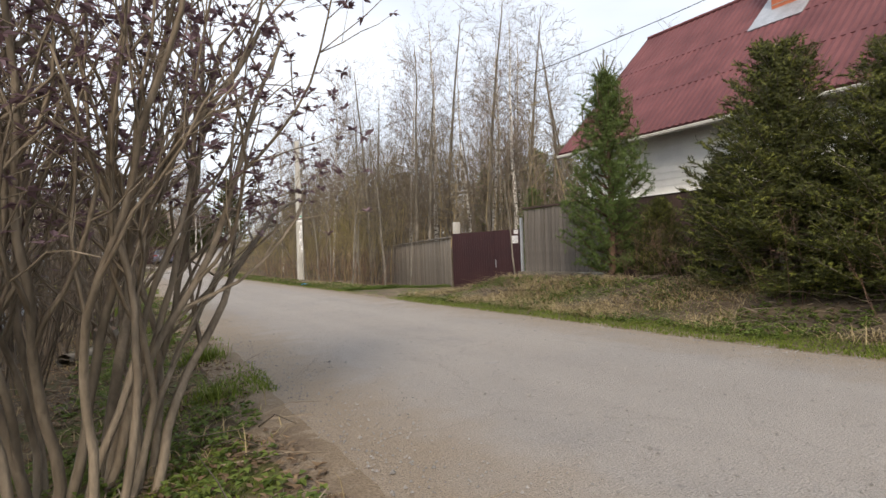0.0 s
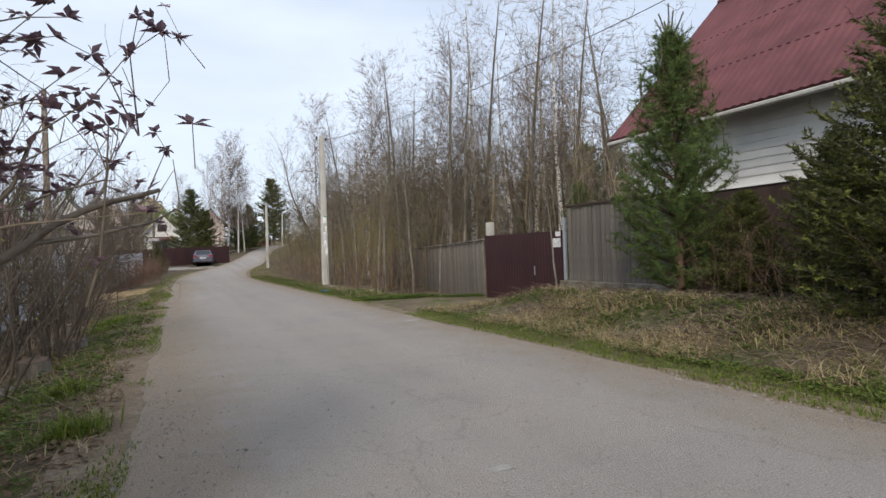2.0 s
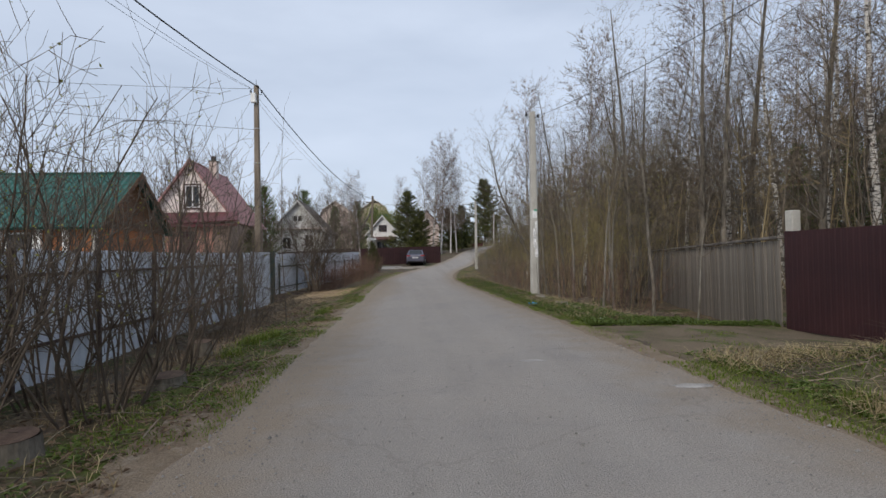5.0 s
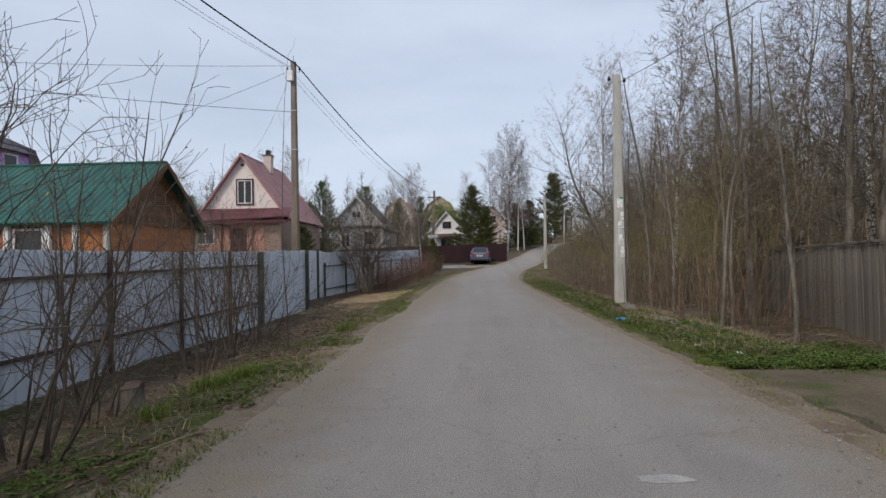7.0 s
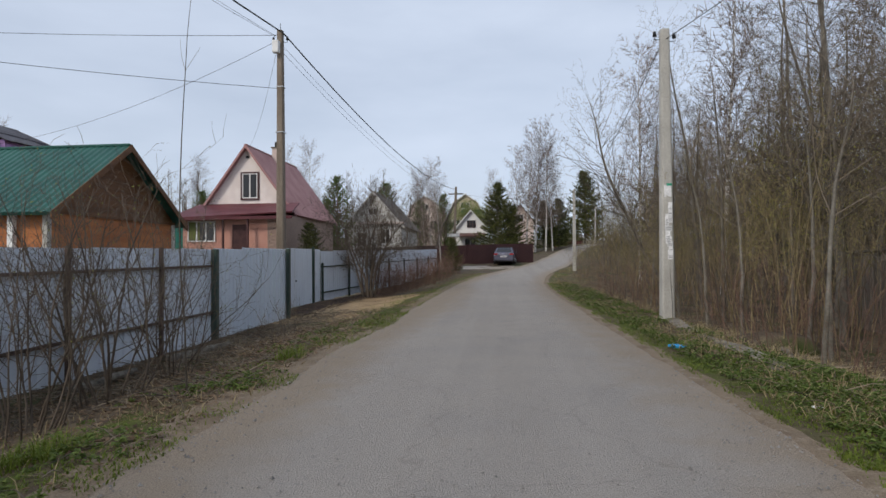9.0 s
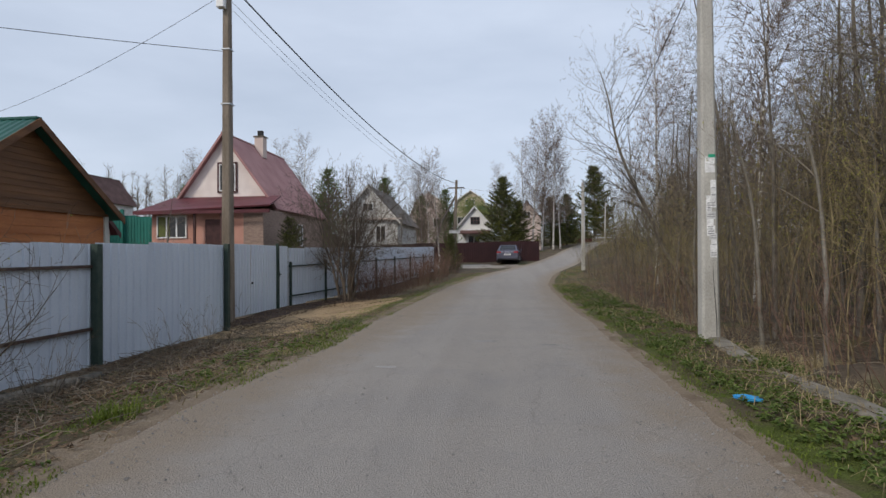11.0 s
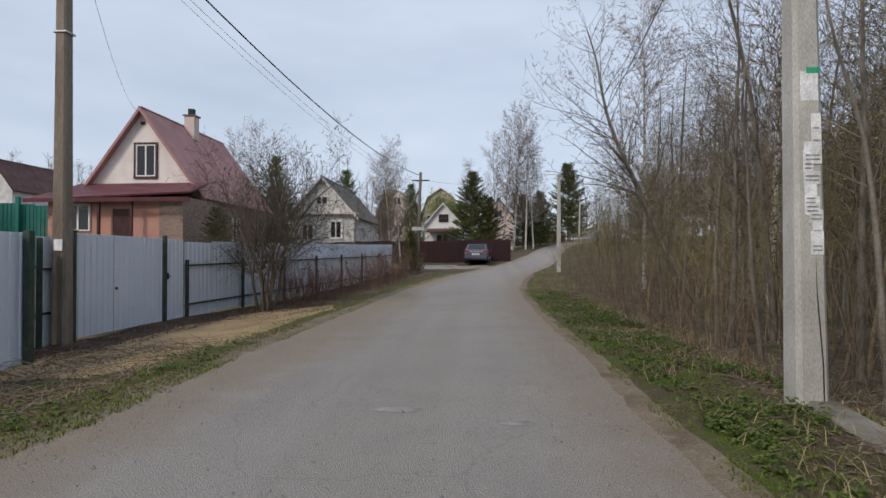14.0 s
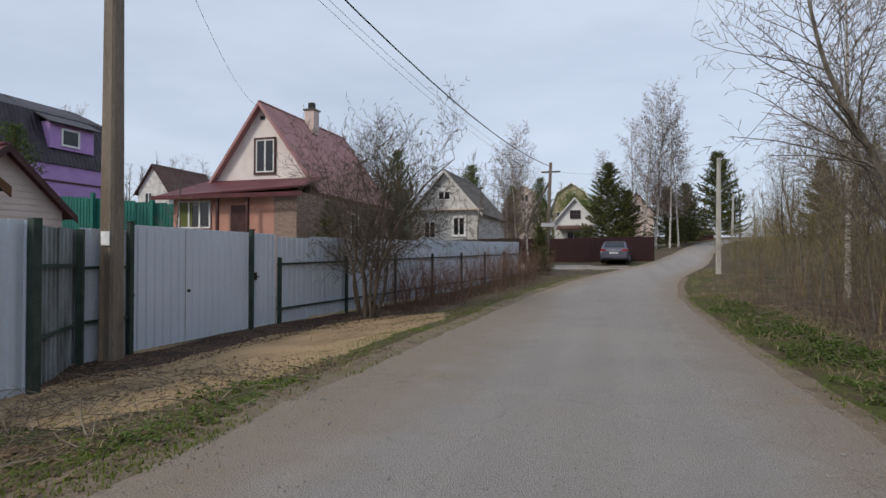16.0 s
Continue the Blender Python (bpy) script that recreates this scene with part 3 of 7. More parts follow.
a = sheet_fence("sheet_metal_fence", "grey-blue profiled sheet fence with dark rails and posts", (FX, A0), (FX, A1), foot(A0), foot(A1), 1.87, M_SHEET, 1.15,
                rails=(0.32, 0.82), posts=[y - A0 for y in (8.3, 10.35, 12.4, 14.45, 16.5, 18.54, 20.6, 22.72)], post_mat=M_POST_BROWN, side=-1)
bm = box(bmesh.new(), A1 - A0 - 0.06, A1 - A0 + 0.06, -0.13, -0.01, foot(A1) - 0.2, 1.55, 0.01)
part("post", bm, M_POST, a, "thick dark green post")
sheet_fence("sheet_metal_fence", "plain grey-blue profiled sheet fence without rails", (FX, 24.66), (-2.80, 28.5), foot(24.7), -0.28, 1.9, M_SHEET, 1.28,
            posts=(3.86,), post_w=0.1, post_mat=M_POST, side=-1)
sheet_fence("sheet_metal_fence", "weathered stained sheet panel between two green posts", (-2.84, 28.62), (-3.84, 30.0), -0.26, -0.28, 1.85, M_SHEET_OLD, 0.85,
            rails=(0.3, 0.74), posts=(1.55,), post_mat=M_POST, side=-1, post_w=0.09)
sheet_fence("sheet_metal_fence", "narrow grey-blue sheet panel behind the utility pole", (-3.86, 30.05), (-3.86, 30.9), -0.3, -0.3, 1.93, M_SHEET, 0.9, rails=(0.3, 0.7), post_mat=M_POST)
for y0, y1, name, lab in ((30.92, 32.13, "gate_leaf", "closed grey-blue sheet-metal gate leaf"), (32.15, 33.95, "gate_leaf", "wide closed grey-blue sheet-metal gate leaf"),
                          (34.05, 34.93, "wicket_door", "narrow closed grey-blue sheet-metal wicket door")):
    g = thing(name, lab, "gate", "drive gates", at=(-3.86, y0, 0), rz=90)
    s = part_me("sheet", sheet_mesh(y1 - y0, 1.98), M_SHEET, g)
    s.location = (0, 0, -0.27)
    fr = bmesh.new()
    for dims in ((0, 0.03, 0.03, 0.06, -0.27, 1.69), (y1 - y0 - 0.03, y1 - y0, 0.03, 0.06, -0.27, 1.69), (0.03, y1 - y0 - 0.03, 0.03, 0.06, 1.64, 1.68)):
        box(fr, *dims)
    part("frame", fr, M_SHEET_OLD, g)
    if name == "wicket_door":
        boxp("latch_box", (0.02, 0.16, -0.035, -0.004, 0.72, 0.88), M_BLACK, g, "black latch", 0.008)
        boxp("handle", (0.05, 0.2, -0.06, -0.036, 0.78, 0.80), M_BLACK, g)
    else:
        bm = bmesh.new()
        bmesh.ops.create_icosphere(bm, subdivisions=1, radius=0.035, matrix=pose(0.04, -0.03, 0.61))
        part("knob", bm, M_BLACK, g)
p = thing("gate_post", "dark green steel gate post", "post", "gate posts", at=(-3.82, 34.0, 0))
boxp("shaft", (-0.04, 0.04, -0.04, 0.04, -0.5, 1.76), M_POST, p, "", 0.005)
boxp("cap", (-0.05, 0.05, -0.05, 0.05, 1.76, 1.78), M_POST, p)
copy_thing(p, pose(-3.82, 30.9, -0.02))
LF0, LF1 = (-3.86, 34.98), (-1.25, 53.3)
L, _ = along(LF0, LF1)
sheet_fence("sheet_metal_fence", "long grey-blue sheet fence with dark posts and rails", LF0, LF1, -0.27, 0.04, 1.93, M_SHEET, 1.15,
            rails=(0.16, 0.68), posts=[0.02] + [2.65 * k for k in range(1, 7)] + [L - 0.05], post_mat=M_POST, side=-1, post_h=1.45, post_w=0.07)


def board_fence(name, label, p, q, za, zb, h, w, material, group_board="board", cap=None, gap=0.008, seed=1, back=1):
    length, ang = along(p, q)
    t = thing(name, label, "fence", at=(p[0], p[1], 0), rz=ang)
    rng = random.Random(seed)
    shapes = []
    for k in range(5):
        bm = box(bmesh.new(), 0, w - gap, -0.011, 0.011, 0, h + rng.uniform(-0.02, 0.02), 0.003)
        me = bpy.data.meshes.new("board")
        bm.to_mesh(me)
        bm.free()
        me.materials.append(material)
        shapes.append(me)
    n = int(length / w)
    for i in range(n):
        b = part_me("board", rng.choice(shapes), material, t)
        b.matrix_local = pose(i * w, rng.uniform(-0.006, 0.006), za + (zb - za) * i / n, rng.uniform(-0.5, 0.5), rng.uniform(-0.5, 0.5), rng.uniform(-1.5, 1.5))
    for f in (0.2, 0.8):
        bm = box(bmesh.new(), 0, length, min(0.018 * back, 0.064 * back), max(0.018 * back, 0.064 * back), -0.04, 0.04)
        for v in bm.verts:
            v.co.z += za + (zb - za) * v.co.x / length + h * f
        part("rail", bm, M_BOARD_DARK, t)
    if cap:
        bm = box(bmesh.new(), -0.03, length, -0.06, 0.07, 0.0, 0.05, 0.006)
        for v in bm.verts:
            v.co.z += za + (zb - za) * v.co.x / length + h + 0.022
            v.co.z += 0.02 * noise.noise((v.co.x * 0.4, seed, 0))
        part("cap", bm, cap, t, "dark weathered cap board")
    return t


# tall board fence on a concrete footing beside the maroon gate
HF = board_fence("board_fence", "tall dark weathered vertical-board fence on a concrete footing", (8.98, 13.25), (9.05, 10.2), 0.47, 0.45, 1.63, 0.135, M_BOARD_DARK, cap=M_BROWN_WALL, seed=3)
boxp("footing", (-0.2, 3.1, -0.14, 0.16, -0.5, 0.46), M_CONC_OLD, HF, "crumbling grey concrete footing", 0.015)
board_fence("board_fence", "weathered grey vertical-board fence sagging slightly", (8.86, 16.95), (11.5, 28.4), -0.32, -0.45, 1.80, 0.125, M_BOARD, cap=M_BOARD_DARK, seed=4, back=-1)

# maroon double gate
GA, GB = (8.80, 16.76), (9.14, 13.72)
L, ang = along(GA, GB)
for k, (u0, u1) in enumerate(((0.0, L * 0.66 - 0.006), (L * 0.66 + 0.006, L))):
    g = thing("gate_leaf", "closed maroon painted steel gate leaf" if k == 0 else "closed maroon steel gate leaf with paper notices", "gate", "maroon gate", at=(GA[0], GA[1], 0), rz=ang)
    s = part_me("sheet", sheet_mesh(u1 - u0, 1.74, 0.11, 0.005), M_MAROON, g)
    s.location = (u0, 0, -0.12)
    fr = bmesh.new()
    for dims in ((u0, u0 + 0.04, 0.02, 0.06, -0.12, 1.63), (u1 - 0.04, u1, 0.02, 0.06, -0.12, 1.63), (u0 + 0.04, u1 - 0.04, 0.02, 0.06, 1.58, 1.62), (u0 + 0.04, u1 - 0.04, 0.02, 0.06, -0.1, -0.06)):
        box(fr, *dims)
    part("frame", fr, M_MAROON, g)
    if k == 1:
        boxp("notice", (u1 - 0.20, u1 - 0.03, -0.004, -0.001, 1.49, 1.60), M_PAPER, g, "small white paper notice")
        boxp("notice", (u1 - 0.30, u1 - 0.17, -0.004, -0.001, 1.23, 1.44), M_PAPER, g, "white paper notice")
        boxp("notice", (u1 - 0.16, u1 - 0.04, -0.004, -0.001, 1.23, 1.44), M_PAPER, g, "white paper notice")
        for zz in (1.40, 1.36, 1.32, 1.28):
            boxp("print_line", (u1 - 0.285, u1 - 0.19, -0.006, -0.0045, zz - 0.008, zz + 0.004), M_PRINT, g)
            boxp("print_line", (u1 - 0.145, u1 - 0.055, -0.006, -0.0045, zz - 0.008, zz + 0.004), M_PRINT, g)
        boxp("lock_plate", (u0 + 0.03, u0 + 0.06, -0.012, -0.002, 0.55, 0.78), M_TIN, g)
gp = thing("gate_post", "pale concrete gate post", "post", at=(8.99, 16.80, 0), rz=ang)
boxp("shaft", (-0.09, 0.09, -0.08, 0.1, -0.5, 2.0), M_CONC, gp, "", 0.015)
gp = thing("gate_post", "thin galvanised steel gate post", "post", at=(9.15, 13.62, 0), rz=ang)
boxp("shaft", (-0.035, 0.035, -0.03, 0.04, -0.5, 1.92), M_TIN, gp, "", 0.006)

# kerb stones in the right verge
k0 = thing("kerb_stone", "mossy old concrete kerb slab sunk in grass", "kerb", "kerb stones", at=(6.15, 20.3, -0.04), rz=86)
part("slab", box(bmesh.new(), 0, 1.75, -0.14, 0.14, -0.2, 0.1, 0.03), M_CONC_OLD, k0)
copy_thing(k0, pose(6.30, 22.15, -0.07, 0, 2, 89))
copy_thing(k0, pose(6.33, 24.0, -0.10, 2, -2, 84))


# ---- utility poles and wires ----
def pole(name, label, base, top, w0, w1, material):
    t = thing(name, label, "utility pole", at=(*base[:2], base[2]))
    v = Vector(top) - Vector(base)
    bm = bmesh.new()
    rings = []
    for s in (-0.06, 0.0, 0.25, 0.5, 0.75, 1.0):
        w = (w0 + (w1 - w0) * max(0, s)) / 2
        c = w * 0.28
        q = v * s
        ring = [bm.verts.new(q + Vector(o)) for o in ((-w + c, -w, 0), (w - c, -w, 0), (w, -w + c, 0), (w, w - c, 0), (w - c, w, 0), (-w + c, w, 0), (-w, w - c, 0), (-w, -w + c, 0))]
        rings.append(ring)
    for a, b in zip(rings, rings[1:]):
        for i in range(8):
            bm.faces.new((a[i], a[(i + 1) % 8], b[(i + 1) % 8], b[i]))
    bm.faces.new(rings[-1])
    part("shaft", bm, material, t)
    return t, v


def insulator(parent, at, side):
    tube_part("hook", [([Vector(at), Vector(at) + Vector((side * 0.14, 0, 0)), Vector(at) + Vector((side * 0.14, 0, 0.1))], [0.01] * 3)], M_POST, parent)
    bm = bmesh.new()
    bmesh.ops.create_cone(bm, cap_ends=True, segments=8, radius1=0.045, radius2=0.03, depth=0.1, matrix=Matrix.Translation(Vector(at) + Vector((side * 0.14, 0, 0.12))))
    part("insulator", bm, M_BLACK, parent, "dark glass insulator", True)


PL, vL = pole("utility_pole", "brown-stained square concrete utility pole with meter box", (-3.65, 30.4, -0.38), (-3.65, 30.4, 8.38), 0.27, 0.17, M_CONC_BROWN)
boxp("meter_box", (-0.17, 0.03, -0.26, -0.09, 8.02, 8.4), M_WHITE, PL, "white plastic box near the pole top", 0.015)
boxp("band", (-0.11, 0.11, -0.11, 0.11, 7.0, 7.03), M_TIN, PL)
boxp("band", (-0.125, 0.125, -0.125, 0.125, 5.6, 5.63), M_TIN, PL)
boxp("tag", (-0.05, 0.1, -0.15, -0.135, 1.75, 1.95), M_PAPER, PL, "torn pale tag")
for sd in (-1, 1):
    insulator(PL, (sd * 0.08, 0, 8.4), sd)
tube_part("mast", [([Vector((0, 0, 8.7)), Vector((0, 0, 9.0))], [0.012, 0.008])], M_WIRE, PL)
PR, vR = pole("utility_pole", "pale grey concrete utility pole plastered with torn notices", (6.43, 25.75, -0.3), (6.53, 26.0, 6.17), 0.27, 0.18, M_CONC)
insulator(PR, (vR.x - 0.06, vR.y, vR.z - 0.2), -1)
insulator(PR, (vR.x + 0.06, vR.y, vR.z - 0.25), 1)
rng = random.Random(5)
for k in range(10):
    z = 1.55 + 0.115 * k + rng.uniform(-0.05, 0.05)
    s = (z) / vR.z
    w = (0.27 + (0.18 - 0.27) * s) / 2
    q = vR * s
    u = rng.uniform(-0.6, 0.1) * w
    pw = rng.uniform(0.08, 0.15)
    ob = boxp("notice", (q.x + u, min(q.x + u + pw, q.x + w - 0.03), q.y - w - 0.005 - 0.0008 * k, q.y - w - 0.001 - 0.0008 * k, z, z + rng.uniform(0.1, 0.2)), M_PAPER, PR, "torn white paper notice")
    for j in range(2):
        boxp("print_line", (q.x + u + 0.012, min(q.x + u + pw, q.x + w - 0.03) - 0.015, q.y - w - 0.009 - 0.0008 * k, q.y - w - 0.0065 - 0.0008 * k, z + 0.03 + 0.035 * j, z + 0.042 + 0.035 * j), M_PRINT, PR)
s = 3.0 / vR.z
q, w = vR * s, (0.27 - 0.09 * s) / 2
boxp("notice", (q.x - 0.07, q.x + 0.075, q.y - w - 0.006, q.y - w - 0.001, 2.82, 3.12), M_PAPER, PR, "white printed notice")
boxp("notice", (q.x - 0.02, q.x + 0.085, q.y - w - 0.009, q.y - w - 0.0065, 3.10, 3.15), M_GREENTAG, PR, "green strip of a notice")
tube_part("cable", [([Vector((0.05 + 0.02 * math.sin(i), -0.15, 0.05 + i * 0.3)) + vR * (0.3 * i / vR.z) - Vector((0, 0, 0.3 * i)) + Vector((0, 0.013 * i * 0.3 / 0.3 * 0.5, 0)) for i in range(7)], [0.006] * 7)], M_WIRE, PR)
P2, v2 = pole("utility_pole", "pale grey concrete utility pole by the verge", (8.42, 54.46, 0.45), (8.45, 54.46, 6.1), 0.24, 0.16, M_CONC)
P3, v3 = pole("utility_pole", "weathered wooden utility pole with street sign", (-0.72, 62.07, 0.6), (-0.45, 62.07, 7.46), 0.26, 0.18, M_CONC_BROWN)
boxp("sign", (-0.35, 0.55, -0.2, -0.17, 2.6, 2.85), M_WHITE, P3, "small white street sign")
boxp("cross_arm", (-0.35, 0.9, -0.05, 0.05, 6.2, 6.3), M_BOARD_DARK, P3)
tube_part("brace", [([Vector((0.2, 0, 5.6)), Vector((-0.9, -0.4, 3.5)), Vector((-1.8, -0.8, 0.2))], [0.08, 0.09, 0.1])], M_BOARD_DARK, P3, "slanting wooden brace")
pole("utility_pole", "distant pale concrete utility pole uphill", (17.6, 100, 3.2), (17.75, 100, 8.97), 0.24, 0.16, M_CONC)
pole("utility_pole", "brown-stained concrete utility pole behind the start", (-5.9, -9, -0.3), (-5.9, -9, 8.2), 0.27, 0.17, M_CONC_BROWN)


def wire(label, p, q, sag, r=0.008):
    p, q = Vector(p), Vector(q)
    n = 14
    pts = [p.lerp(q, i / n) - Vector((0, 0, 4 * sag * (i / n) * (1 - i / n))) for i in range(n + 1)]
    ob = tube_part("overhead_wire", [(pts, [r] * (n + 1))], M_WIRE)
    return tagged(ob, label, "wire", "overhead wires")


TL = (-3.65, 30.4, 8.35)
wire("thick black twisted cable between two poles", (-3.55, 30.4, 8.30), (-0.45, 62.0, 7.2), 0.9, 0.022)
wire("thin wire running beside the thick cable", (-3.75, 30.4, 8.1), (-0.6, 62.0, 6.7), 0.8, 0.006)
wire("thin wire running beside the thick cable", (-3.85, 30.4, 8.0), (-0.9, 62.0, 6.6), 0.8, 0.006)
wire("thick black twisted cable between two poles", (-3.55, 30.4, 8.30), (-5.85, -9, 8.1), 1.1, 0.022)
wire("thin overhead wire along the lane", (-3.75, 30.4, 8.2), (-6.1, -9, 8.0), 1.2, 0.006)
wire("thin overhead wire along the lane", (-3.8, 30.4, 8.2), (-6.3, -9, 7.9), 1.3, 0.006)
wire("slack service wire to a house", (-3.7, 30.4, 8.25), (-30, 24, 8.6), 0.5, 0.008)
wire("slack service wire to a house", (-3.7, 30.4, 6.6), (-22, 18, 6.8), 0.4, 0.009)
wire("slack service wire to the green-roofed house", (-3.7, 30.4, 8.1), (-24, 40, 7.2), 0.7, 0.007)
wire("service wire to the pink gable", (-3.7, 30.4, 8.1), (-12.0, 46.2, 8.0), 0.9, 0.006)
wire("black overhead cable above the woods edge", (6.53, 26.0, 5.95), (10.3, -5, 6.9), 1.1, 0.009)
wire("black overhead cable above the woods edge", (6.5, 26.0, 5.95), (8.45, 54.46, 5.95), 0.7, 0.009)
wire("thin overhead wire uphill", (8.45, 54.46, 5.95), (17.7, 100, 8.8), 0.8, 0.008)
wire("thin overhead wire across the lane", (8.45, 54.46, 5.9), (-0.45, 62.0, 6.9), 0.4, 0.007)


# ---- houses ----
def win(parent, c, w, h, face, frame_mat=None, cols=2, rows=1, trim=None, label=""):
    """A window with frame, mullions, pane and optional outer trim. c: centre on the wall; face: 'y' looks to -y, 'x' to +x."""
    root = new("window")
    root.parent = parent
    root.matrix_local = pose(*c, 0, 0, 0 if face == "y" else 90)
    if label:
        root["label"] = label
    fb = 0.06
    bm = bmesh.new()
    for dims in ((-w / 2, w / 2, -0.05, 0.02, h / 2 - fb, h / 2), (-w / 2, w / 2, -0.05, 0.02, -h / 2, -h / 2 + fb), (-w / 2, -w / 2 + fb, -0.05, 0.02, -h / 2 + fb, h / 2 - fb), (w / 2 - fb, w / 2, -0.05, 0.02, -h / 2 + fb, h / 2 - fb)):
        box(bm, *dims)
    for i in range(1, cols):
        x = -w / 2 + w * i / cols
        box(bm, x - 0.035, x + 0.035, -0.045, 0.02, -h / 2 + fb, h / 2 - fb)
    for i in range(1, rows):
        z = -h / 2 + h * i / rows
        box(bm, -w / 2 + fb, w / 2 - fb, -0.04, 0.02, z - 0.025, z + 0.025)
    part("window_frame", bm, frame_mat or M_WHITE, root)
    boxp("pane", (-w / 2 + fb, w / 2 - fb, -0.015, -0.005, -h / 2 + fb, h / 2 - fb), M_GLASS, root)
    if trim:
        bm = bmesh.new()
        o = 0.09
        for dims in ((-w / 2 - o, w / 2 + o, -0.07, 0.0, h / 2 + 0.002, h / 2 + o), (-w / 2 - o, w / 2 + o, -0.08, 0.0, -h / 2 - o, -h / 2 - 0.002), (-w / 2 - o, -w / 2 - 0.002, -0.07, 0.0, -h / 2, h / 2), (w / 2 + 0.002, w / 2 + o, -0.07, 0.0, -h / 2, h / 2)):
            box(bm, *dims)
        part("trim", bm, trim, root)
    return root


def lap_wall(name, parent, mat_, face, at, u_of_z, z0, z1, pitch, depth=0.014, each=False, label=""):
    """Lapped boards on a wall plane. face 'y': wall at y=at looking to -y, u is x; face 'x': wall at x=at looking to +x, u is y; '-x': looking to -x."""
    n = max(1, round((z1 - z0) / pitch))
    V, F, obs = [], [], []
    for i in range(n):
        a, b = z0 + (z1 - z0) * i / n, z0 + (z1 - z0) * (i + 1) / n
        ua, ub = u_of_z(a), u_of_z(b)
        pts = []
        for (u, z, d) in ((ua[0], a, depth), (ua[1], a, depth), (ub[1], b, 0.002), (ub[0], b, 0.002), (ua[0], a, 0.0), (ua[1], a, 0.0)):
            if face == "y":
                pts.append((u, at - d, z))
            elif face == "x":
                pts.append((at + d, u, z))
            else:
                pts.append((at - d, u, z))
        if each:
            ob = part_me("plank", mesh_of("plank", pts, [(0, 1, 2, 3), (4, 5, 1, 0)]), mat_, parent)
            obs.append(ob)
        else:
            k = len(V)
            V += pts
            F += [(k, k + 1, k + 2, k + 3), (k + 4, k + 5, k + 1, k)]
    if not each:
        return part_me(name, mesh_of(name, V, F), mat_, parent, label)


def gable_house(name, label, x0, x1, y0, y1, zb, ze, zr, wall, roof, ridge="y", over=0.4, gover=0.35, gable=None, lap=0.0, fascia=None, thick=0.06, ribs=0.0, mansard=0.0):
    """A house with a pitched roof: walls, gables, two roof slopes (a broken mansard slope if asked), barge boards."""
    t = thing(name, label, "house")
    xc, yc = (x0 + x1) / 2, (y0 + y1) / 2
    along_y = ridge == "y"
    half = (x1 - x0) / 2 if along_y else (y1 - y0) / 2
    slope = (zr - ze) / half

    def P(u, v, z):
        """u across the ridge from its line, v along it."""
        return (xc + u, v, z) if along_y else (v, yc + u, z)
    v0, v1 = (y0, y1) if along_y else (x0, x1)
    prof = [(half, ze), (0, zr)]
    if mansard:
        prof = [(half, ze), (half * 0.72, ze + (zr - ze) * mansard), (0, zr)]
    for v, nm in ((v0, "gable_wall"), (v1, "gable_wall")):
        bm = bmesh.new()
        ins = 0.12 if v == v0 else -0.12
        ring = [(-half, zb), (half, zb)] + prof + [(-u, z) for u, z in reversed(prof[:-1])]
        for vv in (v, v + ins):
            poly(bm, [P(u, vv, z - 0.02) for u, z in ring])
        bm.verts.ensure_lookup_table()
        k = len(ring)
        for i in range(k):
            j = (i + 1) % k
            bm.faces.new((bm.verts[i], bm.verts[j], bm.verts[k + j], bm.verts[k + i]))
        part(nm, bm, wall, t)
    for sgn in (-1, 1):
        bm = bmesh.new()
        a, b = P(sgn * half, v0 + 0.12, 0), P(sgn * (half - 0.12), v1 - 0.12, 0)
        box(bm, min(a[0], b[0]), max(a[0], b[0]), min(a[1], b[1]), max(a[1], b[1]), zb, ze - 0.02)
        part("side_wall", bm, wall, t)
        outer = [(half + over, ze - (over * (prof[1][1] - ze) / (half - prof[1][0])))] + prof[1:]
        for (ua, za), (ub, zb2) in zip(outer, outer[1:]):
            L = math.hypot(ua - ub, zb2 - za)
            n = max(1, int((v1 - v0 + 2 * gover) / ribs)) * 4 if ribs else 1
            V, F = [], []
            nrm = Vector((sgn * (zb2 - za), (ua - ub))) / L
            for i in range(n + 1):
                v = v0 - gover + (v1 - v0 + 2 * gover) * i / n
                w = 0.022 * (1 if i % 4 in (1, 2) else 0) if ribs else 0
                for u, z in ((ua, za), (ub, zb2)):
                    for th in (w + 0.02, -thick):
                        V.append(P(sgn * u + nrm.x * th, v, z + nrm.y * th))
            for i in range(n):
                k = 4 * i
                F += [(k, k + 4, k + 6, k + 2), (k + 1, k + 3, k + 7, k + 5), (k, k + 1, k + 5, k + 4)]
            F += [(0, 2, 3, 1), (4 * n, 4 * n + 1, 4 * n + 3, 4 * n + 2)]
            part_me("roof_slope", mesh_of("roof_slope", V, F), roof, t)
            for v, o in ((v0 - gover - 0.03, 0), (v1 + gover + 0.005, 0)):
                bm = bmesh.new()
                ring = []
                for vv in (v, v + 0.028):
                    for u, z, th in ((ua, za, 0.035), (ub, zb2, 0.035), (ub, zb2, -0.16), (ua, za, -0.16)):
                        ring.append(bm.verts.new(P(sgn * u + nrm.x * th * 0, vv, z + th)))
                for q in ((0, 1, 2, 3), (7, 6, 5, 4), (0, 4, 5, 1), (1, 5, 6, 2), (2, 6, 7, 3), (3, 7, 4, 0)):
                    bm.faces.new([ring[i] for i in q])
                part("barge_board", bm, fascia or M_TRIM, t)
    bm = bmesh.new()
    a, b = P(-0.09, v0 - gover, 0), P(0.09, v1 + gover, 0)
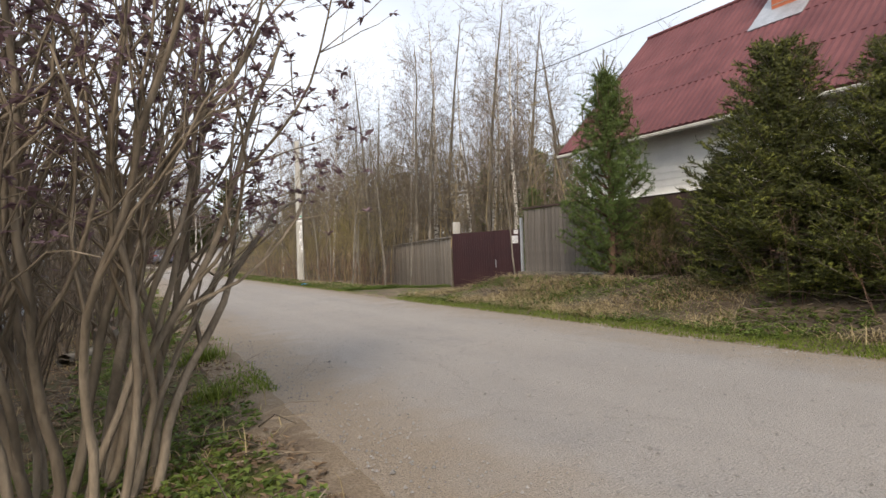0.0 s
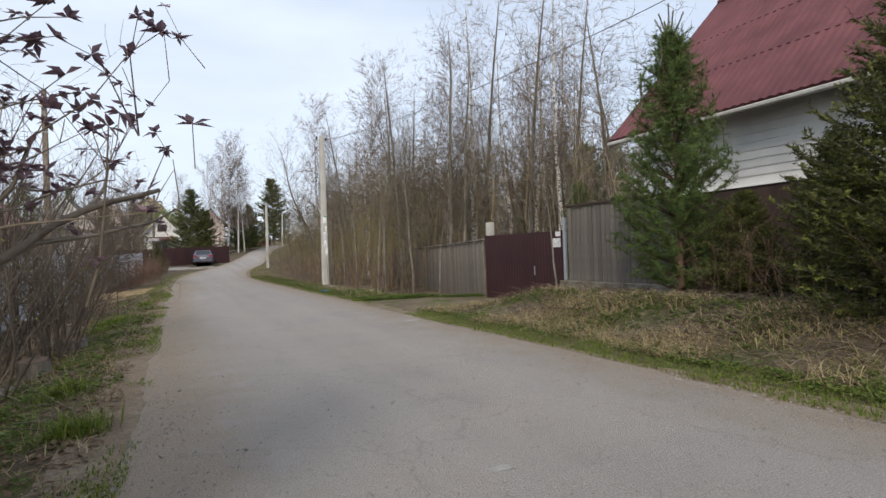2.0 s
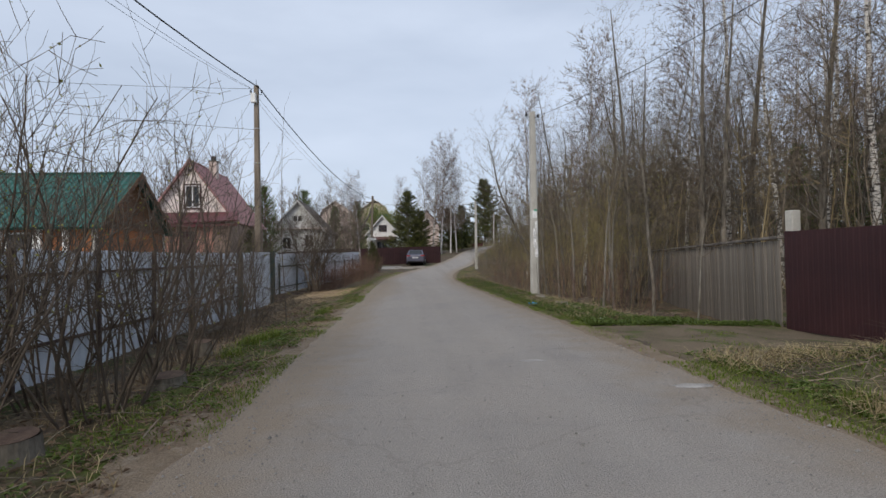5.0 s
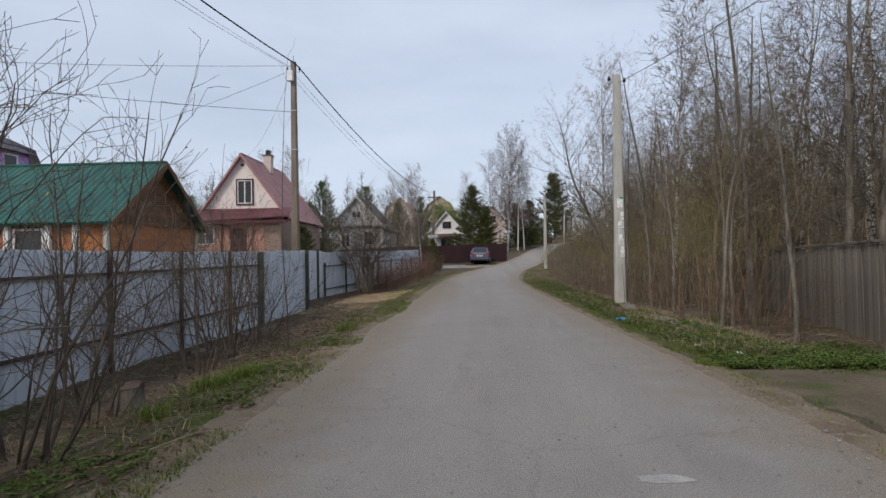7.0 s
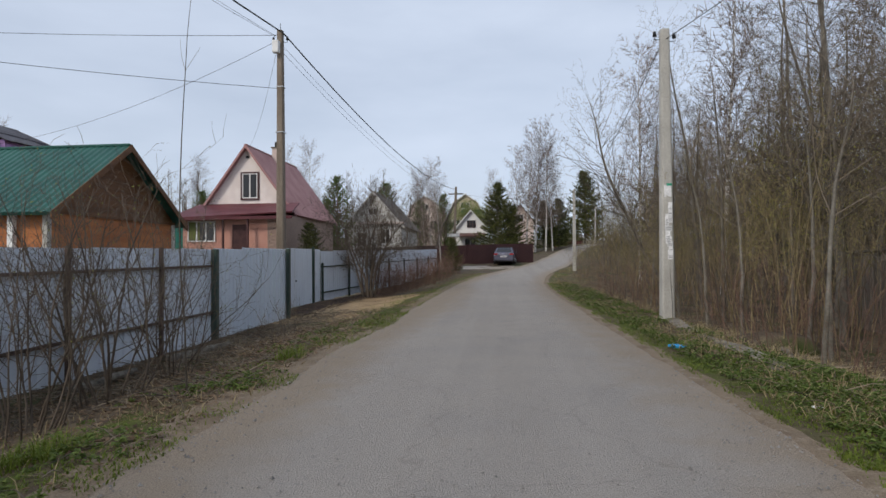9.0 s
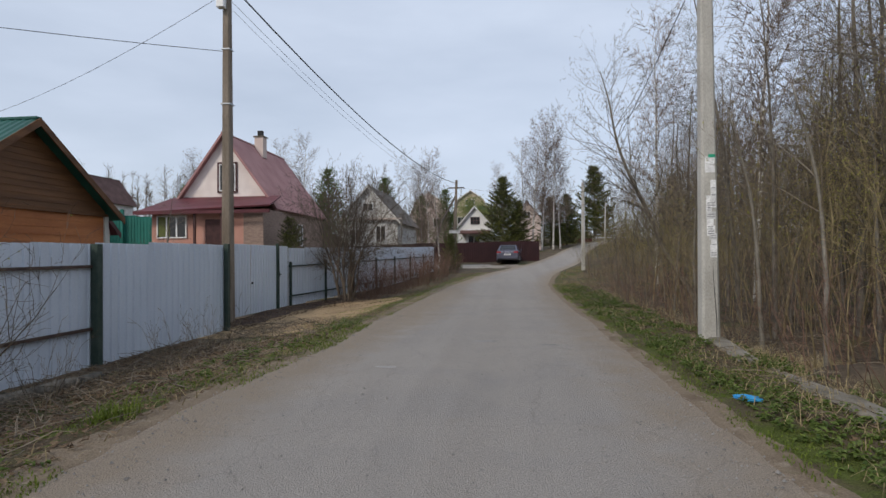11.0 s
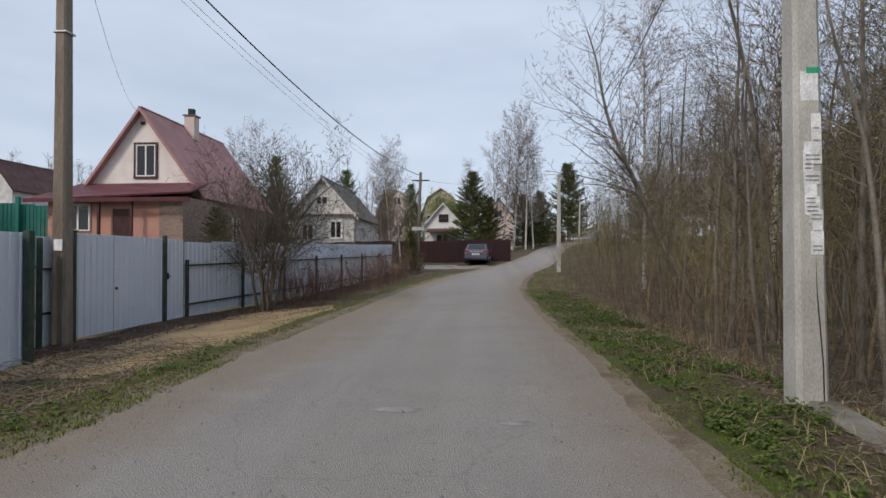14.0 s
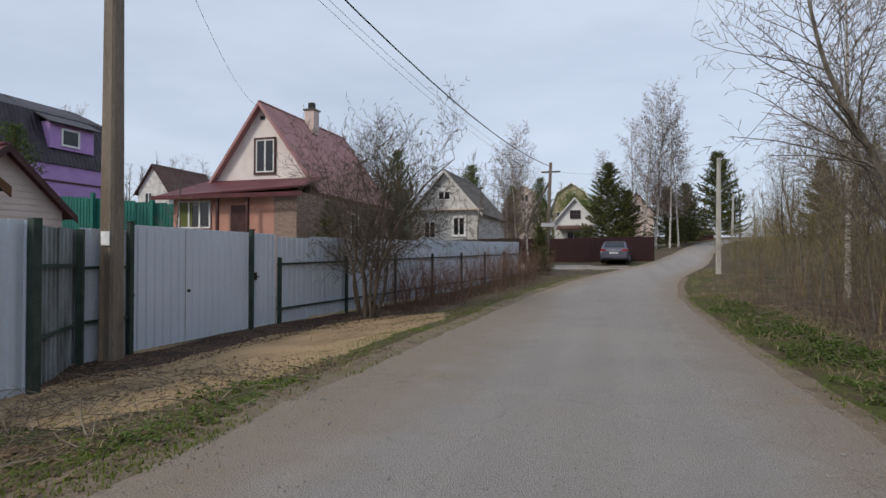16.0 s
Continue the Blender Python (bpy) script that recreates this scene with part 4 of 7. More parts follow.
    box(bm, min(a[0], b[0]), max(a[0], b[0]), min(a[1], b[1]), max(a[1], b[1]), zr - 0.02, zr + 0.06, 0.02)
    part("ridge_cap", bm, roof, t)
    return t


def chimney(parent, x, y, z0, z1, w, material, cap=True):
    c = boxp("chimney", (x - w / 2, x + w / 2, y - w / 2, y + w / 2, z0, z1), material, parent, "", 0.01)
    if cap:
        boxp("chimney_cap", (x - w / 2 - 0.06, x + w / 2 + 0.06, y - w / 2 - 0.06, y + w / 2 + 0.06, z1, z1 + 0.07), M_CONC_OLD, parent)
        boxp("chimney_pot", (x - w / 4, x + w / 4, y - w / 4, y + w / 4, z1 + 0.07, z1 + 0.42), M_BLACK, parent)


# red-roofed house behind the spruces
RH = gable_house("house", "house with dark red corrugated roof and white siding", 10.0, 16.0, -6.0, 11.8, -0.2, 4.05, 7.0, M_WHITE_OLD, M_ROOF_RED, "y", 0.6, 0.45, ribs=0.16)
lap_wall("siding", RH, M_SIDING, "-x", 9.985, lambda z: (-6.0, 11.8), 2.2, 3.95, 0.145, 0.02, each=True)
boxp("plinth_cladding", (9.93, 9.99, -6.0, 11.8, -0.2, 2.16), M_BROWN_WALL, RH, "dark brown boarded lower wall")
boxp("corner_board", (9.94, 10.06, 11.78, 11.86, 2.2, 3.9), M_WHITE, RH)
boxp("drip_ledge", (9.9, 9.98, -6.0, 11.82, 2.16, 2.2), M_WHITE, RH)
boxp("gutter", (9.26, 9.36, -6.4, 12.2, 3.33, 3.41), M_CONC, RH, "pale gutter along the eave", 0.02)
ch = boxp("chimney", (12.0, 12.55, 7.6, 8.15, 5.6, 7.6), M_BRICK, RH, "orange brick chimney")
for i in range(11):
    boxp("mortar_joint", (11.992, 12.558, 7.592, 8.158, 5.9 + 0.14 * i, 5.915 + 0.14 * i), M_CONC, ch)
slab("flashing", [(11.55, 7.3, 5.66), (11.55, 8.45, 5.66), (12.7, 8.45, 6.79), (12.7, 7.3, 6.79)], 0.03, M_TIN, RH, "galvanised flashing round the chimney")
for zz in (4.6, 5.7):
    xx = 10.0 + (zz - 4.05) / (2.95 / 3.0)
    slab("sheet_edge", [(xx - 0.05, -6.4, zz + 0.005), (xx - 0.05, 12.2, zz + 0.005), (xx + 0.03, 12.2, zz + 0.085), (xx + 0.03, -6.4, zz + 0.085)], 0.02, M_ROOF_RED, RH)

# house with the green metal roof
GH = gable_house("house", "small plank house with green metal-tile roof", -17.0, -7.75, 26.15, 31.35, -0.4, 2.72, 4.6, M_ORANGE, M_ROOF_GREEN, "x", 0.35, 0.35, ribs=0.2, fascia=M_BROWN_PLANK)
lap_wall("orange_planks", GH, M_ORANGE, "x", -7.74, lambda z: (26.15, 31.35), -0.3, 2.5, 0.19, 0.016, label="orange planks")
lap_wall("brown_gable_planks", GH, M_BROWN_PLANK, "x", -7.735, lambda z: (26.15 + max(0, z - 2.72) / 0.723, 31.35 - max(0, z - 2.72) / 0.723), 2.58, 4.5, 0.15, 0.018, label="brown planks in the gable")
lap_wall("orange_planks", GH, M_ORANGE, "y", 26.14, lambda z: (-17.0, -7.75), -0.3, 2.5, 0.19, 0.016, label="orange planks")
boxp("ledge", (-7.73, -7.66, 26.1, 31.4, 2.5, 2.57), M_BROWN_PLANK, GH)
for y in (26.1, 31.36):
    boxp("corner_board", (-7.8, -7.68, y - 0.06, y + 0.08, -0.3, 2.5), M_CONC, GH, "whitish corner board")
for x in (-8.6, -9.4, -10.6):
    boxp("veranda_post", (x - 0.07, x + 0.07, 26.0, 26.12, -0.3, 2.55), M_WHITE, GH)
win(GH, (-10.0, 26.12, 1.6), 0.9, 1.5, "y", cols=1)
win(GH, (-12.0, 26.12, 1.6), 0.9, 1.5, "y", cols=1)

# pale shed beyond it
SH = gable_house("shed", "pale beige plank shed with dark red barge boards", -15.5, -10.6, 32.25, 35.4, -0.3, 2.45, 3.85, M_BEIGE, M_ROOF_MAROON, "x", 0.25, 0.25)
SH["category"] = "shed"
lap_wall("planks", SH, M_BEIGE, "x", -10.59, lambda z: (32.25 + max(0, z - 2.45) / 0.89, 35.4 - max(0, z - 2.45) / 0.89), -0.2, 3.75, 0.16, 0.018)
lap_wall("planks", SH, M_BEIGE, "y", 32.24, lambda z: (-15.5, -10.6), -0.2, 2.4, 0.16, 0.018)

# pink gabled house with a maroon porch
PH = gable_house("house", "pink-roofed gabled house with cream siding and porch", -14.75, -9.05, 46.4, 54.4, -0.2, 4.3, 8.2, M_BRICK_WALL, M_ROOF_PINK, "y", 0.25, 0.35, fascia=M_ROOF_PINK, ribs=0.25)
lap_wall("gable_siding", PH, M_CREAM, "y", 46.385, lambda z: (-14.75 + max(0, z - 4.3) / 1.368, -9.05 - max(0, z - 4.3) / 1.368), 4.3, 8.1, 0.115, 0.014, label="cream siding in the gable")
win(PH, (-11.75, 46.37, 5.78), 0.95, 1.5, "y", cols=2, trim=M_TRIM, label="white two-leaf window in dark trim")
boxp("vent", (-12.0, -11.8, 46.33, 46.37, 7.45, 7.6), M_BLACK, PH)
chimney(PH, -11.55, 50.2, 7.5, 8.75, 0.55, M_BEIGE)
lap_wall("side_siding", PH, M_BRICK_WALL, "x", -9.04, lambda z: (46.4, 54.4), 0.0, 4.2, 0.12, 0.012)
win(PH, (-9.02, 50.0, 2.7), 0.9, 1.3, "x", cols=2)
slab("porch_roof", [(-15.1, 43.2, 3.68), (-8.0, 43.2, 3.95), (-8.7, 46.36, 4.72), (-14.9, 46.36, 4.72)], 0.07, M_ROOF_MAROON, PH, "low maroon porch roof")
boxp("porch_fascia", (-15.1, -8.0, 43.15, 43.195, 3.55, 3.72), M_ROOF_MAROON, PH)
boxp("porch_wall", (-14.5, -8.6, 43.8, 46.38, -0.2, 3.75), M_PINK_WALL, PH, "salmon-painted porch wall")
boxp("porch_wall", (-9.6, -8.58, 43.75, 46.38, -0.2, 3.8), M_BRICK_WALL, PH, "pinkish-brown boarded porch corner")
win(PH, (-13.4, 43.77, 2.95), 1.6, 1.15, "y", cols=3, label="wide porch window with pale curtains")
boxp("curtain", (-14.1, -13.5, 43.745, 43.752, 2.45, 3.5), M_FARLEAF, PH, "pale green curtain")
boxp("porch_post", (-12.0, -11.9, 43.3, 43.4, -0.2, 3.7), M_TRIM, PH)
boxp("porch_post", (-10.6, -10.5, 43.3, 43.4, -0.2, 3.75), M_TRIM, PH)
boxp("porch_door", (-11.6, -10.8, 43.74, 43.79, 0.2, 3.3), M_TRIM, PH)

# white old house
WH = gable_house("house", "old whitewashed house with grey slate roof", -9.4, -4.9, 60.0, 69.5, 0.0, 4.35, 6.9, M_WHITE_OLD, M_ROOF_GREY, "y", 0.35, 0.35, fascia=M_WHITE_OLD, ribs=0.3)
win(WH, (-7.2, 59.97, 5.25), 0.85, 0.6, "y", cols=2)
win(WH, (-8.2, 59.97, 3.0), 0.8, 1.1, "y", cols=2, trim=M_WHITE)
win(WH, (-6.2, 59.97, 3.2), 0.8, 1.2, "y", cols=2, trim=M_WHITE)
boxp("eave_board", (-9.75, -4.55, 59.6, 59.98, 4.25, 4.35), M_BEIGE, WH)
win(WH, (-4.87, 63, 3.0), 0.8, 1.1, "x", cols=2)

# lilac house with a dark mansard roof
UH = gable_house("house", "large lilac house with dark plum mansard roof", -46.0, -37.0, 46.0, 62.2, 0.0, 8.5, 13.6, M_PURPLE, M_ROOF_DARK, "y", 0.12, 0.4, ribs=0.35, mansard=0.72)
D = boxp("dormer", (-40.0, -37.1, 56.5, 60.3, 9.4, 11.4), M_PURPLE, UH, "lilac dormer")
slab("dormer_roof", [(-36.6, 56.1, 11.3), (-36.6, 60.7, 11.3), (-41.2, 60.7, 13.6), (-41.2, 56.1, 13.6)], 0.1, M_ROOF_DARK, UH)
win(UH, (-37.08, 58.2, 10.35), 1.4, 1.2, "x", cols=1, trim=M_WHITE)
win(UH, (-40.5, 45.95, 10.4), 1.3, 1.5, "y", cols=2, trim=M_WHITE)
boxp("belt", (-36.99, -36.93, 46.0, 62.2, 6.8, 6.95), M_TRIM, UH)
chimney(UH, -41.0, 52.0, 12.5, 14.2, 0.8, M_CONC_OLD)

# far houses
FH = gable_house("house", "small white house with brown roof uphill", -46.0, -42.0, 74.0, 82.0, 2.0, 8.4, 11.1, M_WHITE_OLD, M_ROOF_BROWN, "y", 0.4, 0.3)
win(FH, (-44.6, 73.97, 7.4), 0.9, 1.3, "y")
SW = gable_house("house", "small white cottage with steep brown roof", -2.3, 1.9, 85.0, 92.0, 1.0, 5.0, 7.4, M_WHITE, M_ROOF_BROWN, "y", 0.35, 0.35, fascia=M_WHITE)
win(SW, (-0.15, 84.97, 5.65), 1.1, 0.9, "y", cols=3, rows=2, frame_mat=M_TRIM)
slab("porch_roof", [(-2.0, 83.6, 4.1), (1.6, 83.6, 4.1), (1.6, 84.96, 4.5), (-2.0, 84.96, 4.5)], 0.1, M_ROOF_BROWN, SW)
win(SW, (-0.3, 84.97, 3.3), 1.4, 1.1, "y", cols=2)
MA = gable_house("house", "pale house with curved brown mansard roof", -13.0, -6.5, 115.0, 124.0, 2.5, 8.9, 12.7, M_BEIGE, M_ROOF_BROWN, "y", 0.4, 0.4, fascia=M_WHITE, mansard=0.6)
win(MA, (-9.7, 114.97, 10.6), 1.2, 1.1, "y")
win(MA, (-11.3, 114.97, 7.3), 1.3, 1.5, "y")
win(MA, (-8.3, 114.97, 7.3), 1.3, 1.5, "y")
MB = gable_house("house", "pale yellow house with curved mansard roof", -5.8, 0.6, 118.0, 126.0, 2.5, 9.3, 13.2, M_YELLOW_WALL, M_ROOF_BROWN, "y", 0.4, 0.4, fascia=M_WHITE, mansard=0.6)
win(MB, (-2.7, 117.97, 11.0), 1.6, 1.1, "y", cols=3)
win(MB, (-4.3, 117.97, 7.8), 1.4, 1.3, "y")
slab("balcony_roof", [(-3.4, 116.5, 9.4), (0.6, 116.5, 9.4), (0.6, 117.95, 10.3), (-3.4, 117.95, 10.3)], 0.12, M_ROOF_GREEN, MB)
BF = gable_house("house", "beige house half hidden by birches", 4.6, 8.6, 100.0, 108.0, 1.8, 6.9, 9.4, M_BEIGE, M_ROOF_BROWN, "y", 0.3, 0.3)
win(BF, (6.6, 99.97, 7.3), 1.0, 1.1, "y")
RS = gable_house("shed", "low dark red shed far up the lane", 13.5, 18.5, 118.0, 124.0, 2.0, 4.6, 5.6, M_ROOF_MAROON, M_ROOF_GREY, "x", 0.3, 0.3)
RS["category"] = "shed"

# maroon sheet fence by the junction, teal fence, neighbour's fence
sheet_fence("sheet_metal_fence", "tall dark maroon profiled sheet fence at the junction", (-12.0, 67.4), (-1.2, 66.4), 0.75, 0.8, 1.75, M_MAROON, 1.15)
sheet_fence("sheet_metal_fence", "tall dark maroon profiled sheet fence at the junction", (-1.15, 66.4), (6.3, 66.6), 0.75, 0.85, 1.8, M_MAROON, 1.15)
sheet_fence("sheet_metal_fence", "dark maroon profiled sheet fence behind the long fence", (-9.0, 55.6), (-1.9, 57.5), 0.1, 0.4, 1.95, M_BROWN_WALL, 1.15)
tf = sheet_fence("sheet_metal_fence", "teal green vertical-slat fence", (-23.0, 45.5), (-15.4, 46.5), 1.2, 0.6, 3.0, M_TEAL, 0.9)
boxp("gate_beam", (2.0, 2.15, -0.2, 0.0, 0.9, 4.3), M_TEAL, tf)
boxp("gate_beam", (5.2, 5.35, -0.2, 0.0, 0.7, 4.1), M_TEAL, tf)


# ---- parked car ----
def build_car():
    t = thing("car", "grey-violet saloon car parked by the junction", "car", at=(3.7, 64.3, gz(3.7, 64.3) + 0.01), rz=-4)

    def loft(name, secs, material, label=""):
        """Sections (y, half width, z low, z high, shoulder) joined into a shell."""
        bm, rings = bmesh.new(), []
        for y, w, zl, zh, cut in secs:
            rings.append([bm.verts.new(c) for c in ((-w * 0.93, y, zl), (-w, y, zl + 0.15), (-w, y, zh - cut), (-w * 0.88, y, zh), (w * 0.88, y, zh), (w, y, zh - cut), (w, y, zl + 0.15), (w * 0.93, y, zl))])
        for a, b in zip(rings, rings[1:]):
            for i in range(8):
                bm.faces.new((a[i], a[(i + 1) % 8], b[(i + 1) % 8], b[i]))
        bm.faces.new(rings[0])
        bm.faces.new(list(reversed(rings[-1])))
        return part(name, bm, material, t, label, False)
    loft("body", [(-2.25, 0.78, 0.32, 0.78, 0.1), (-2.18, 0.86, 0.26, 0.98, 0.12), (-1.6, 0.9, 0.22, 1.02, 0.1), (0.0, 0.91, 0.2, 0.98, 0.1), (1.5, 0.9, 0.22, 0.93, 0.1), (2.15, 0.82, 0.26, 0.75, 0.12), (2.28, 0.7, 0.32, 0.62, 0.1)], M_CAR)
    bm, rings = bmesh.new(), []
    for y, w, z in ((-1.75, 0.78, 1.0), (-1.05, 0.66, 1.42), (-0.3, 0.64, 1.47), (0.35, 0.65, 1.43), (1.15, 0.76, 0.96)):
        rings.append((bm.verts.new((-w, y, z)), bm.verts.new((w, y, z)), bm.verts.new((0.82, y, 0.97)), bm.verts.new((-0.82, y, 0.97))))
    for a, b in zip(rings, rings[1:]):
        for i in range(4):
            bm.faces.new((a[i], a[(i + 1) % 4], b[(i + 1) % 4], b[i]))
    part("cabin", bm, M_CAR, t)
    slab("rear_window", [(-0.64, -1.66, 1.065), (0.64, -1.66, 1.065), (0.56, -1.12, 1.395), (-0.56, -1.12, 1.395)], -0.012, M_GLASS, t, "dark sloping rear window")
    slab("windscreen", [(-0.64, 1.08, 1.02), (0.64, 1.08, 1.02), (0.58, 0.42, 1.415), (-0.58, 0.42, 1.415)], -0.012, M_GLASS, t)
    for s in (-1, 1):
        slab("tail_light", [(s * 0.5, -2.215, 0.80), (s * 0.84, -2.19, 0.80), (s * 0.85, -2.19, 0.94), (s * 0.5, -2.215, 0.92)], 0.04, M_TAIL, t, "red tail light")
        boxp("mirror", (s * 0.9 - 0.06 + s * 0.07, s * 0.9 + 0.06 + s * 0.07, 0.75, 0.9, 0.98, 1.1), M_CAR, t, "", 0.02)
        for y in (-1.35, 1.4):
            bm = bmesh.new()
            bmesh.ops.create_cone(bm, cap_ends=True, segments=20, radius1=0.32, radius2=0.32, depth=0.2, matrix=pose(s * 0.80, y, 0.32, 0, 90, 0))
            wh = part("wheel", bm, M_BLACK, t, "black tyre")
            bm = bmesh.new()
            bmesh.ops.create_cone(bm, cap_ends=True, segments=14, radius1=0.2, radius2=0.2, depth=0.03, matrix=pose(s * 0.895, y, 0.32, 0, 90, 0))
            part("rim", bm, M_TIN, wh)
    boxp("number_plate", (-0.27, 0.27, -2.275, -2.252, 0.62, 0.73), M_WHITE, t, "white number plate")
    boxp("plate_print", (-0.2, 0.2, -2.279, -2.276, 0.65, 0.7), M_PRINT, t)
    boxp("chrome_strip", (-0.5, 0.5, -2.235, -2.215, 0.84, 0.87), M_CHROME, t)
    boxp("bumper", (-0.8, 0.8, -2.3, -2.2, 0.34, 0.56), M_CAR, t, "", 0.03)


build_car()


# ---- plants ----
def grow(rng, out, p, d, length, r, level, spec):
    """One branch and, along it, its side branches; out[level] collects (points, radii)."""
    s = spec[level]
    last = level == len(spec) - 1
    n = max(1 if last else 2, int(length / s["seg"]))
    pts, rad = [p.copy()], [r]
    d = d.normalized()
    kids = 0 if last else max(1, int(length * s["kids"] * rng.uniform(0.8, 1.2)))
    marks = sorted(s["from"] + (1 - s["from"]) * (k + rng.random()) / max(1, kids) for k in range(kids))
    q = p.copy()
    k = 0
    for i in range(1, n + 1):
        w = s["wob"]
        d = (d + Vector((rng.gauss(0, w), rng.gauss(0, w), rng.gauss(0, w) + s["up"]))).normalized()
        q = q + d * (length / n)
        f = i / n
        pts.append(q.copy())
        rad.append(max(r * (1 - f * (1 - s["tip"])), s["least"] * 0.72))
        while k < kids and marks[k] <= f:
            az = rng.uniform(0, 2 * math.pi)
            side = d.cross(Vector((math.cos(az), math.sin(az), 0.15))).normalized()
            a = radians(rng.gauss(s["angle"], 9))
            cd = d * math.cos(a) + side * math.sin(a)
            cl = length * s["ratio"] * (1 - s["short"] * marks[k]) * rng.uniform(0.6, 1.15)
            if cl > 0.06:
                grow(rng, out, q.copy(), cd, cl, max(spec[level + 1]["least"], rad[-1] * s["thin"]), level + 1, spec)
            k += 1
    out[level].append((pts, rad))


def lv(seg, kids=0.0, ratio=0.4, angle=40, up=0.02, wob=0.06, thin=0.5, tip=0.25, frm=0.25, short=0.5, least=0.0022):
    return {"least": least, "seg": seg, "kids": kids, "ratio": ratio, "angle": angle, "up": up, "wob": wob, "thin": thin, "tip": tip, "from": frm, "short": short}


def bits(rng, paths, per_m, size, width, spread=1.0, start=0.3):
    """Small pointed leaves or buds set along thin branches."""
    V, F = [], []
    for pts, rad in paths:
        for a, b in zip(pts, pts[1:]):
            seg = b - a
            m = seg.length * per_m
            m = int(m) + (rng.random() < m % 1)
            for _ in range(m):
                p = a + seg * rng.random()
                d = (seg.normalized() * 0.6 + Vector((rng.gauss(0, spread), rng.gauss(0, spread), rng.gauss(0, spread)))).normalized()
                u = d.cross(Vector((rng.gauss(0, 1), rng.gauss(0, 1), rng.gauss(0, 1)))).normalized()
                L = size * rng.uniform(0.6, 1.3)
                W = width * rng.uniform(0.7, 1.2)
                k = len(V)
                V += [p, p + d * L * 0.45 + u * W, p + d * L, p + d * L * 0.45 - u * W]
                F.append((k, k + 1, k + 2, k + 3))
    return V, F


def tree(name, label, seed, height, r, spec, trunk_mat, twig_mat, lean=(0, 0), stems=1, spread=0.0, fan=0.0, bud=None, category="tree", group="", split=1, each=False):
    """A bare deciduous tree or shrub, standing at its own origin: trunk, branches, twigs and buds."""
    rng = random.Random(seed)
    out = [[] for _ in spec]
    t = thing(name, label, category, group)
    tips = []
    for s in range(stems):
        if each:
            out = [[] for _ in spec]
        az = 2 * math.pi * (s + rng.random()) / stems
        rr = spread * math.sqrt(rng.random())
        d = Vector((lean[0] + fan * math.cos(az) * rng.uniform(0.3, 1.1), lean[1] + fan * math.sin(az) * rng.uniform(0.3, 1.1), 1))
        k = rng.uniform(0.7, 1.05) if stems > 1 else 1.0
        grow(rng, out, Vector((rr * math.cos(az), rr * math.sin(az), -0.12)), d, height * k, r * (k if stems > 1 else 1), 0, spec)
        tips += out[-1] if each else []
        if each:
            tube_part("stem", [q for lvl in out for q in lvl], twig_mat, t)
    if not each:
        tips = out[-1]
        tube_part("trunk", [q for lvl in out[:split] for q in lvl], trunk_mat, t)
        tagged(tube_part("crown", [q for lvl in out[split:] for q in lvl], twig_mat, t), kind="stuff")
    if bud:
        per_m, size, width, material, nm = bud
        V, F = bits(rng, tips, per_m, size, width)
        if V:
            tagged(part_me(nm, mesh_of(nm, V, F), material, t), kind="stuff")
    return t


def put(ob, x, y, rz=0.0, s=1.0, dz=0.0, tilt=0.0):
    m = pose(x, y, gz(x, y) + dz, tilt, 0, rz) @ Matrix.Scale(s, 4)
    return m


ALDER = (lv(0.5, 6.0, 0.33, 54, 0.03, 0.028, 0.22, 0.15, 0.2, 0.62), lv(0.3, 6.5, 0.38, 46, 0.03, 0.12, 0.6, 0.25, 0.15, 0.4), lv(0.18, 6.5, 0.45, 46, 0.02, 0.14, 0.8, 0.4, 0.1, 0.3), lv(0.12, 0, up=0.02, wob=0.14, tip=0.5, least=0.0042))
BIRCH = (lv(0.6, 4.2, 0.23, 50, 0.03, 0.03, 0.19, 0.12, 0.34, 0.5), lv(0.3, 6.5, 0.36, 45, 0.02, 0.08, 0.45, 0.25, 0.15, 0.4), lv(0.18, 6.0, 0.5, 42, -0.07, 0.1, 0.6, 0.4, 0.1, 0.3), lv(0.14, 0, up=-0.12, wob=0.1, tip=0.5, least=0.0055))
SHOOTS = (lv(0.3, 3.2, 0.36, 36, 0.02, 0.08, 0.42, 0.2, 0.38, 0.45), lv(0.2, 4.4, 0.42, 40, 0.05, 0.13, 0.6, 0.4, 0.2, 0.3), lv(0.14, 0, up=0.05, wob=0.12, tip=0.5, least=0.0032))
BUSH = (lv(0.25, 4.5, 0.4, 34, 0.03, 0.09, 0.5, 0.2, 0.2, 0.45), lv(0.14, 5.0, 0.42, 38, 0.06, 0.13, 0.6, 0.4, 0.15, 0.3), lv(0.1, 0, up=0.06, wob=0.14, tip=0.5, least=0.0036))
ELDER = (lv(0.22, 4.2, 0.42, 38, 0.03, 0.085, 0.55, 0.22, 0.2, 0.4), lv(0.13, 5.0, 0.42, 44, 0.06, 0.15, 0.6, 0.4, 0.12, 0.3), lv(0.09, 0, up=0.07, wob=0.17, tip=0.5, least=0.0026))

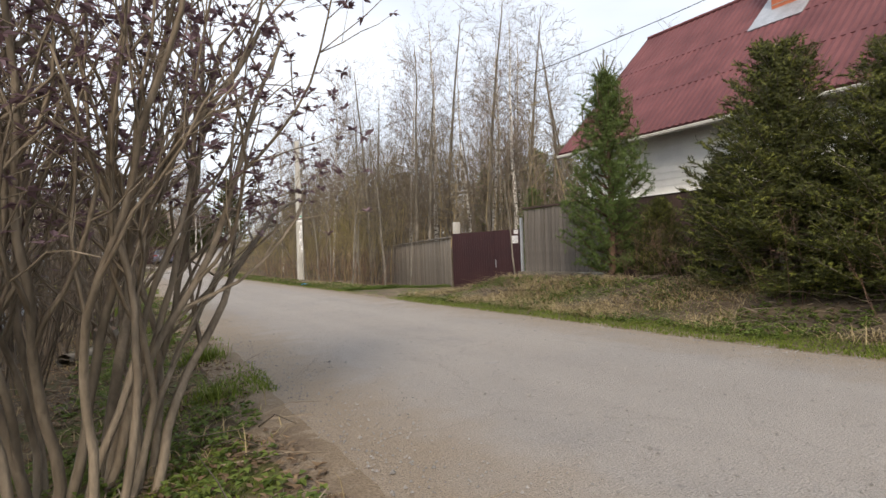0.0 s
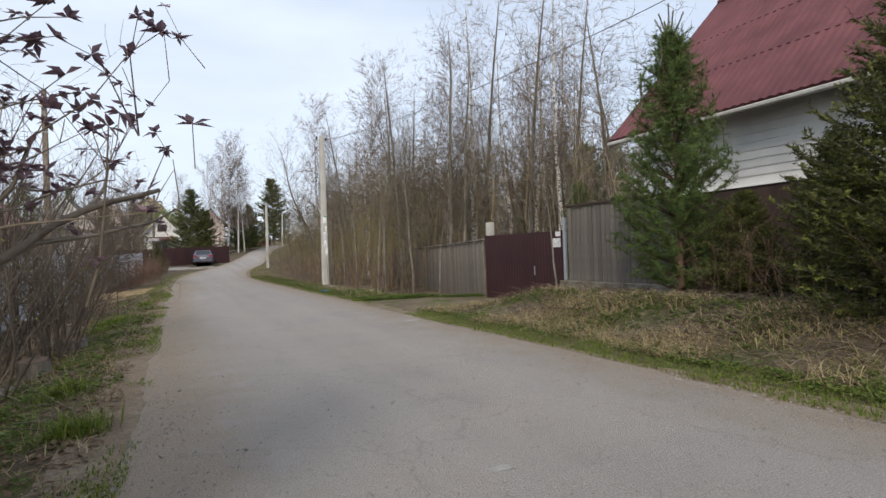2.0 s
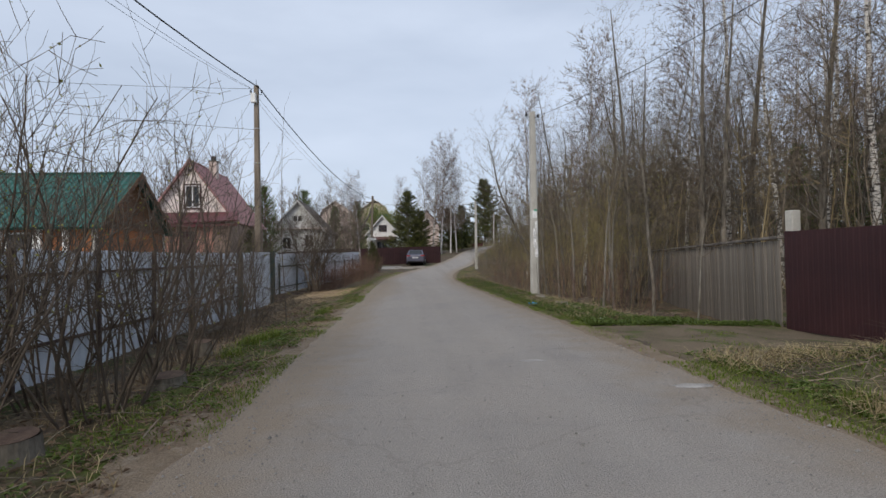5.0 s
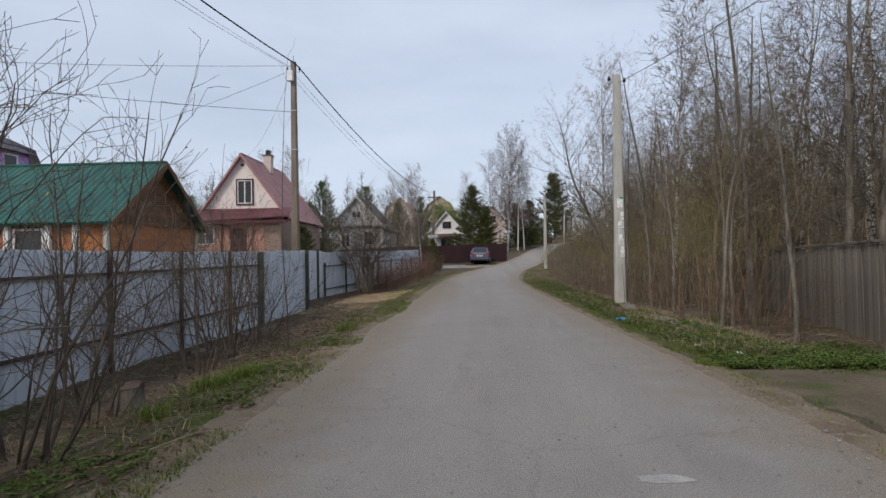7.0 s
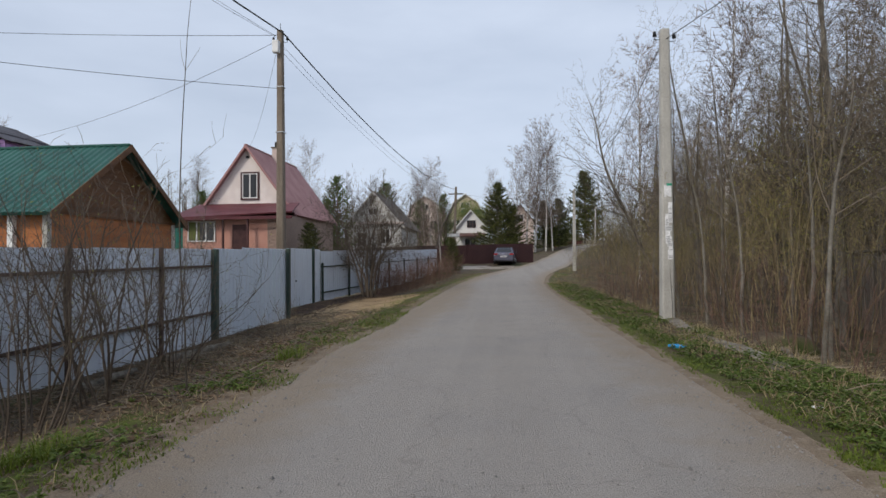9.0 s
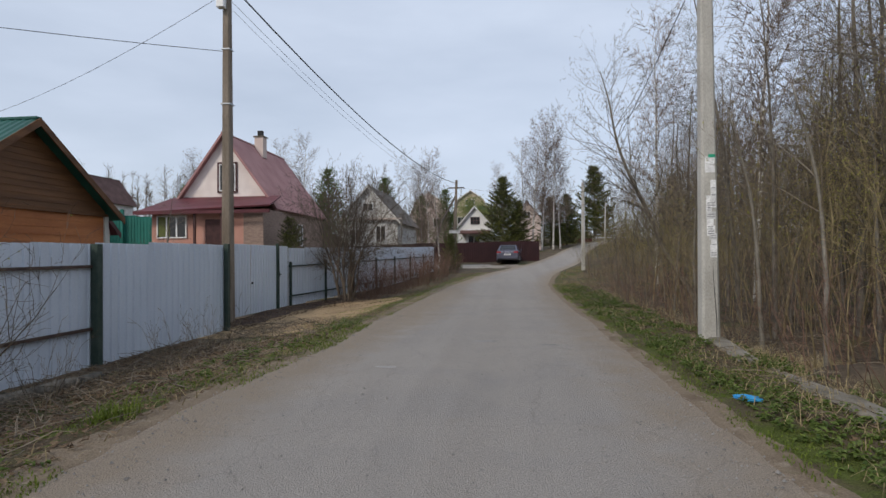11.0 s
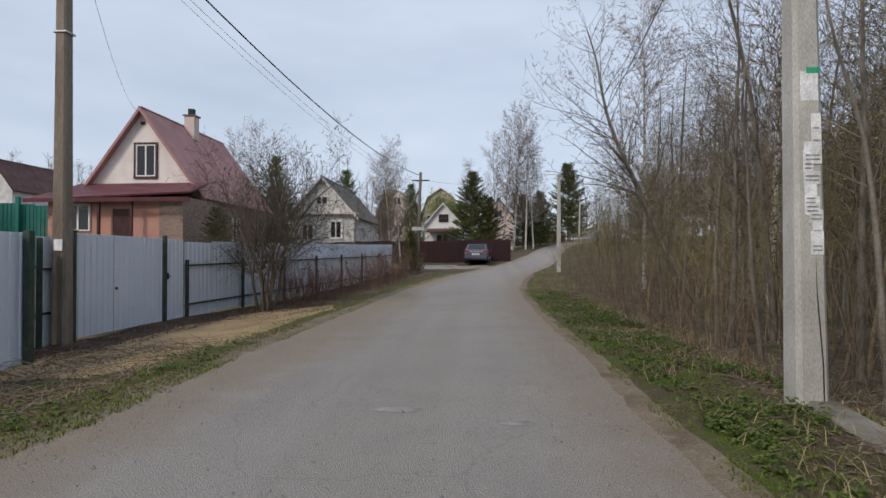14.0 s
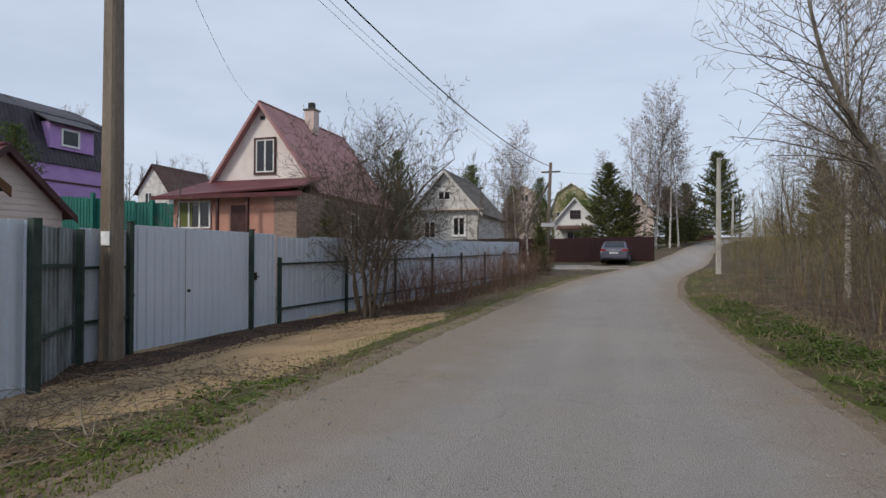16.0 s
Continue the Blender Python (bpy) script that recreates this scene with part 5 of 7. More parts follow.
WOOD = "trees at the woods edge"
alders = [tree("alder_tree", "bare grey alder with dense fine twigs at the woods edge", 11, 9.5, 0.095, ALDER, M_BARK, M_TWIG, bud=(0.8, 0.05, 0.008, M_CATKIN, "catkin_cover"), group=WOOD, split=2),
          tree("alder_tree", "bare grey alder with dense fine twigs at the woods edge", 12, 8.2, 0.07, ALDER, M_BARK, M_TWIG, (0.05, 0.03), bud=(0.8, 0.05, 0.008, M_CATKIN, "catkin_cover"), group=WOOD, split=2),
          tree("alder_tree", "slim bare alder with rising twigs at the woods edge", 13, 10.5, 0.085, ALDER, M_BARK, M_TWIG, (-0.04, 0.02), bud=(0.7, 0.05, 0.008, M_CATKIN, "catkin_cover"), group=WOOD, split=2)]
birches = [tree("birch_tree", "tall bare birch with white bark and hanging twigs", 21, 14.5, 0.16, BIRCH, M_BIRCH, M_BIRCH_TWIG, group="birches"),
           tree("birch_tree", "tall bare birch with white bark and hanging twigs", 22, 13.2, 0.14, BIRCH, M_BIRCH, M_BIRCH_TWIG, (0.03, 0.02), group="birches")]
BIRCH_BACK = (lv(0.7, 6.5, 0.25, 42, 0.05, 0.03, 0.2, 0.12, 0.18, 0.5), lv(0.4, 8.0, 0.42, 42, 0.03, 0.08, 0.5, 0.25, 0.12, 0.4), lv(0.3, 0, up=-0.02, wob=0.1, tip=0.5, least=0.011))
birch_back = tree("birch_tree", "bare pale birch beyond the fences", 23, 14.0, 0.12, BIRCH_BACK, M_BIRCH, M_BIRCH_TWIG, group="birches")
thickets = [tree("willow_thicket", "dense bare olive-brown willow shoots with opening buds", 31, 4.6, 0.019, SHOOTS, M_TWIG_OLIVE, M_TWIG_OLIVE, stems=14, spread=1.0, fan=0.26, each=True, bud=(8.0, 0.036, 0.012, M_BUD, "bud_cover"), category="shrub", group="thicket shrubs"),
            tree("willow_thicket", "dense bare brown willow shoots beside the lane", 32, 3.8, 0.016, SHOOTS, M_TWIG, M_TWIG, stems=14, spread=1.1, fan=0.32, each=True, bud=(2.0, 0.034, 0.010, M_BUD, "bud_cover"), category="shrub", group="thicket shrubs"),
            tree("raspberry_canes", "reddish-brown dry canes tangled at the woods edge", 33, 1.7, 0.008, BUSH, M_TWIG_RED, M_TWIG_RED, stems=16, spread=0.7, fan=0.45, each=True, category="shrub", group="thicket shrubs")]

BACK = (lv(0.7, 5.2, 0.32, 50, 0.03, 0.025, 0.26, 0.15, 0.15, 0.6), lv(0.45, 6.5, 0.42, 46, 0.03, 0.12, 0.65, 0.25, 0.15, 0.4), lv(0.4, 0, up=0.03, wob=0.12, tip=0.4, least=0.0065))
alder_back = tree("alder_tree", "bare grey alder deeper in the woods", 14, 10.5, 0.11, BACK, M_BARK, M_TWIG, group=WOOD, split=2)
YOUNG = (lv(0.4, 5.6, 0.34, 40, 0.03, 0.06, 0.40, 0.15, 0.3, 0.5), lv(0.22, 7.0, 0.4, 40, 0.05, 0.09, 0.5, 0.3, 0.12, 0.4), lv(0.14, 0, up=0.04, wob=0.13, tip=0.4, least=0.0036))
youngs = [tree("young_alder", "slim young alder with dense brown twigs and buds", 15, 6.6, 0.045, YOUNG, M_BARK, M_TWIG, group=WOOD, bud=(4.0, 0.036, 0.011, M_BUD, "bud_cover")),
          tree("young_alder", "slim young alder with dense brown twigs and buds", 16, 5.8, 0.04, YOUNG, M_TWIG_OLIVE, M_TWIG_OLIVE, (0.04, 0.0), group=WOOD, bud=(6.0, 0.036, 0.011, M_BUD, "bud_cover"))]

homes = {}


def plant(ob, x, y, rz=0.0, s=1.0, dz=0.0, label=""):
    """First call moves the original; later calls copy it."""
    m = put(ob, x, y, rz, s / homes.get(ob.name, 1.0), dz)
    if ob.name in homes:
        c = copy_thing(ob, m)
        if label:
            c["label"] = label
        return c
    homes[ob.name] = s
    ob.matrix_world = m
    if label:
        ob["label"] = label
    return ob


# birches behind the gate
for i, (x, y, s) in enumerate(((16.5, 23.4, 0.88), (18.9, 31.2, 1.0), (21.9, 32.2, 1.0), (20.0, 27.2, 1.05), (15.2, 29.0, 1.0), (17.4, 26.6, 1.0), (17.0, 36.0, 1.0), (24, 38, 1.0), (12.2, 38, 0.95), (10.6, 45, 0.9))):
    plant(birches[i % 2] if i < 6 else birch_back, x, y, 47 * i, s)
rng = random.Random(77)
# alders: near trunks first, then rows going back
SPOTS = [(9.57, 25.15, 1.05), (10.3, 26.4, 1.05), (8.4, 21.2, 0.62), (10.6, 29.2, 1.0), (8.6, 28.4, 0.8), (9.3, 32.0, 0.9), (7.9, 30.6, 0.66), (12.4, 31.0, 1.2), (14.3, 26.2, 1.25), (18.6, 25.0, 1.3), (13.2, 28.2, 1.2), (21.5, 25.5, 1.35), (11.5, 24.6, 1.2), (11.9, 28.0, 1.15), (15.6, 24.4, 1.3)]
for y in range(20, 62, 4):
    for x in (11.5, 15.0, 19.5):
        SPOTS.append((x + centre(y) - 2.8 + rng.uniform(-1.4, 1.4), y + rng.uniform(-1.8, 1.8), rng.uniform(0.75, 1.1)))
for x in (23, 28, 34):
    for y in range(14, 60, 8):
        SPOTS.append((x + rng.uniform(-2, 2), y + rng.uniform(-3, 3), rng.uniform(0.9, 1.2)))
for i, (x, y, s) in enumerate(SPOTS):
    if (y < 24 and x > 10.8 and x < 17) or (y < 19):
        continue
    plant(alder_back if x > 13.8 + centre(y) - 2.8 else alders[i % 3], x, y, rng.uniform(0, 360), s)
for i in range(46):
    y = 19.5 + 0.86 * i + rng.uniform(-0.6, 0.6)
    x = centre(y) + lerp_table(HALF, y) + 3.0 + 5.0 * rng.random() + (0.8 if y < 24 else 0)
    if y < 25 and x > 9.0 + 0.235 * (y - 17) - 0.5:
        continue
    plant(youngs[i % 2], x, y, rng.uniform(0, 360), rng.uniform(0.7, 1.1) * (0.8 if y > 40 else 1))
# thicket along the right verge
y = 18.6
while y < 92:
    e = centre(y) + lerp_table(HALF, y)
    for off, which in ((2.5, 1), (4.1, 0), (6.2, 1)):
        x = e + off + rng.uniform(-0.5, 0.5)
        if y < 23.2 or (y < 27 and 8.2 + 0.235 * (y - 17) < x < 9.9 + 0.235 * (y - 17)):
            continue
        if off > 5 and (y > 32 or rng.random() < 0.5):
            continue
        plant(thickets[which if rng.random() < 0.8 else 0], x, y + rng.uniform(-0.6, 0.6), rng.uniform(0, 360), rng.uniform(0.65, 1.05) * (0.75 if off < 3 else 1.0) * (0.8 if y > 34 else 1))
    y += 2.3 if y < 46 else 3.4
for x, y, s in ((7.2, 21.6, 0.95), (7.6, 20.6, 0.8), (7.1, 23.0, 0.9), (7.0, 27.2, 0.85), (6.9, 29.0, 0.8), (7.0, 31.2, 0.8), (7.3, 34, 0.8), (7.4, 37.5, 0.7), (7.7, 24.4, 0.9), (8.3, 22.9, 1.0), (7.2, 40, 0.8), (7.0, 5.2, 0.7), (6.8, 3.7, 0.75), (7.2, 6.7, 0.65), (7.4, 7.9, 0.6), (6.9, 2.4, 0.7)):
    plant(thickets[2], x, y, rng.uniform(0, 360), s)
# young trees seen singly
SAP = (lv(0.3, 2.6, 0.5, 40, 0.02, 0.06, 0.5, 0.3, 0.4, 0.4), lv(0.2, 3.0, 0.45, 35, 0.04, 0.08, 0.6, 0.4, 0.2, 0.3), lv(0.14, 0, up=0.05, wob=0.1, tip=0.5))
sap = tree("sapling", "slim pale bare sapling standing in the grass", 41, 2.9, 0.028, SAP, M_CONC_OLD, M_TWIG, group="saplings")
plant(sap, 8.2, 18.7)
plant(sap, 8.45, 13.0, 200, 1.0)
plant(sap, 7.2, 24.0, 120, 1.35)
plant(sap, 7.9, 22.6, 300, 1.4)
for i in range(6):
    yy = 21.2 + 2.6 * i + rng.uniform(-0.4, 0.4)
    plant(sap, centre(yy) + lerp_table(HALF, yy) + rng.uniform(1.9, 3.8), yy, 77 * i, rng.uniform(1.1, 1.8), label="slim pale bare young tree at the thicket edge")
LEAN = (lv(0.4, 4.2, 0.42, 46, 0.02, 0.06, 0.34, 0.15, 0.35, 0.4), lv(0.25, 4.0, 0.36, 42, 0.03, 0.1, 0.5, 0.25, 0.15, 0.4), lv(0.16, 5.0, 0.4, 42, 0.0, 0.12, 0.6, 0.4, 0.1, 0.3), lv(0.12, 0, up=0.0, wob=0.14, tip=0.5, least=0.006))
lean_tree = tree("alder_tree", "old alder leaning out over the lane", 52, 8.6, 0.10, LEAN, M_BARK, M_TWIG, (-0.46, 0.0), bud=(0.6, 0.05, 0.008, M_CATKIN, "catkin_cover"), split=2)
plant(lean_tree, 9.6, 36.0)

# bare fruit tree by the long fence
APPLE = (lv(0.3, 5.6, 0.46, 50, 0.02, 0.09, 0.42, 0.2, 0.2, 0.3), lv(0.22, 7.5, 0.44, 44, 0.05, 0.12, 0.5, 0.3, 0.12, 0.4), lv(0.14, 8.0, 0.42, 40, 0.06, 0.14, 0.6, 0.4, 0.1, 0.3), lv(0.1, 0, up=0.06, wob=0.14, tip=0.5, least=0.006))
apple = tree("fruit_tree", "many-stemmed bare fruit tree with dense twigs beside the fence", 61, 4.8, 0.055, APPLE, M_STEM, M_STEM, stems=10, spread=0.22, fan=0.31, bud=(0.6, 0.03, 0.008, M_BUD, "bud_cover"), split=2)
plant(apple, -2.35, 36.6, 0, 1.0)
bush_a = tree("bare_bush", "low bare brown bush by the long fence", 62, 1.55, 0.013, BUSH, M_TWIG_RED, M_TWIG_RED, stems=36, spread=0.55, fan=0.5, each=True, category="shrub", group="bushes by the long fence")
for i, (x, y, s) in enumerate(((-1.9, 38.2, 0.8), (-1.5, 40.3, 1.0), (-1.9, 41.8, 0.9), (-1.7, 43.2, 0.9), (-1.0, 44.4, 1.1), (-1.3, 45.8, 1.0), (-0.7, 46.8, 1.15), (-1.0, 48.3, 1.0), (-0.5, 49.2, 1.0), (-0.6, 50.8, 1.0), (0.0, 52.0, 0.9), (-2.6, 38.9, 1.0), (-2.3, 40.5, 1.1))):
    plant(bush_a, x, y, 70 * i, s)

# bare shrubs along the sheet fence
elders = [tree("bare_shrub", "tall bare multi-stemmed shrub in front of the sheet fence", 71, 3.2, 0.020, ELDER, M_STEM, M_STEM, stems=15, spread=0.34, fan=0.42, each=True, bud=(1.2, 0.03, 0.009, M_BUD, "bud_cover"), category="shrub", group="shrubs by the fence"),
          tree("bare_shrub", "bare arching shrub with budding tips before the fence", 72, 2.85, 0.017, ELDER, M_STEM, M_STEM, stems=15, spread=0.34, fan=0.5, each=True, bud=(1.6, 0.03, 0.009, M_BUD, "bud_cover"), category="shrub", group="shrubs by the fence")]
for i, (x, y, s) in enumerate(((-0.85, 12.7, 1.0), (-1.5, 11.4, 1.1), (-1.2, 10.0, 1.05), (-1.7, 13.4, 0.95), (-1.0, 14.6, 0.95), (-1.6, 8.6, 1.1), (-2.0, 12.2, 1.0), (-1.35, 18.3, 0.85), (-1.5, 19.6, 0.85), (-1.5, 20.9, 0.75), (-1.3, 16.0, 0.6))):
    plant(elders[i % 2], x, y, 63 * i, s)
WHIP = (lv(0.4, 0.8, 0.12, 30, 0.03, 0.03, 0.5, 0.2, 0.6, 0.3), lv(0.15, 0, up=0.1, wob=0.1, tip=0.5))
plant(tree("sapling", "single very tall thin bare whip by the fence", 75, 4.9, 0.013, WHIP, M_TWIG, M_TWIG, group="saplings"), -0.45, 19.4)
low = tree("bare_bush", "small bare twiggy bush in dead leaves", 73, 0.9, 0.007, BUSH, M_TWIG, M_TWIG, stems=12, spread=0.2, fan=0.55, each=True, category="shrub", group="shrubs by the fence")
for i, (x, y, s) in enumerate(((-1.35, 24.2, 0.9), (-1.5, 25.5, 1.0), (-1.9, 22.6, 0.9), (-1.2, 21.8, 0.7), (-1.1, 27.0, 0.6))):
    plant(low, x, y, 90 * i, s)


# purple-leaved shrub at the start
def purple_shrub():
    rng = random.Random(81)
    spec = (lv(0.16, 3.0, 0.55, 30, 0.02, 0.10, 0.72, 0.4, 0.3, 0.35), lv(0.16, 4.2, 0.48, 44, 0.04, 0.13, 0.6, 0.35, 0.2, 0.3), lv(0.13, 4.6, 0.45, 44, 0.04, 0.15, 0.6, 0.4, 0.15, 0.3), lv(0.1, 0, up=0.05, wob=0.16, tip=0.5))
    out = [[], [], [], []]
    for s in range(15):
        az = 6.283 * (s + rng.random()) / 15
        rr = 0.42 * math.sqrt(rng.random())
        d = Vector((0.1 + 0.42 * math.cos(az) * rng.uniform(0.3, 1.0), 0.08 + 0.36 * math.sin(az) * rng.uniform(0.2, 1.0), 1))
        grow(rng, out, Vector((rr * math.cos(az), rr * math.sin(az), -0.1)), d, rng.uniform(2.3, 3.1), rng.uniform(0.02, 0.038), 0, spec)
    for s in range(4):
        d = Vector((rng.uniform(0.3, 0.5), rng.uniform(0.0, 0.35), 1))
        grow(rng, out, Vector((rng.uniform(-0.1, 0.3), rng.uniform(-0.2, 0.3), -0.1)), d, rng.uniform(2.5, 3.0), rng.uniform(0.022, 0.034), 0, spec)
    for s in range(3):
        d = Vector((rng.uniform(0.48, 0.66), rng.uniform(-0.05, 0.25), 1))
        grow(rng, out, Vector((rng.uniform(0.0, 0.3), rng.uniform(-0.2, 0.2), -0.1)), d, rng.uniform(2.8, 3.2), rng.uniform(0.022, 0.03), 0, spec)
    out = [[q for q in lvl if q[0][-1].x < 1.75 and q[0][-1].y > -1.3] for lvl in out]
    out = [out[0]] + [[q for q in lvl if q[0][-1].z > 1.45 or q[0][-1].x < 0.35] for lvl in out[1:]]
    t = thing("purple_leaf_shrub", "many-stemmed shrub with small purple-brown young leaves", "shrub")
    for q in out[0]:
        tube_part("stem", [q], M_SHRUB, t)
    tagged(tube_part("branchwork", out[1] + out[2] + out[3], M_SHRUB, t), kind="stuff")
    V, F = [], []
    for pts, rad in out[2] + out[3]:
        if pts[-1].z < 0.9:
            continue
        for p in pts[1:] + [pts[-1]]:
            if rng.random() < 0.5 + 0.3 * max(0, 2.0 - p.z) or p.z < 1.25:
                continue
            up = Vector((rng.gauss(0, 0.3), rng.gauss(0, 0.3), 1)).normalized()
            for k in range(rng.randint(4, 7)):
                a = rng.uniform(0, 2 * math.pi)
                side = up.orthogonal()
                side = (Matrix.Rotation(a, 3, up) @ side).normalized()
                d = (side + up * rng.uniform(-0.3, 0.8)).normalized()
                u = d.cross(up).normalized()
                L, W = rng.uniform(0.035, 0.07), rng.uniform(0.009, 0.016)
                i = len(V)
                V += [p, p + d * L * 0.4 + u * W + up * 0.004, p + d * L - up * 0.006, p + d * L * 0.4 - u * W + up * 0.004]
                F += [(i, i + 1, i + 2), (i, i + 2, i + 3)]
    tagged(part_me("leaves", mesh_of("leaves", V, F), M_DARKLEAF, t), kind="stuff")
    return t


ps = purple_shrub()
plant(ps, -0.85, 4.45)
plant(ps, -1.75, 5.9, 100, 0.95)
plant(ps, -2.0, 4.0, 160, 1.0)


# conifers
def needles(rng, V, F, a, b, count, size, width, flat=0.0):
    seg = b - a
    ax = seg.normalized()
    o = ax.orthogonal().normalized()
    for k in range(count):
        p = a + seg * ((k + rng.random()) / count)
        d = Matrix.Rotation(rng.uniform(0, 2 * math.pi), 3, ax) @ o
        if flat:
            d.z *= 1 - flat
        d = (d + ax * rng.uniform(0.5, 1.1)).normalized()
        u = d.cross(ax).normalized() * width
        i = len(V)
        V += [p + u, p - u, p + d * size * rng.uniform(0.7, 1.2)]
        F.append((i, i + 1, i + 2))


def spruce(name, label, seed, h, r, group="", full=1.0):
    rng = random.Random(seed)
    t = thing(name, label, "conifer", group)
    V, F, V2, F2, limbs = [], [], [], [], []
    limbs.append(([Vector((0, 0, -0.1)), Vector((0.02, 0, h * 0.5)), Vector((0, 0, h))], [0.035 * h / 2, 0.02 * h / 2, 0.006]))
    z = 0.06 * h
    while z < h * 0.98:
        f = z / h
        reach = r * (1 - f) ** 0.62 * (0.8 + 0.2 * min(1, f * 5)) + 0.05
        for k in range(round(rng.randint(11, 14) * (0.55 + 0.45 * full))):
            az = rng.uniform(0, 2 * math.pi)
            L = reach * rng.uniform(0.72, 1.06)
            d = Vector((math.cos(az), math.sin(az), 0.12 + 0.6 * f - 0.25 * (1 - f)))
            pts, p = [], Vector((0, 0, z + rng.uniform(-0.06, 0.06)))
            n = max(3, int(L / 0.16))
            for i in range(n + 1):
                pts.append(p.copy())
                d = (d + Vector((rng.gauss(0, 0.06), rng.gauss(0, 0.06), rng.gauss(0.055, 0.05)))).normalized()
                p = p + d * (L / n)
            limbs.append((pts, [0.014 * (1 - 0.8 * i / n) + 0.002 for i in range(n + 1)]))
            for i in range(1, n + 1):
                tip = i / n
                if tip < 0.25 and L > 0.6:
                    continue
                a0, a1 = pts[i - 1], pts[i]
                # some tip segments take the paler set, coloured as if they caught the light
                tgt = (V2, F2) if i == n and rng.random() < 0.45 else (V, F)
                needles(rng, *tgt, a0, a1, round(9 * full) + 1, 0.055, 0.008 / full, 0.35)
                for sd in (-1, 1, -1, 1)[:4 if full > 0.5 else 3]:
                    ax = (a1 - a0).normalized()
                    side = ax.cross(Vector((0, 0, 1))).normalized() * sd
                    bl = min(0.40, 0.15 + 0.34 * L * (1 - tip)) * rng.uniform(0.6, 1.2)
                    q = a0.lerp(a1, rng.random())
                    e = q + (side * 0.9 + ax * 0.7 + Vector((0, 0, rng.uniform(-0.3, 0.45)))).normalized() * bl
                    tgt = (V2, F2) if rng.random() < 0.2 else (V, F)
                    needles(rng, *tgt, q, e, round((4 + bl * 26) * full) + 1, 0.055, 0.0105 / full, 0.2)
        z += 0.105 * (0.7 + h / 8) / (0.4 + 0.6 * full)
    tube_part("trunk", limbs[:1], M_BARK, t)
    tagged(tube_part("branchwork", limbs[1:], M_BARK, t), kind="stuff")
    tagged(part_me("needles", mesh_of("needles", V, F), M_SPRUCE, t), kind="stuff")
    tagged(part_me("young_needles", mesh_of("young_needles", V2, F2), M_SPRUCE_TIP, t, "shoot tips coloured lighter green as if lit"), kind="stuff")
    return t


sp_a = spruce("spruce", "dense dark green spruce by the roadside bank", 91, 4.1, 2.0, "spruces")
sp_b = spruce("spruce", "dense dark green spruce by the roadside bank", 92, 3.9, 1.9, "spruces")
sp_far = spruce("spruce", "tall dark spruce far along the lane", 93, 4.0, 1.7, "distant spruces", 0.55)
plant(sp_a, 7.5, 5.6, 0, 0.9, -0.25)
plant(sp_b, 7.3, 4.1, 60, 0.82, -0.2)
plant(sp_a, 7.5, 2.5, 120, 0.84, -0.2)
plant(sp_b, 8.0, 0.4, 150, 0.95)
plant(sp_b, 8.5, 7.1, 200, 0.56, label="small dark spruce between pine and taller spruce")
plant(sp_b, 8.4, 8.4, 20, 0.40, label="small dark spruce at the foot of the pine")


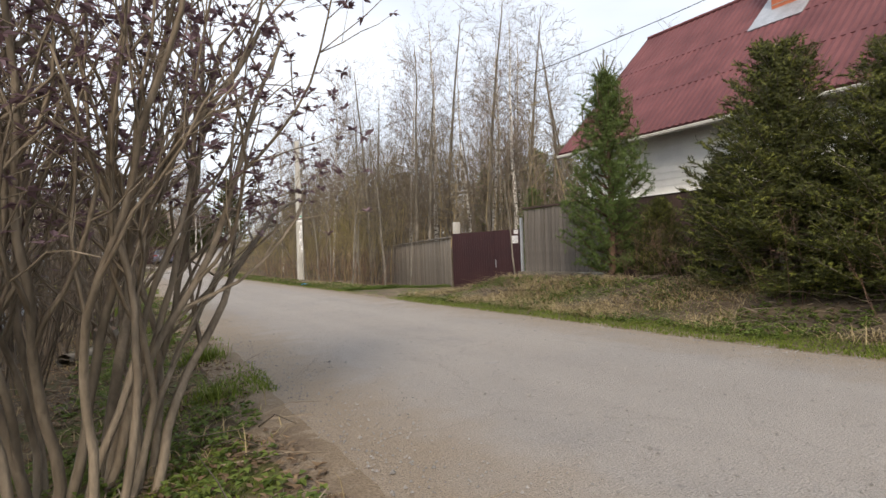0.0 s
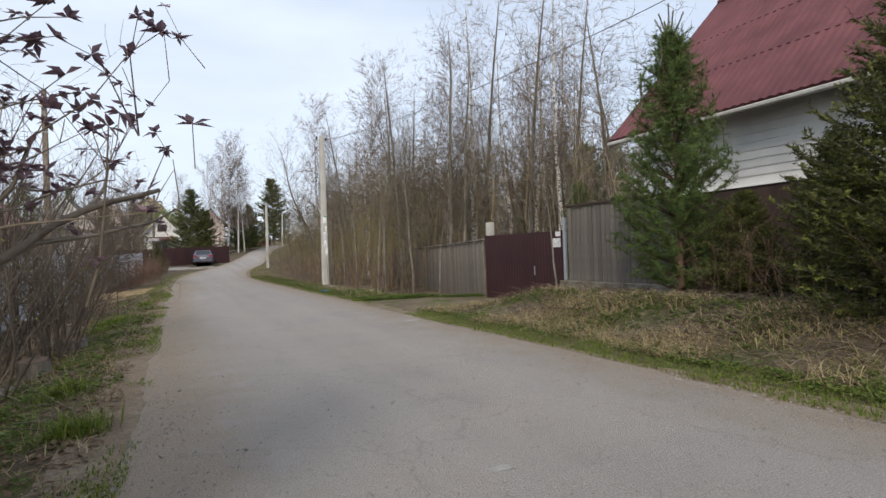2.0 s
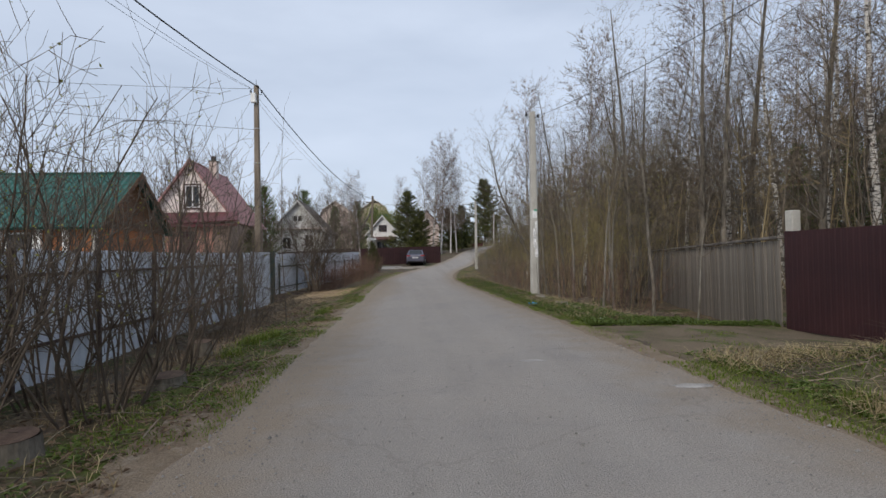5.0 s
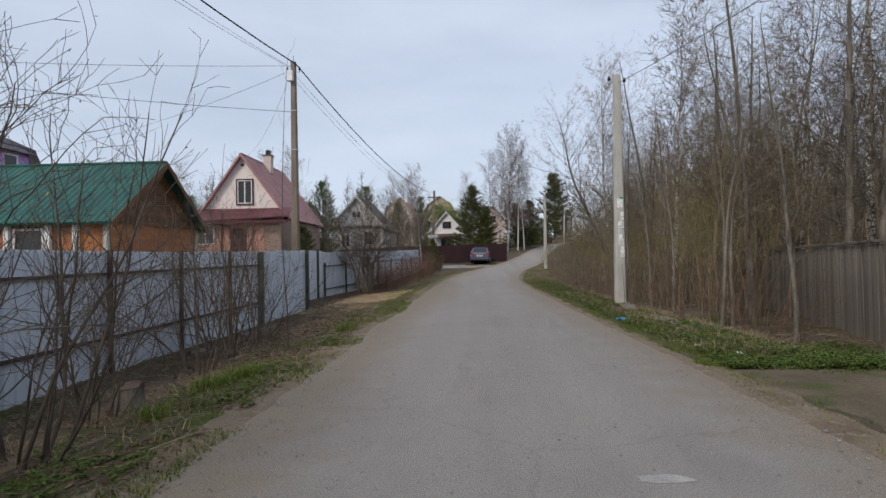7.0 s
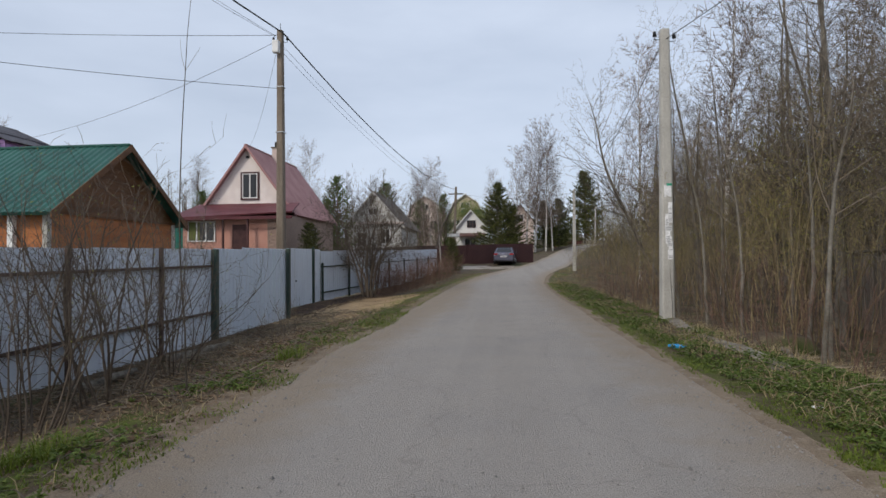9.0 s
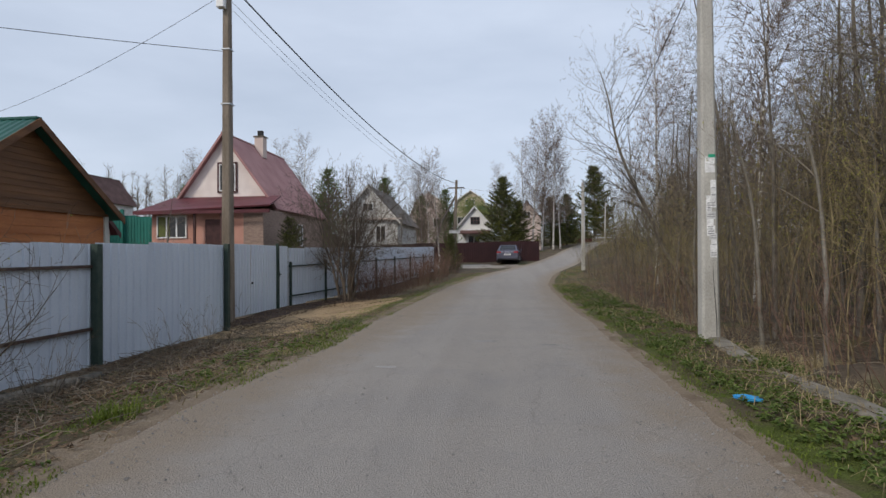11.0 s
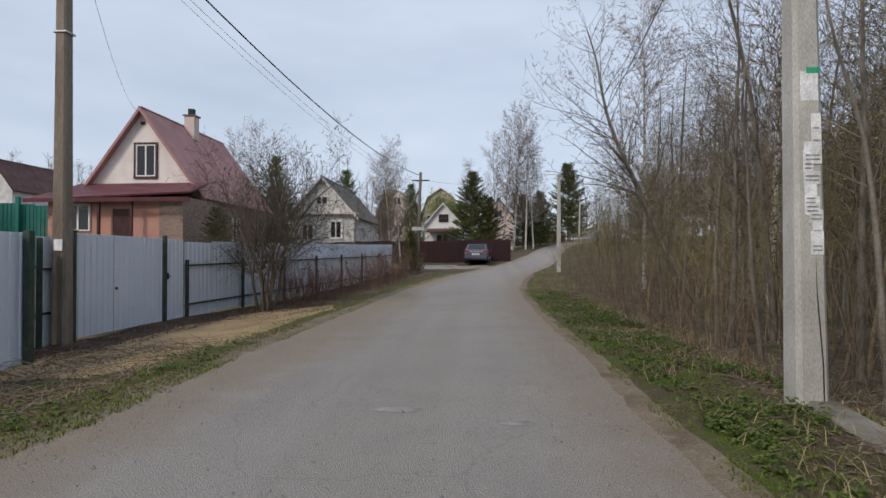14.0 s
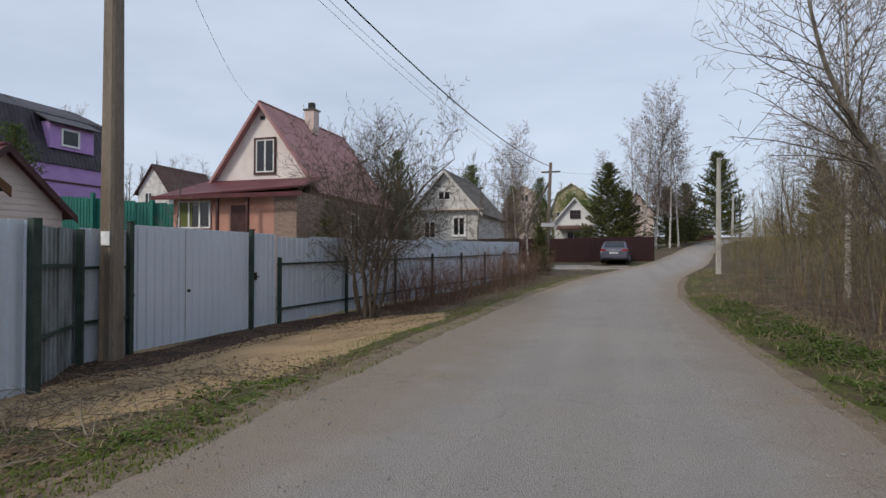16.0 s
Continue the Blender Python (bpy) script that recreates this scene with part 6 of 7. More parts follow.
def pine(name, label, seed, h, r, group="", candles=True, full=1.0):
    rng = random.Random(seed)
    t = thing(name, label, "conifer", group)
    V, F, VC, FC, limbs = [], [], [], [], []
    limbs.append(([Vector((0, 0, -0.1)), Vector((0.03, 0, h * 0.5)), Vector((0, 0.02, h))], [0.02 * h, 0.011 * h, 0.012]))
    z = 0.05 * h
    while z < h * 0.99:
        f = z / h
        reach = r * min(1, 0.8 + 0.8 * f) * (1 - f) ** 0.55 + 0.1
        for k in range(9):
            az = 2 * math.pi * (k + rng.random()) / 9
            L = reach * rng.uniform(0.6, 1.2)
            d = Vector((math.cos(az), math.sin(az), 0.25 + 0.5 * f))
            p, pts = Vector((0, 0, z)), []
            n = max(3, int(L / 0.15))
            for i in range(n + 1):
                pts.append(p.copy())
                d = (d + Vector((rng.gauss(0, 0.07), rng.gauss(0, 0.07), 0.06))).normalized()
                p = p + d * (L / n)
            limbs.append((pts, [0.016 * (1 - 0.75 * i / n) for i in range(n + 1)]))
            for i in range(1, n + 1):
                if i / n < 0.3:
                    continue
                needles(rng, V, F, pts[i - 1], pts[i], round(24 * full), 0.08, 0.005 / full)
                for _ in range(4 if full > 0.6 else 2):
                    e = pts[i] + Vector((rng.gauss(0, 1), rng.gauss(0, 1), rng.gauss(0.5, 0.6))).normalized() * rng.uniform(0.1, 0.22)
                    needles(rng, V, F, pts[i], e, round(24 * full), 0.075, 0.005 / full)
                    if candles and i == n and rng.random() < 0.25 + f * 0.5:
                        needles(rng, VC, FC, e, e + Vector((0, 0, rng.uniform(0.06, 0.12))), 8, 0.02, 0.006)
        z += 0.095 * h ** 0.5
    if candles:
        top = Vector((0, 0.02, h))
        for k in range(6):
            az = k * 1.05
            o = Vector((math.cos(az) * 0.1, math.sin(az) * 0.1, 0)) if k else Vector((0, 0, 0))
            e = top + o * 2.2 + Vector((0, 0, 0.62 if not k else 0.42))
            limbs.append(([top + o * 0.2, e], [0.014, 0.01]))
            needles(rng, VC, FC, top + o * 0.2, e, 200, 0.034, 0.007)
        for k in range(9):
            az = k * 0.8 + 0.4
            b = Vector((math.cos(az) * r * 0.45, math.sin(az) * r * 0.45, h * (0.88 - 0.03 * (k % 4))))
            needles(rng, VC, FC, b, b + Vector((0, 0, 0.34)), 120, 0.034, 0.007)
            limbs.append(([Vector((0, 0, h * 0.8)), b, b + Vector((0, 0, 0.3))], [0.014, 0.012, 0.008]))
    tube_part("trunk", limbs[:1], M_TWIG_RED, t)
    tagged(tube_part("branchwork", limbs[1:], M_TWIG_RED, t), kind="stuff")
    tagged(part_me("needles", mesh_of("needles", V, F), M_PINE, t), kind="stuff")
    if candles:
        tagged(part_me("candle_cover", mesh_of("candle_cover", VC, FC), M_CANDLE, t, "pale upright young shoots"), kind="stuff")
    return t


pn = pine("pine", "young green pine with pale upright candles", 95, 4.2, 1.15)
plant(pn, 8.15, 9.4, 0, 1.0, -0.15)
pn2 = pine("pine", "bushy green pine behind the fence", 96, 5.5, 1.6, "background pines", False, 0.28)
for i, (x, y, s) in enumerate(((22, 21, 1.15), (25, 23, 1.35), (28, 22, 1.2), (19.5, 20.5, 0.85), (26, 35.8, 1.55), (24.3, 37.2, 1.35), (24.9, 31.8, 1.45), (22.6, 28.4, 1.3), (28.5, 33, 1.6), (13, 17.8, 0.62), (-18, 62, 1.25), (-13.5, 68, 1.1), (-21, 58, 1.1), (-21.2, 42, 1.2), (-3.0, 78, 1.3), (-9.6, 57.6, 1.3), (-9.2, 76, 1.5), (-6.0, 80, 1.2))):
    plant(pn2, x, y, 50 * i, s, label="" if i < 10 else "dark green pine among the houses")
# distant spruces
for x, y, s in ((3.2, 80, 2.15), (4.9, 81, 1.5), (8.9, 86, 1.5), (11.2, 90, 1.6), (17.4, 108, 2.9), (26, 96, 2.2)):
    plant(sp_far, x, y, 40 * x, s)
plant(sp_far, -0.2, 53.9, 10, 0.6, label="low dark evergreen bush at the fence end")
plant(sp_far, -7.5, 44.6, 70, 0.85, label="small evergreen beside the porch")
plant(sp_far, 30, 62, 70, 2.4, label="tall dark spruce behind the woods")

# distant bare trees
for i, (x, y, s) in enumerate(((6.4, 81.5, 1.0), (7.6, 83, 1.08), (8.8, 82, 0.95), (5.6, 84, 0.9), (9.8, 84, 0.85), (-2.1, 58.4, 0.52), (-1.4, 58.2, 0.58), (-2.7, 58.9, 0.5), (-8, 95, 0.8), (2.5, 98, 0.8), (-18, 75, 0.85), (-30, 88, 0.9), (-34, 80, 0.8), (-24, 82, 0.9), (-52, 70, 1.0))):
    plant(birch_back, x, y, 31 * i, s, label="bare pale birch beyond the fences")
for i, (x, y, s) in enumerate(((-14, 92, 0.9), (-22, 98, 1.0), (-6, 105, 0.9), (-36, 96, 1.1), (-44, 92, 1.0), (-28, 70, 0.75), (-17, 55, 0.62), (-6, 73, 0.7), (14, 112, 1.1), (22, 118, 1.1), (-60, 62, 1.0), (-20, 40, 0.6), (-12, 41, 0.45), (-3.2, 52.5, 0.5))):
    plant(alder_back, x, y, 53 * i, s, label="bare tree among the village gardens")


# ---- far woods, undergrowth, grass and litter ----
def far_woods():
    rng = random.Random(101)
    paths = []
    for k in range(430):
        side = rng.random()
        if side < 0.62:
            x, y = rng.uniform(24, 95), rng.uniform(-30, 130)
            if y > 62 and x < 12 + (y - 60) * 0.75:
                continue
        elif side < 0.78:
            x, y = rng.uniform(-110, 60), rng.uniform(130, 175)
        else:
            x, y = rng.uniform(-95, -12), rng.uniform(86, 112)
        h = rng.uniform(7, 13)
        b = Vector((x, y, gz(x, y) - 0.1))
        t = b + Vector((rng.gauss(0, 0.4), rng.gauss(0, 0.4), h))
        paths.append(([b, b.lerp(t, 0.5), t], [0.1, 0.07, 0.015]))
        for j in range(26):
            f = rng.uniform(0.15, 0.95)
            p = b.lerp(t, f)
            az = rng.uniform(0, 6.28)
            L = (1 - f * 0.7) * rng.uniform(1.2, 2.6)
            q = p + Vector((math.cos(az) * L * 0.6, math.sin(az) * L * 0.6, L * 0.8))
            paths.append(([p, q], [0.028, 0.008]))
            for _ in range(3):
                s = p.lerp(q, rng.random())
                e = s + Vector((rng.gauss(0, 0.4), rng.gauss(0, 0.4), rng.uniform(0.2, 0.8)))
                paths.append(([s, e], [0.02, 0.012]))
    ob = tube_part("far_woods", paths, M_TWIG, smooth=False)
    tagged(ob, "distant bare grey-brown woodland", "woods", kind="stuff")


far_woods()


def undergrowth():
    """Crowded thin young stems that close the woods below the crowns."""
    rng = random.Random(103)
    paths, olive = [], []
    for k in range(3000):
        y = rng.uniform(14, 66)
        e = centre(y) + lerp_table(HALF, y)
        x = e + 6.5 + 24 * rng.random() ** 1.1
        if y < 28.6 and x < 9.5 + 0.235 * (y - 17) or (y < 26 and x < 19 and rng.random() < 0.4):
            continue
        tall = rng.random() < 0.2
        h = rng.uniform(6.5, 10.5) if tall else rng.uniform(2.0, 6.5)
        b = Vector((x, y, gz(x, y) - 0.05))
        s = 0.06 if tall else 0.16
        t = b + Vector((rng.gauss(0, s) * h, rng.gauss(0, s) * h, h))
        m = b.lerp(t, 0.5) + Vector((rng.gauss(0, 0.4), rng.gauss(0, 0.4), 0))
        dst = olive if rng.random() < 0.3 else paths
        r = rng.uniform(0.009, 0.024)
        dst.append(([b, m, t], [r, r * 0.75, 0.003]))
        for j in range(22 if tall else 7):
            f = rng.uniform(0.35 if tall else 0.1, 0.98)
            p = b.lerp(m, f * 2) if f < 0.5 else m.lerp(t, f * 2 - 1)
            L = (1.25 - f) * rng.uniform(1.2, 3.2) if tall else rng.uniform(0.4, 1.3)
            az = rng.uniform(0, 6.28)
            q = p + Vector((math.cos(az) * L * 0.6, math.sin(az) * L * 0.6, L * rng.uniform(-0.1, 0.8)))
            dst.append(([p, q], [0.0075, 0.0035]))
            if tall:
                for _ in range(3):
                    a = p.lerp(q, rng.uniform(0.3, 1.0))
                    dst.append(([a, a + Vector((rng.gauss(0, 0.3), rng.gauss(0, 0.3), rng.uniform(-0.15, 0.45)))], [0.005, 0.003]))
    tagged(tube_part("undergrowth", paths, M_TWIG, smooth=False), "crowded thin bare young stems inside the woods", "undergrowth", kind="stuff")
    tagged(tube_part("undergrowth", olive, M_TWIG_OLIVE, smooth=False), "crowded thin olive-brown young stems inside the woods", "undergrowth", kind="stuff")


undergrowth()


def leafy_far():
    rng = random.Random(102)
    V, F = [], []
    for cx, cy, cz, r in ((-1.5, 104, 8.5, 3.0), (1.6, 108, 8.0, 2.6), (-20, 66, 4.5, 2.2), (12, 96, 4, 2.0)):
        for _ in range(2600):
            d = Vector((rng.gauss(0, 1), rng.gauss(0, 1), rng.gauss(0, 0.9)))
            p = Vector((cx, cy, cz)) + d.normalized() * r * rng.random() ** 0.4 * (0.8 + 0.3 * noise.noise(d * 1.3))
            u = Vector((rng.gauss(0, 1), rng.gauss(0, 1), rng.gauss(0, 1))).normalized() * 0.11
            w = u.orthogonal().normalized() * 0.07
            i = len(V)
            V += [p - u, p + w, p + u, p - w]
            F.append((i, i + 1, i + 2, i + 3))
    tagged(part_me("far_green_crowns", mesh_of("far_green_crowns", V, F), M_FARLEAF), "fresh yellow-green crowns behind the houses", "trees", kind="stuff")


leafy_far()


def blades(name, material, label, spots, hmin, hmax, width, droop, seed, category="grass"):
    """Thin bent blades at (x, y) spots."""
    rng = random.Random(seed)
    V, F = [], []
    for x, y in spots:
        h = rng.uniform(hmin, hmax)
        az = rng.uniform(0, 6.283)
        c, s = math.cos(az), math.sin(az)
        w = width * rng.uniform(0.6, 1.3)
        b = droop * rng.uniform(0.3, 1.2)
        z = gz(x, y)
        i = len(V)
        lo = h * (1 - 0.45 * min(1, b))
        V += [(x - s * w, y + c * w, z - 0.01), (x + s * w, y - c * w, z - 0.01), (x + c * h * b * 0.35 + s * w * 0.7, y + s * h * b * 0.35 - c * w * 0.7, z + lo * 0.7),
              (x + c * h * b * 0.35 - s * w * 0.7, y + s * h * b * 0.35 + c * w * 0.7, z + lo * 0.7), (x + c * h * b, y + s * h * b, z + lo * (1.0 - 0.35 * max(0, b - 0.5)))]
        F += [(i, i + 1, i + 2, i + 3), (i + 3, i + 2, i + 4)]
    return tagged(part_me(name, mesh_of(name, V, F), material), label, category, kind="stuff")


def scatter(rng, n, y0, y1, x_lo, x_hi, patch=0.0, sc=1.2, seed=0.0, fade=0.0):
    """Random spots between two edge lines; patch keeps only where noise is high, fade thins towards y1."""
    out = []
    for _ in range(n):
        f = rng.random()
        y = y0 + (y1 - y0) * (f ** (1 + fade))
        a, b = x_lo(y), x_hi(y)
        x = a + (b - a) * rng.random()
        if noise.noise((x * sc, y * sc, seed)) + rng.uniform(-0.25, 0.25) < patch:
            continue
        out.append((x, y))
    return out


rng = random.Random(110)
le = lambda y: centre(y) - lerp_table(HALF, y) + ragged(y, 1)
re = lambda y: centre(y) + lerp_table(HALF, y) + ragged(y, 2)
g = scatter(rng, 75000, 1.2, 30, lambda y: le(y) - 1.25, lambda y: le(y) + 0.08, 0.16, 1.1, 1, 0.5)
g += scatter(rng, 15000, 26, 38, lambda y: le(y) - 2.1, lambda y: le(y) - 0.2, 0.08, 0.8, 7)
g += scatter(rng, 9000, 22, 52, lambda y: le(y) - 0.75, lambda y: le(y) + 0.05, -0.1, 1.4, 1, 0.3)
g += scatter(rng, 26000, -1, 13.5, re, lambda y: re(y) + 0.8, -0.35, 1.4, 2)
g += scatter(rng, 12000, 4, 14, lambda y: re(y) + 0.7, lambda y: re(y) + 2.6, 0.05, 1.0, 2)
g += scatter(rng, 36000, 17.2, 42, lambda y: re(y) + 0.1, lambda y: re(y) + 1.3, -0.1, 1.2, 3, 0.5)
g += scatter(rng, 9000, 16.8, 21, lambda y: re(y) + 0.6, lambda y: re(y) + 3.9, -0.2, 1.3, 3)
g += scatter(rng, 5000, 12.8, 17.5, lambda y: re(y) + 0.05, lambda y: re(y) + 2.5, 0.1, 1.3, 3)
blades("grass", M_GRASS, "short fresh green spring grass on the verges", g, 0.02, 0.06, 0.0055, 1.0, 1)
def herbs(spots, seed):
    """Low rosettes of rounded young leaves."""
    rng = random.Random(seed)
    V, F = [], []
    for x, y in spots:
        z = gz(x, y)
        hh = rng.uniform(0.02, 0.11)
        for k in range(rng.randint(4, 7)):
            az = rng.uniform(0, 6.283)
            c, s = math.cos(az), math.sin(az)
            L, W = rng.uniform(0.03, 0.06), rng.uniform(0.012, 0.022)
            zz = z + hh * rng.uniform(0.3, 1.0)
            i = len(V)
            V += [(x, y, zz), (x + c * L * 0.5 - s * W, y + s * L * 0.5 + c * W, zz + 0.014), (x + c * L, y + s * L, zz + rng.uniform(-0.01, 0.012)), (x + c * L * 0.5 + s * W, y + s * L * 0.5 - c * W, zz + 0.014)]
            F.append((i, i + 1, i + 2, i + 3))
    tagged(part_me("ground_herbs", mesh_of("ground_herbs", V, F), M_HERB), "low leafy green ground plants on the verges", "herbs", kind="stuff")


hs = scatter(rng, 9000, 17.0, 40, lambda y: re(y) + 0.35, lambda y: re(y) + 2.0, 0.02, 0.9, 14, 0.5)
hs += scatter(rng, 3500, 16.9, 21, lambda y: re(y) + 1.2, lambda y: re(y) + 4.0, -0.15, 0.9, 14)
hs += scatter(rng, 3500, 4, 14, lambda y: re(y) + 0.4, lambda y: re(y) + 2.4, 0.05, 0.9, 15)
hs += scatter(rng, 3500, 2, 30, lambda y: le(y) - 1.6, lambda y: le(y) - 0.15, 0.12, 0.9, 16, 0.4)
herbs(hs, 12)
tuft = []
for x, y, r, n in ((0.15, 7.6, 0.2, 260), (-0.55, 16.9, 0.3, 420), (-0.35, 17.3, 0.22, 260), (0.1, 21.0, 0.2, 150), (-0.2, 9.3, 0.2, 160), (0.0, 5.8, 0.16, 140), (-0.5, 15.6, 0.18, 140), (5.6, 11.4, 0.15, 120)):
    tuft += [(x + rng.gauss(0, r * 0.5), y + rng.gauss(0, r * 0.5)) for _ in range(n)]
blades("grass_tufts", M_GRASS, "taller bright green grass tufts", tuft, 0.12, 0.26, 0.005, 0.9, 2)
d = scatter(rng, 12000, 5.5, 13.8, lambda y: re(y) + 0.5, lambda y: re(y) + 2.6, 0.0, 0.7, 4)
d += scatter(rng, 2500, 0, 5.5, lambda y: re(y) + 0.6, lambda y: re(y) + 2.0, 0.1, 0.7, 4)
blades("dry_bank_grass", M_DRY, "long matted straw-coloured grass on the bank", d, 0.12, 0.34, 0.005, 2.2, 3)
d = scatter(rng, 12000, 18, 60, lambda y: re(y) + 0.35, lambda y: re(y) + 3.2, -0.1, 0.9, 5, 0.3)
d += scatter(rng, 2600, 21, 26, lambda y: 6.5, lambda y: 8.4, -0.2, 0.9, 5)
blades("dry_stalks", M_DRY, "dry pale stalks and grass under the thicket", d, 0.06, 0.30, 0.004, 1.6, 4)
d = scatter(rng, 7000, 1.5, 30, lambda y: -2.6, lambda y: le(y) - 0.1, 0.0, 0.9, 6, 0.3)
d += scatter(rng, 900, 27, 38, lambda y: -3.0, lambda y: le(y), 0.05, 0.9, 6)
blades("dry_verge_grass", M_DRY, "flattened dry grass in the verge", d, 0.06, 0.22, 0.004, 1.4, 5)


def litter(name, material, label, spots, size, seed):
    rng = random.Random(seed)
    V, F = [], []
    for x, y in spots:
        z = gz(x, y) + rng.uniform(0.006, 0.03)
        az = rng.uniform(0, 6.283)
        c, s = math.cos(az), math.sin(az)
        L, W = size * rng.uniform(0.5, 1.2), size * rng.uniform(0.25, 0.6)
        k = rng.uniform(-0.015, 0.02)
        i = len(V)
        V += [(x - c * L, y - s * L, z), (x - s * W, y + c * W, z + k), (x + c * L, y + s * L, z + rng.uniform(0, 0.02)), (x + s * W, y - c * W, z + k)]
        F.append((i, i + 1, i + 2, i + 3))
    tagged(part_me(name, mesh_of(name, V, F), material), label, "leaf litter", kind="stuff")


d = scatter(rng, 24000, 1.2, 31, lambda y: -2.8, lambda y: le(y) - 0.15, -0.25, 1.1, 8, 0.4)
d += scatter(rng, 5000, 34, 52, lambda y: -3.4 + (y - 34) * 0.1, lambda y: le(y) - 0.7, -0.3, 1.1, 8)
d += scatter(rng, 16000, 18, 44, lambda y: re(y) + 0.6, lambda y: re(y) + 6, -0.3, 1.1, 9, 0.3)
d += scatter(rng, 6000, 0, 14, lambda y: re(y) + 0.7, lambda y: re(y) + 4, -0.2, 1.1, 9)
d += scatter(rng, 12000, 19, 27, lambda y: -2.8, lambda y: le(y) - 0.9, -0.5, 1.1, 8)
d += scatter(rng, 7000, 28.6, 46, lambda y: -3.7 + 0.14 * max(0, y - 35), lambda y: -2.5 + 0.8 * step(34.5, 36.5, y) + 0.12 * max(0, y - 36.5), -0.5, 1.1, 8)
litter("dead_leaves", M_LITTER, "dead brown leaves strewn under shrubs", d, 0.035, 6)


def dead_twigs():
    rng = random.Random(120)
    paths = []
    zones_ = ((900, 2, 30, lambda y: -2.7, lambda y: le(y) - 0.2), (1500, 18, 44, lambda y: re(y) + 0.7, lambda y: re(y) + 4.5), (1300, 0, 13, lambda y: re(y) + 0.8, lambda y: re(y) + 3.5), (900, 19, 30, lambda y: -2.8, lambda y: le(y) - 0.8))
    for n, y0, y1, lo, hi in zones_:
        for x, y in scatter(rng, n, y0, y1, lo, hi, -0.3, 1.0, 4):
            az, L = rng.uniform(0, 6.283), rng.uniform(0.15, 0.7)
            a = Vector((x, y, gz(x, y) + 0.02))
            b = a + Vector((math.cos(az) * L, math.sin(az) * L, rng.uniform(0.0, 0.3) * L))
            m = a.lerp(b, 0.5) + Vector((rng.gauss(0, 0.03), rng.gauss(0, 0.03), rng.uniform(0.0, 0.05)))
            paths.append(([a, m, b], [rng.uniform(0.003, 0.008), 0.004, 0.002]))
    tagged(tube_part("dead_twigs", paths, M_TWIG, smooth=False), "fallen grey-brown twigs on the ground", "twigs", kind="stuff")


dead_twigs()


def gravel():
    rng = random.Random(130)
    V, F = [], []
    for k in range(9000):
        y = 1.0 + 40 * rng.random() ** 1.5
        a, b = le(y), re(y)
        f = rng.random()
        if rng.random() < 0.55:
            f = abs(rng.gauss(0, 0.08)) if rng.random() < 0.5 else 1 - abs(rng.gauss(0, 0.08))
        x = a + (b - a) * f
        s = rng.uniform(0.004, 0.011) * (1.7 if rng.random() < 0.05 else 1)
        z = gz(x, y) + 0.018
        i = len(V)
        r = rng.uniform(0, 6.28)
        for j in range(4):
            t = r + j * 1.571
            V.append((x + math.cos(t) * s * rng.uniform(0.8, 1.3), y + math.sin(t) * s * rng.uniform(0.8, 1.3), z - 0.002))
        V.append((x, y, z + s * 0.9))
        F += [(i, i + 1, i + 4), (i + 1, i + 2, i + 4), (i + 2, i + 3, i + 4), (i + 3, i, i + 4)]
    tagged(part_me("gravel", mesh_of("gravel", V, F), M_STONE), "loose pale gravel scattered over the asphalt", "gravel", kind="stuff")


gravel()


# ---- small things ----
def stump(x, y, r, h, seed):
    rng = random.Random(seed)
    t = thing("tree_stump", "cut dark wooden stump at the verge", "stump", "stumps", at=(x, y, gz(x, y)))
    bm, rings = bmesh.new(), []
    n = 16
    ph = rng.uniform(0, 6)
    for z, k in ((-0.08, 1.25), (0.05, 1.08), (h * 0.6, 1.0), (h, 0.97)):
        rings.append([bm.verts.new((math.cos(6.283 * i / n) * r * k * (1 + 0.08 * math.sin(3 * 6.283 * i / n + ph)), math.sin(6.283 * i / n) * r * k * (1 + 0.08 * math.sin(2 * 6.283 * i / n + ph)), z + (0.02 * math.sin(6.283 * i / n) if z == h else 0))) for i in range(n)])
    for a, b in zip(rings, rings[1:]):
        for i in range(n):
            bm.faces.new((a[i], a[(i + 1) % n], b[(i + 1) % n], b[i]))
    part("bark", bm, M_BARK, t)
    bm = bmesh.new()
    bm.faces.new([bm.verts.new((math.cos(6.283 * i / n) * r * 0.93, math.sin(6.283 * i / n) * r * 0.93, h + 0.004 + 0.02 * math.sin(6.283 * i / n))) for i in range(n)])
    part("cut_face", bm, M_STUMP, t, "brown sawn top")


stump(-0.78, 11.35, 0.17, 0.22, 1)
stump(-0.66, 13.75, 0.18, 0.16, 2)
stump(-1.15, 16.3, 0.14, 0.26, 3)


def log(x, y, rz, L, r):
    t = thing("log", "rotting grey-brown log lying in the verge", "log", "logs", at=(x, y, gz(x, y) + r * 0.6), rz=rz)
    pts = [Vector((-L / 2 + L * i / 5, 0.02 * math.sin(i * 1.7), 0.015 * math.cos(i * 2.1))) for i in range(6)]
    tube_part("stem", [(pts, [r, r * 1.05, r, r * 0.95, r * 0.95, r * 0.85])], M_BARK, t)


log(-1.0, 10.1, 60, 0.9, 0.09)
log(-2.2, 22.9, 84, 1.8, 0.08)
log(-2.3, 20.6, 92, 1.5, 0.07)
log(7.2, 22.4, 70, 1.6, 0.05)

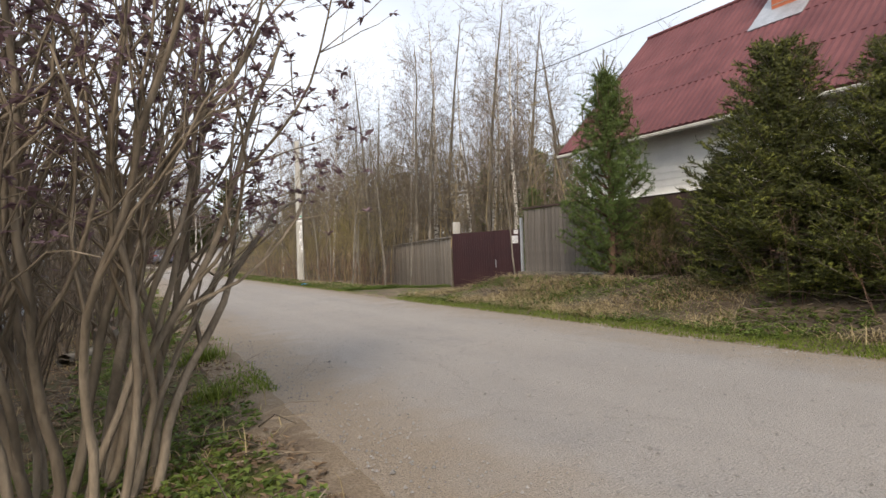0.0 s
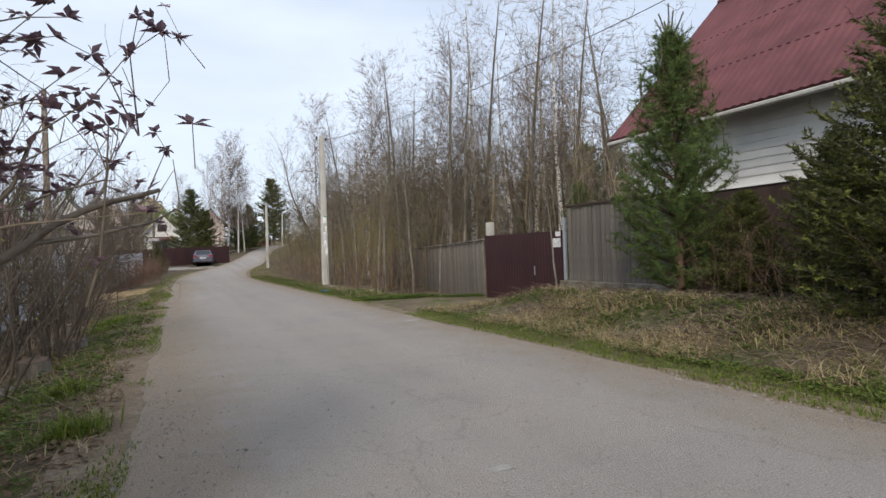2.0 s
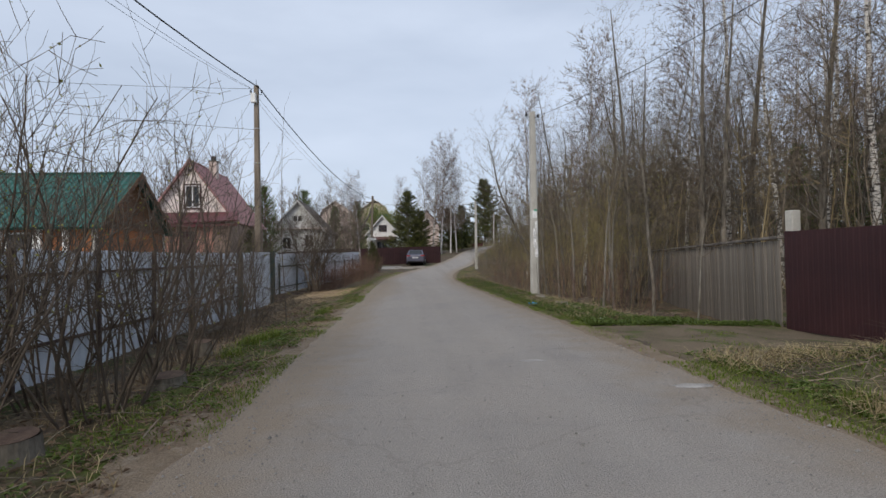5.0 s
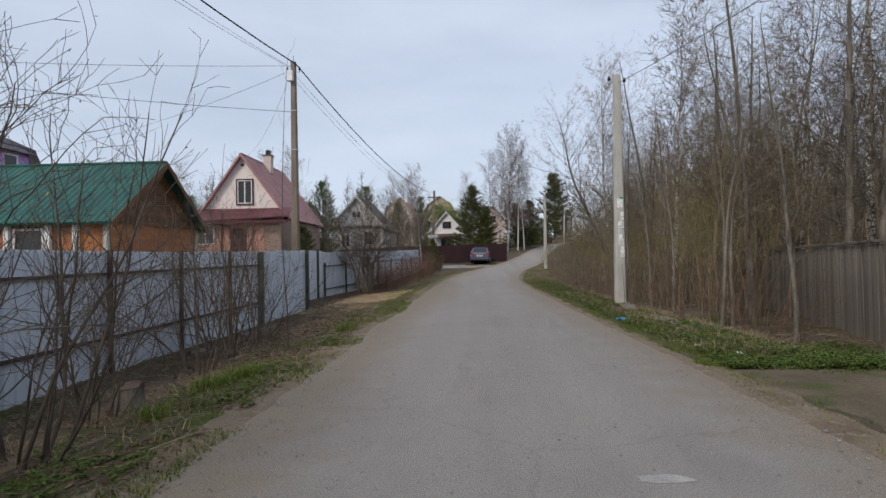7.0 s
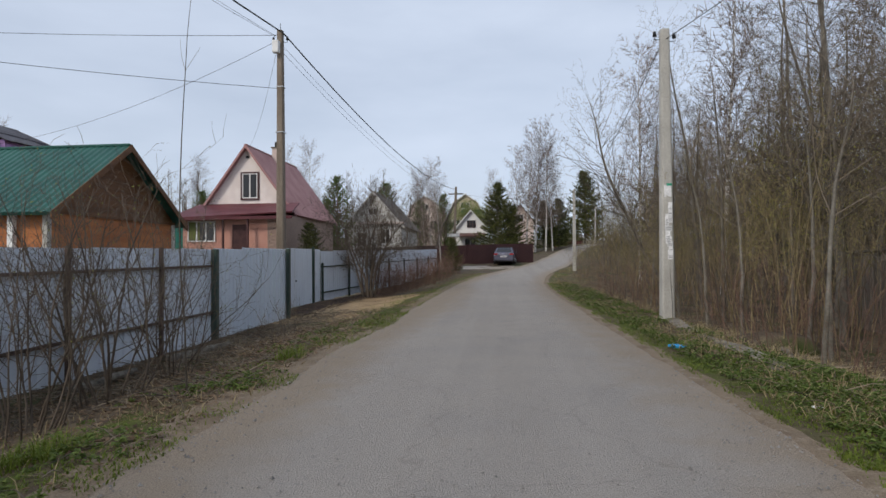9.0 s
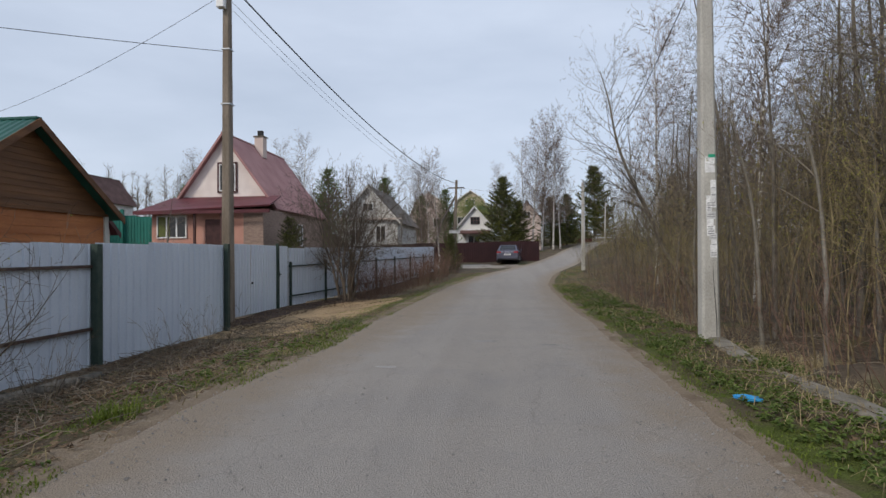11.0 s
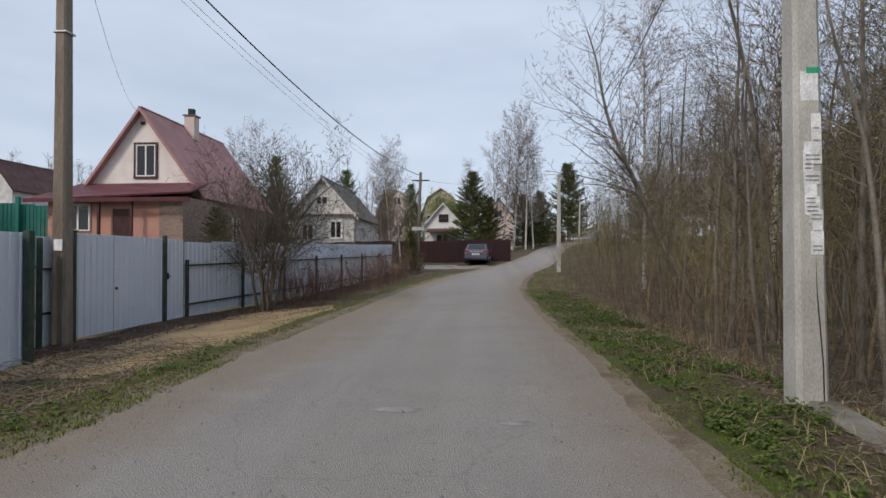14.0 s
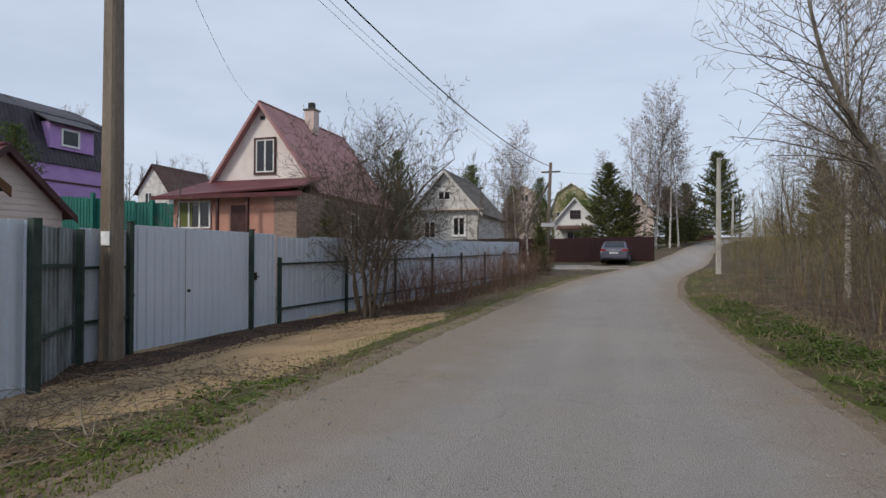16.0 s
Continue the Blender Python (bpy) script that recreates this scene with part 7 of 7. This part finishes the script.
bag = thing("plastic_bag", "crumpled bright blue plastic bag in the grass", "bag", at=(5.43, 21.87, gz(5.43, 21.87) + 0.02), rz=-30)
bm = bmesh.new()
bmesh.ops.create_icosphere(bm, subdivisions=3, radius=1.0)
for v in bm.verts:
    k = 1 + 0.35 * noise.noise(v.co * 2.6) + 0.18 * noise.noise(v.co * 7)
    v.co = Vector((v.co.x * 0.11 * k, v.co.y * 0.04 * k, v.co.z * 0.03 * k + 0.02))
part("film", bm, M_BLUE, bag)
for i, (x, y) in enumerate(((5.55, 18.6), (5.75, 19.3), (5.9, 17.9))):
    pp = thing("paper_scrap", "small white scrap of litter in the grass", "litter", "paper scraps", at=(x, y, gz(x, y) + 0.03), rz=50 * i)
    bm = bmesh.new()
    vs = [[bm.verts.new((0.03 * a, 0.025 * b, 0.012 * math.sin(a * 2 + b * 3 + i))) for b in range(3)] for a in range(4)]
    for a in range(3):
        for b in range(2):
            bm.faces.new((vs[a][b], vs[a + 1][b], vs[a + 1][b + 1], vs[a][b + 1]))
    part("sheet", bm, M_PAPER, pp)

# pale worn patches on the asphalt
for i, (x, y, r) in enumerate(((4.66, 12.27, 0.2), (3.5, 13.83, 0.16), (3.02, 25.36, 0.2), (3.95, 25.04, 0.15), (2.39, 5.5, 0.08), (1.94, 23.24, 0.14))):
    bm = bmesh.new()
    n = 14
    bm.faces.new([bm.verts.new((x + math.cos(6.283 * k / n) * r * (1 + 0.5 * noise.noise((i * 3.1, k * 0.9, 0))), y + 0.45 * math.sin(6.283 * k / n) * r * (1 + 0.5 * noise.noise((i * 2.1, k * 0.9, 4))), gz(x, y) + 0.0145)) for k in range(n)])
    tagged(part("road_patch", bm, M_STONE), "small pale scraped patch in the asphalt", "road mark", "road patches", kind="structure")
mound = thing("straw_heap", "low heap of earth covered with dry straw", "heap", at=(7.5, 23.6, gz(7.5, 23.6)))
bm = bmesh.new()
bmesh.ops.create_icosphere(bm, subdivisions=3, radius=1.0)
for v in bm.verts:
    v.co = Vector((v.co.x * 0.8, v.co.y * 0.6, max(-0.1, v.co.z * 0.3))) * (1 + 0.15 * noise.noise(v.co * 2))
part("earth", bm, M_GROUND, mound, "", True)
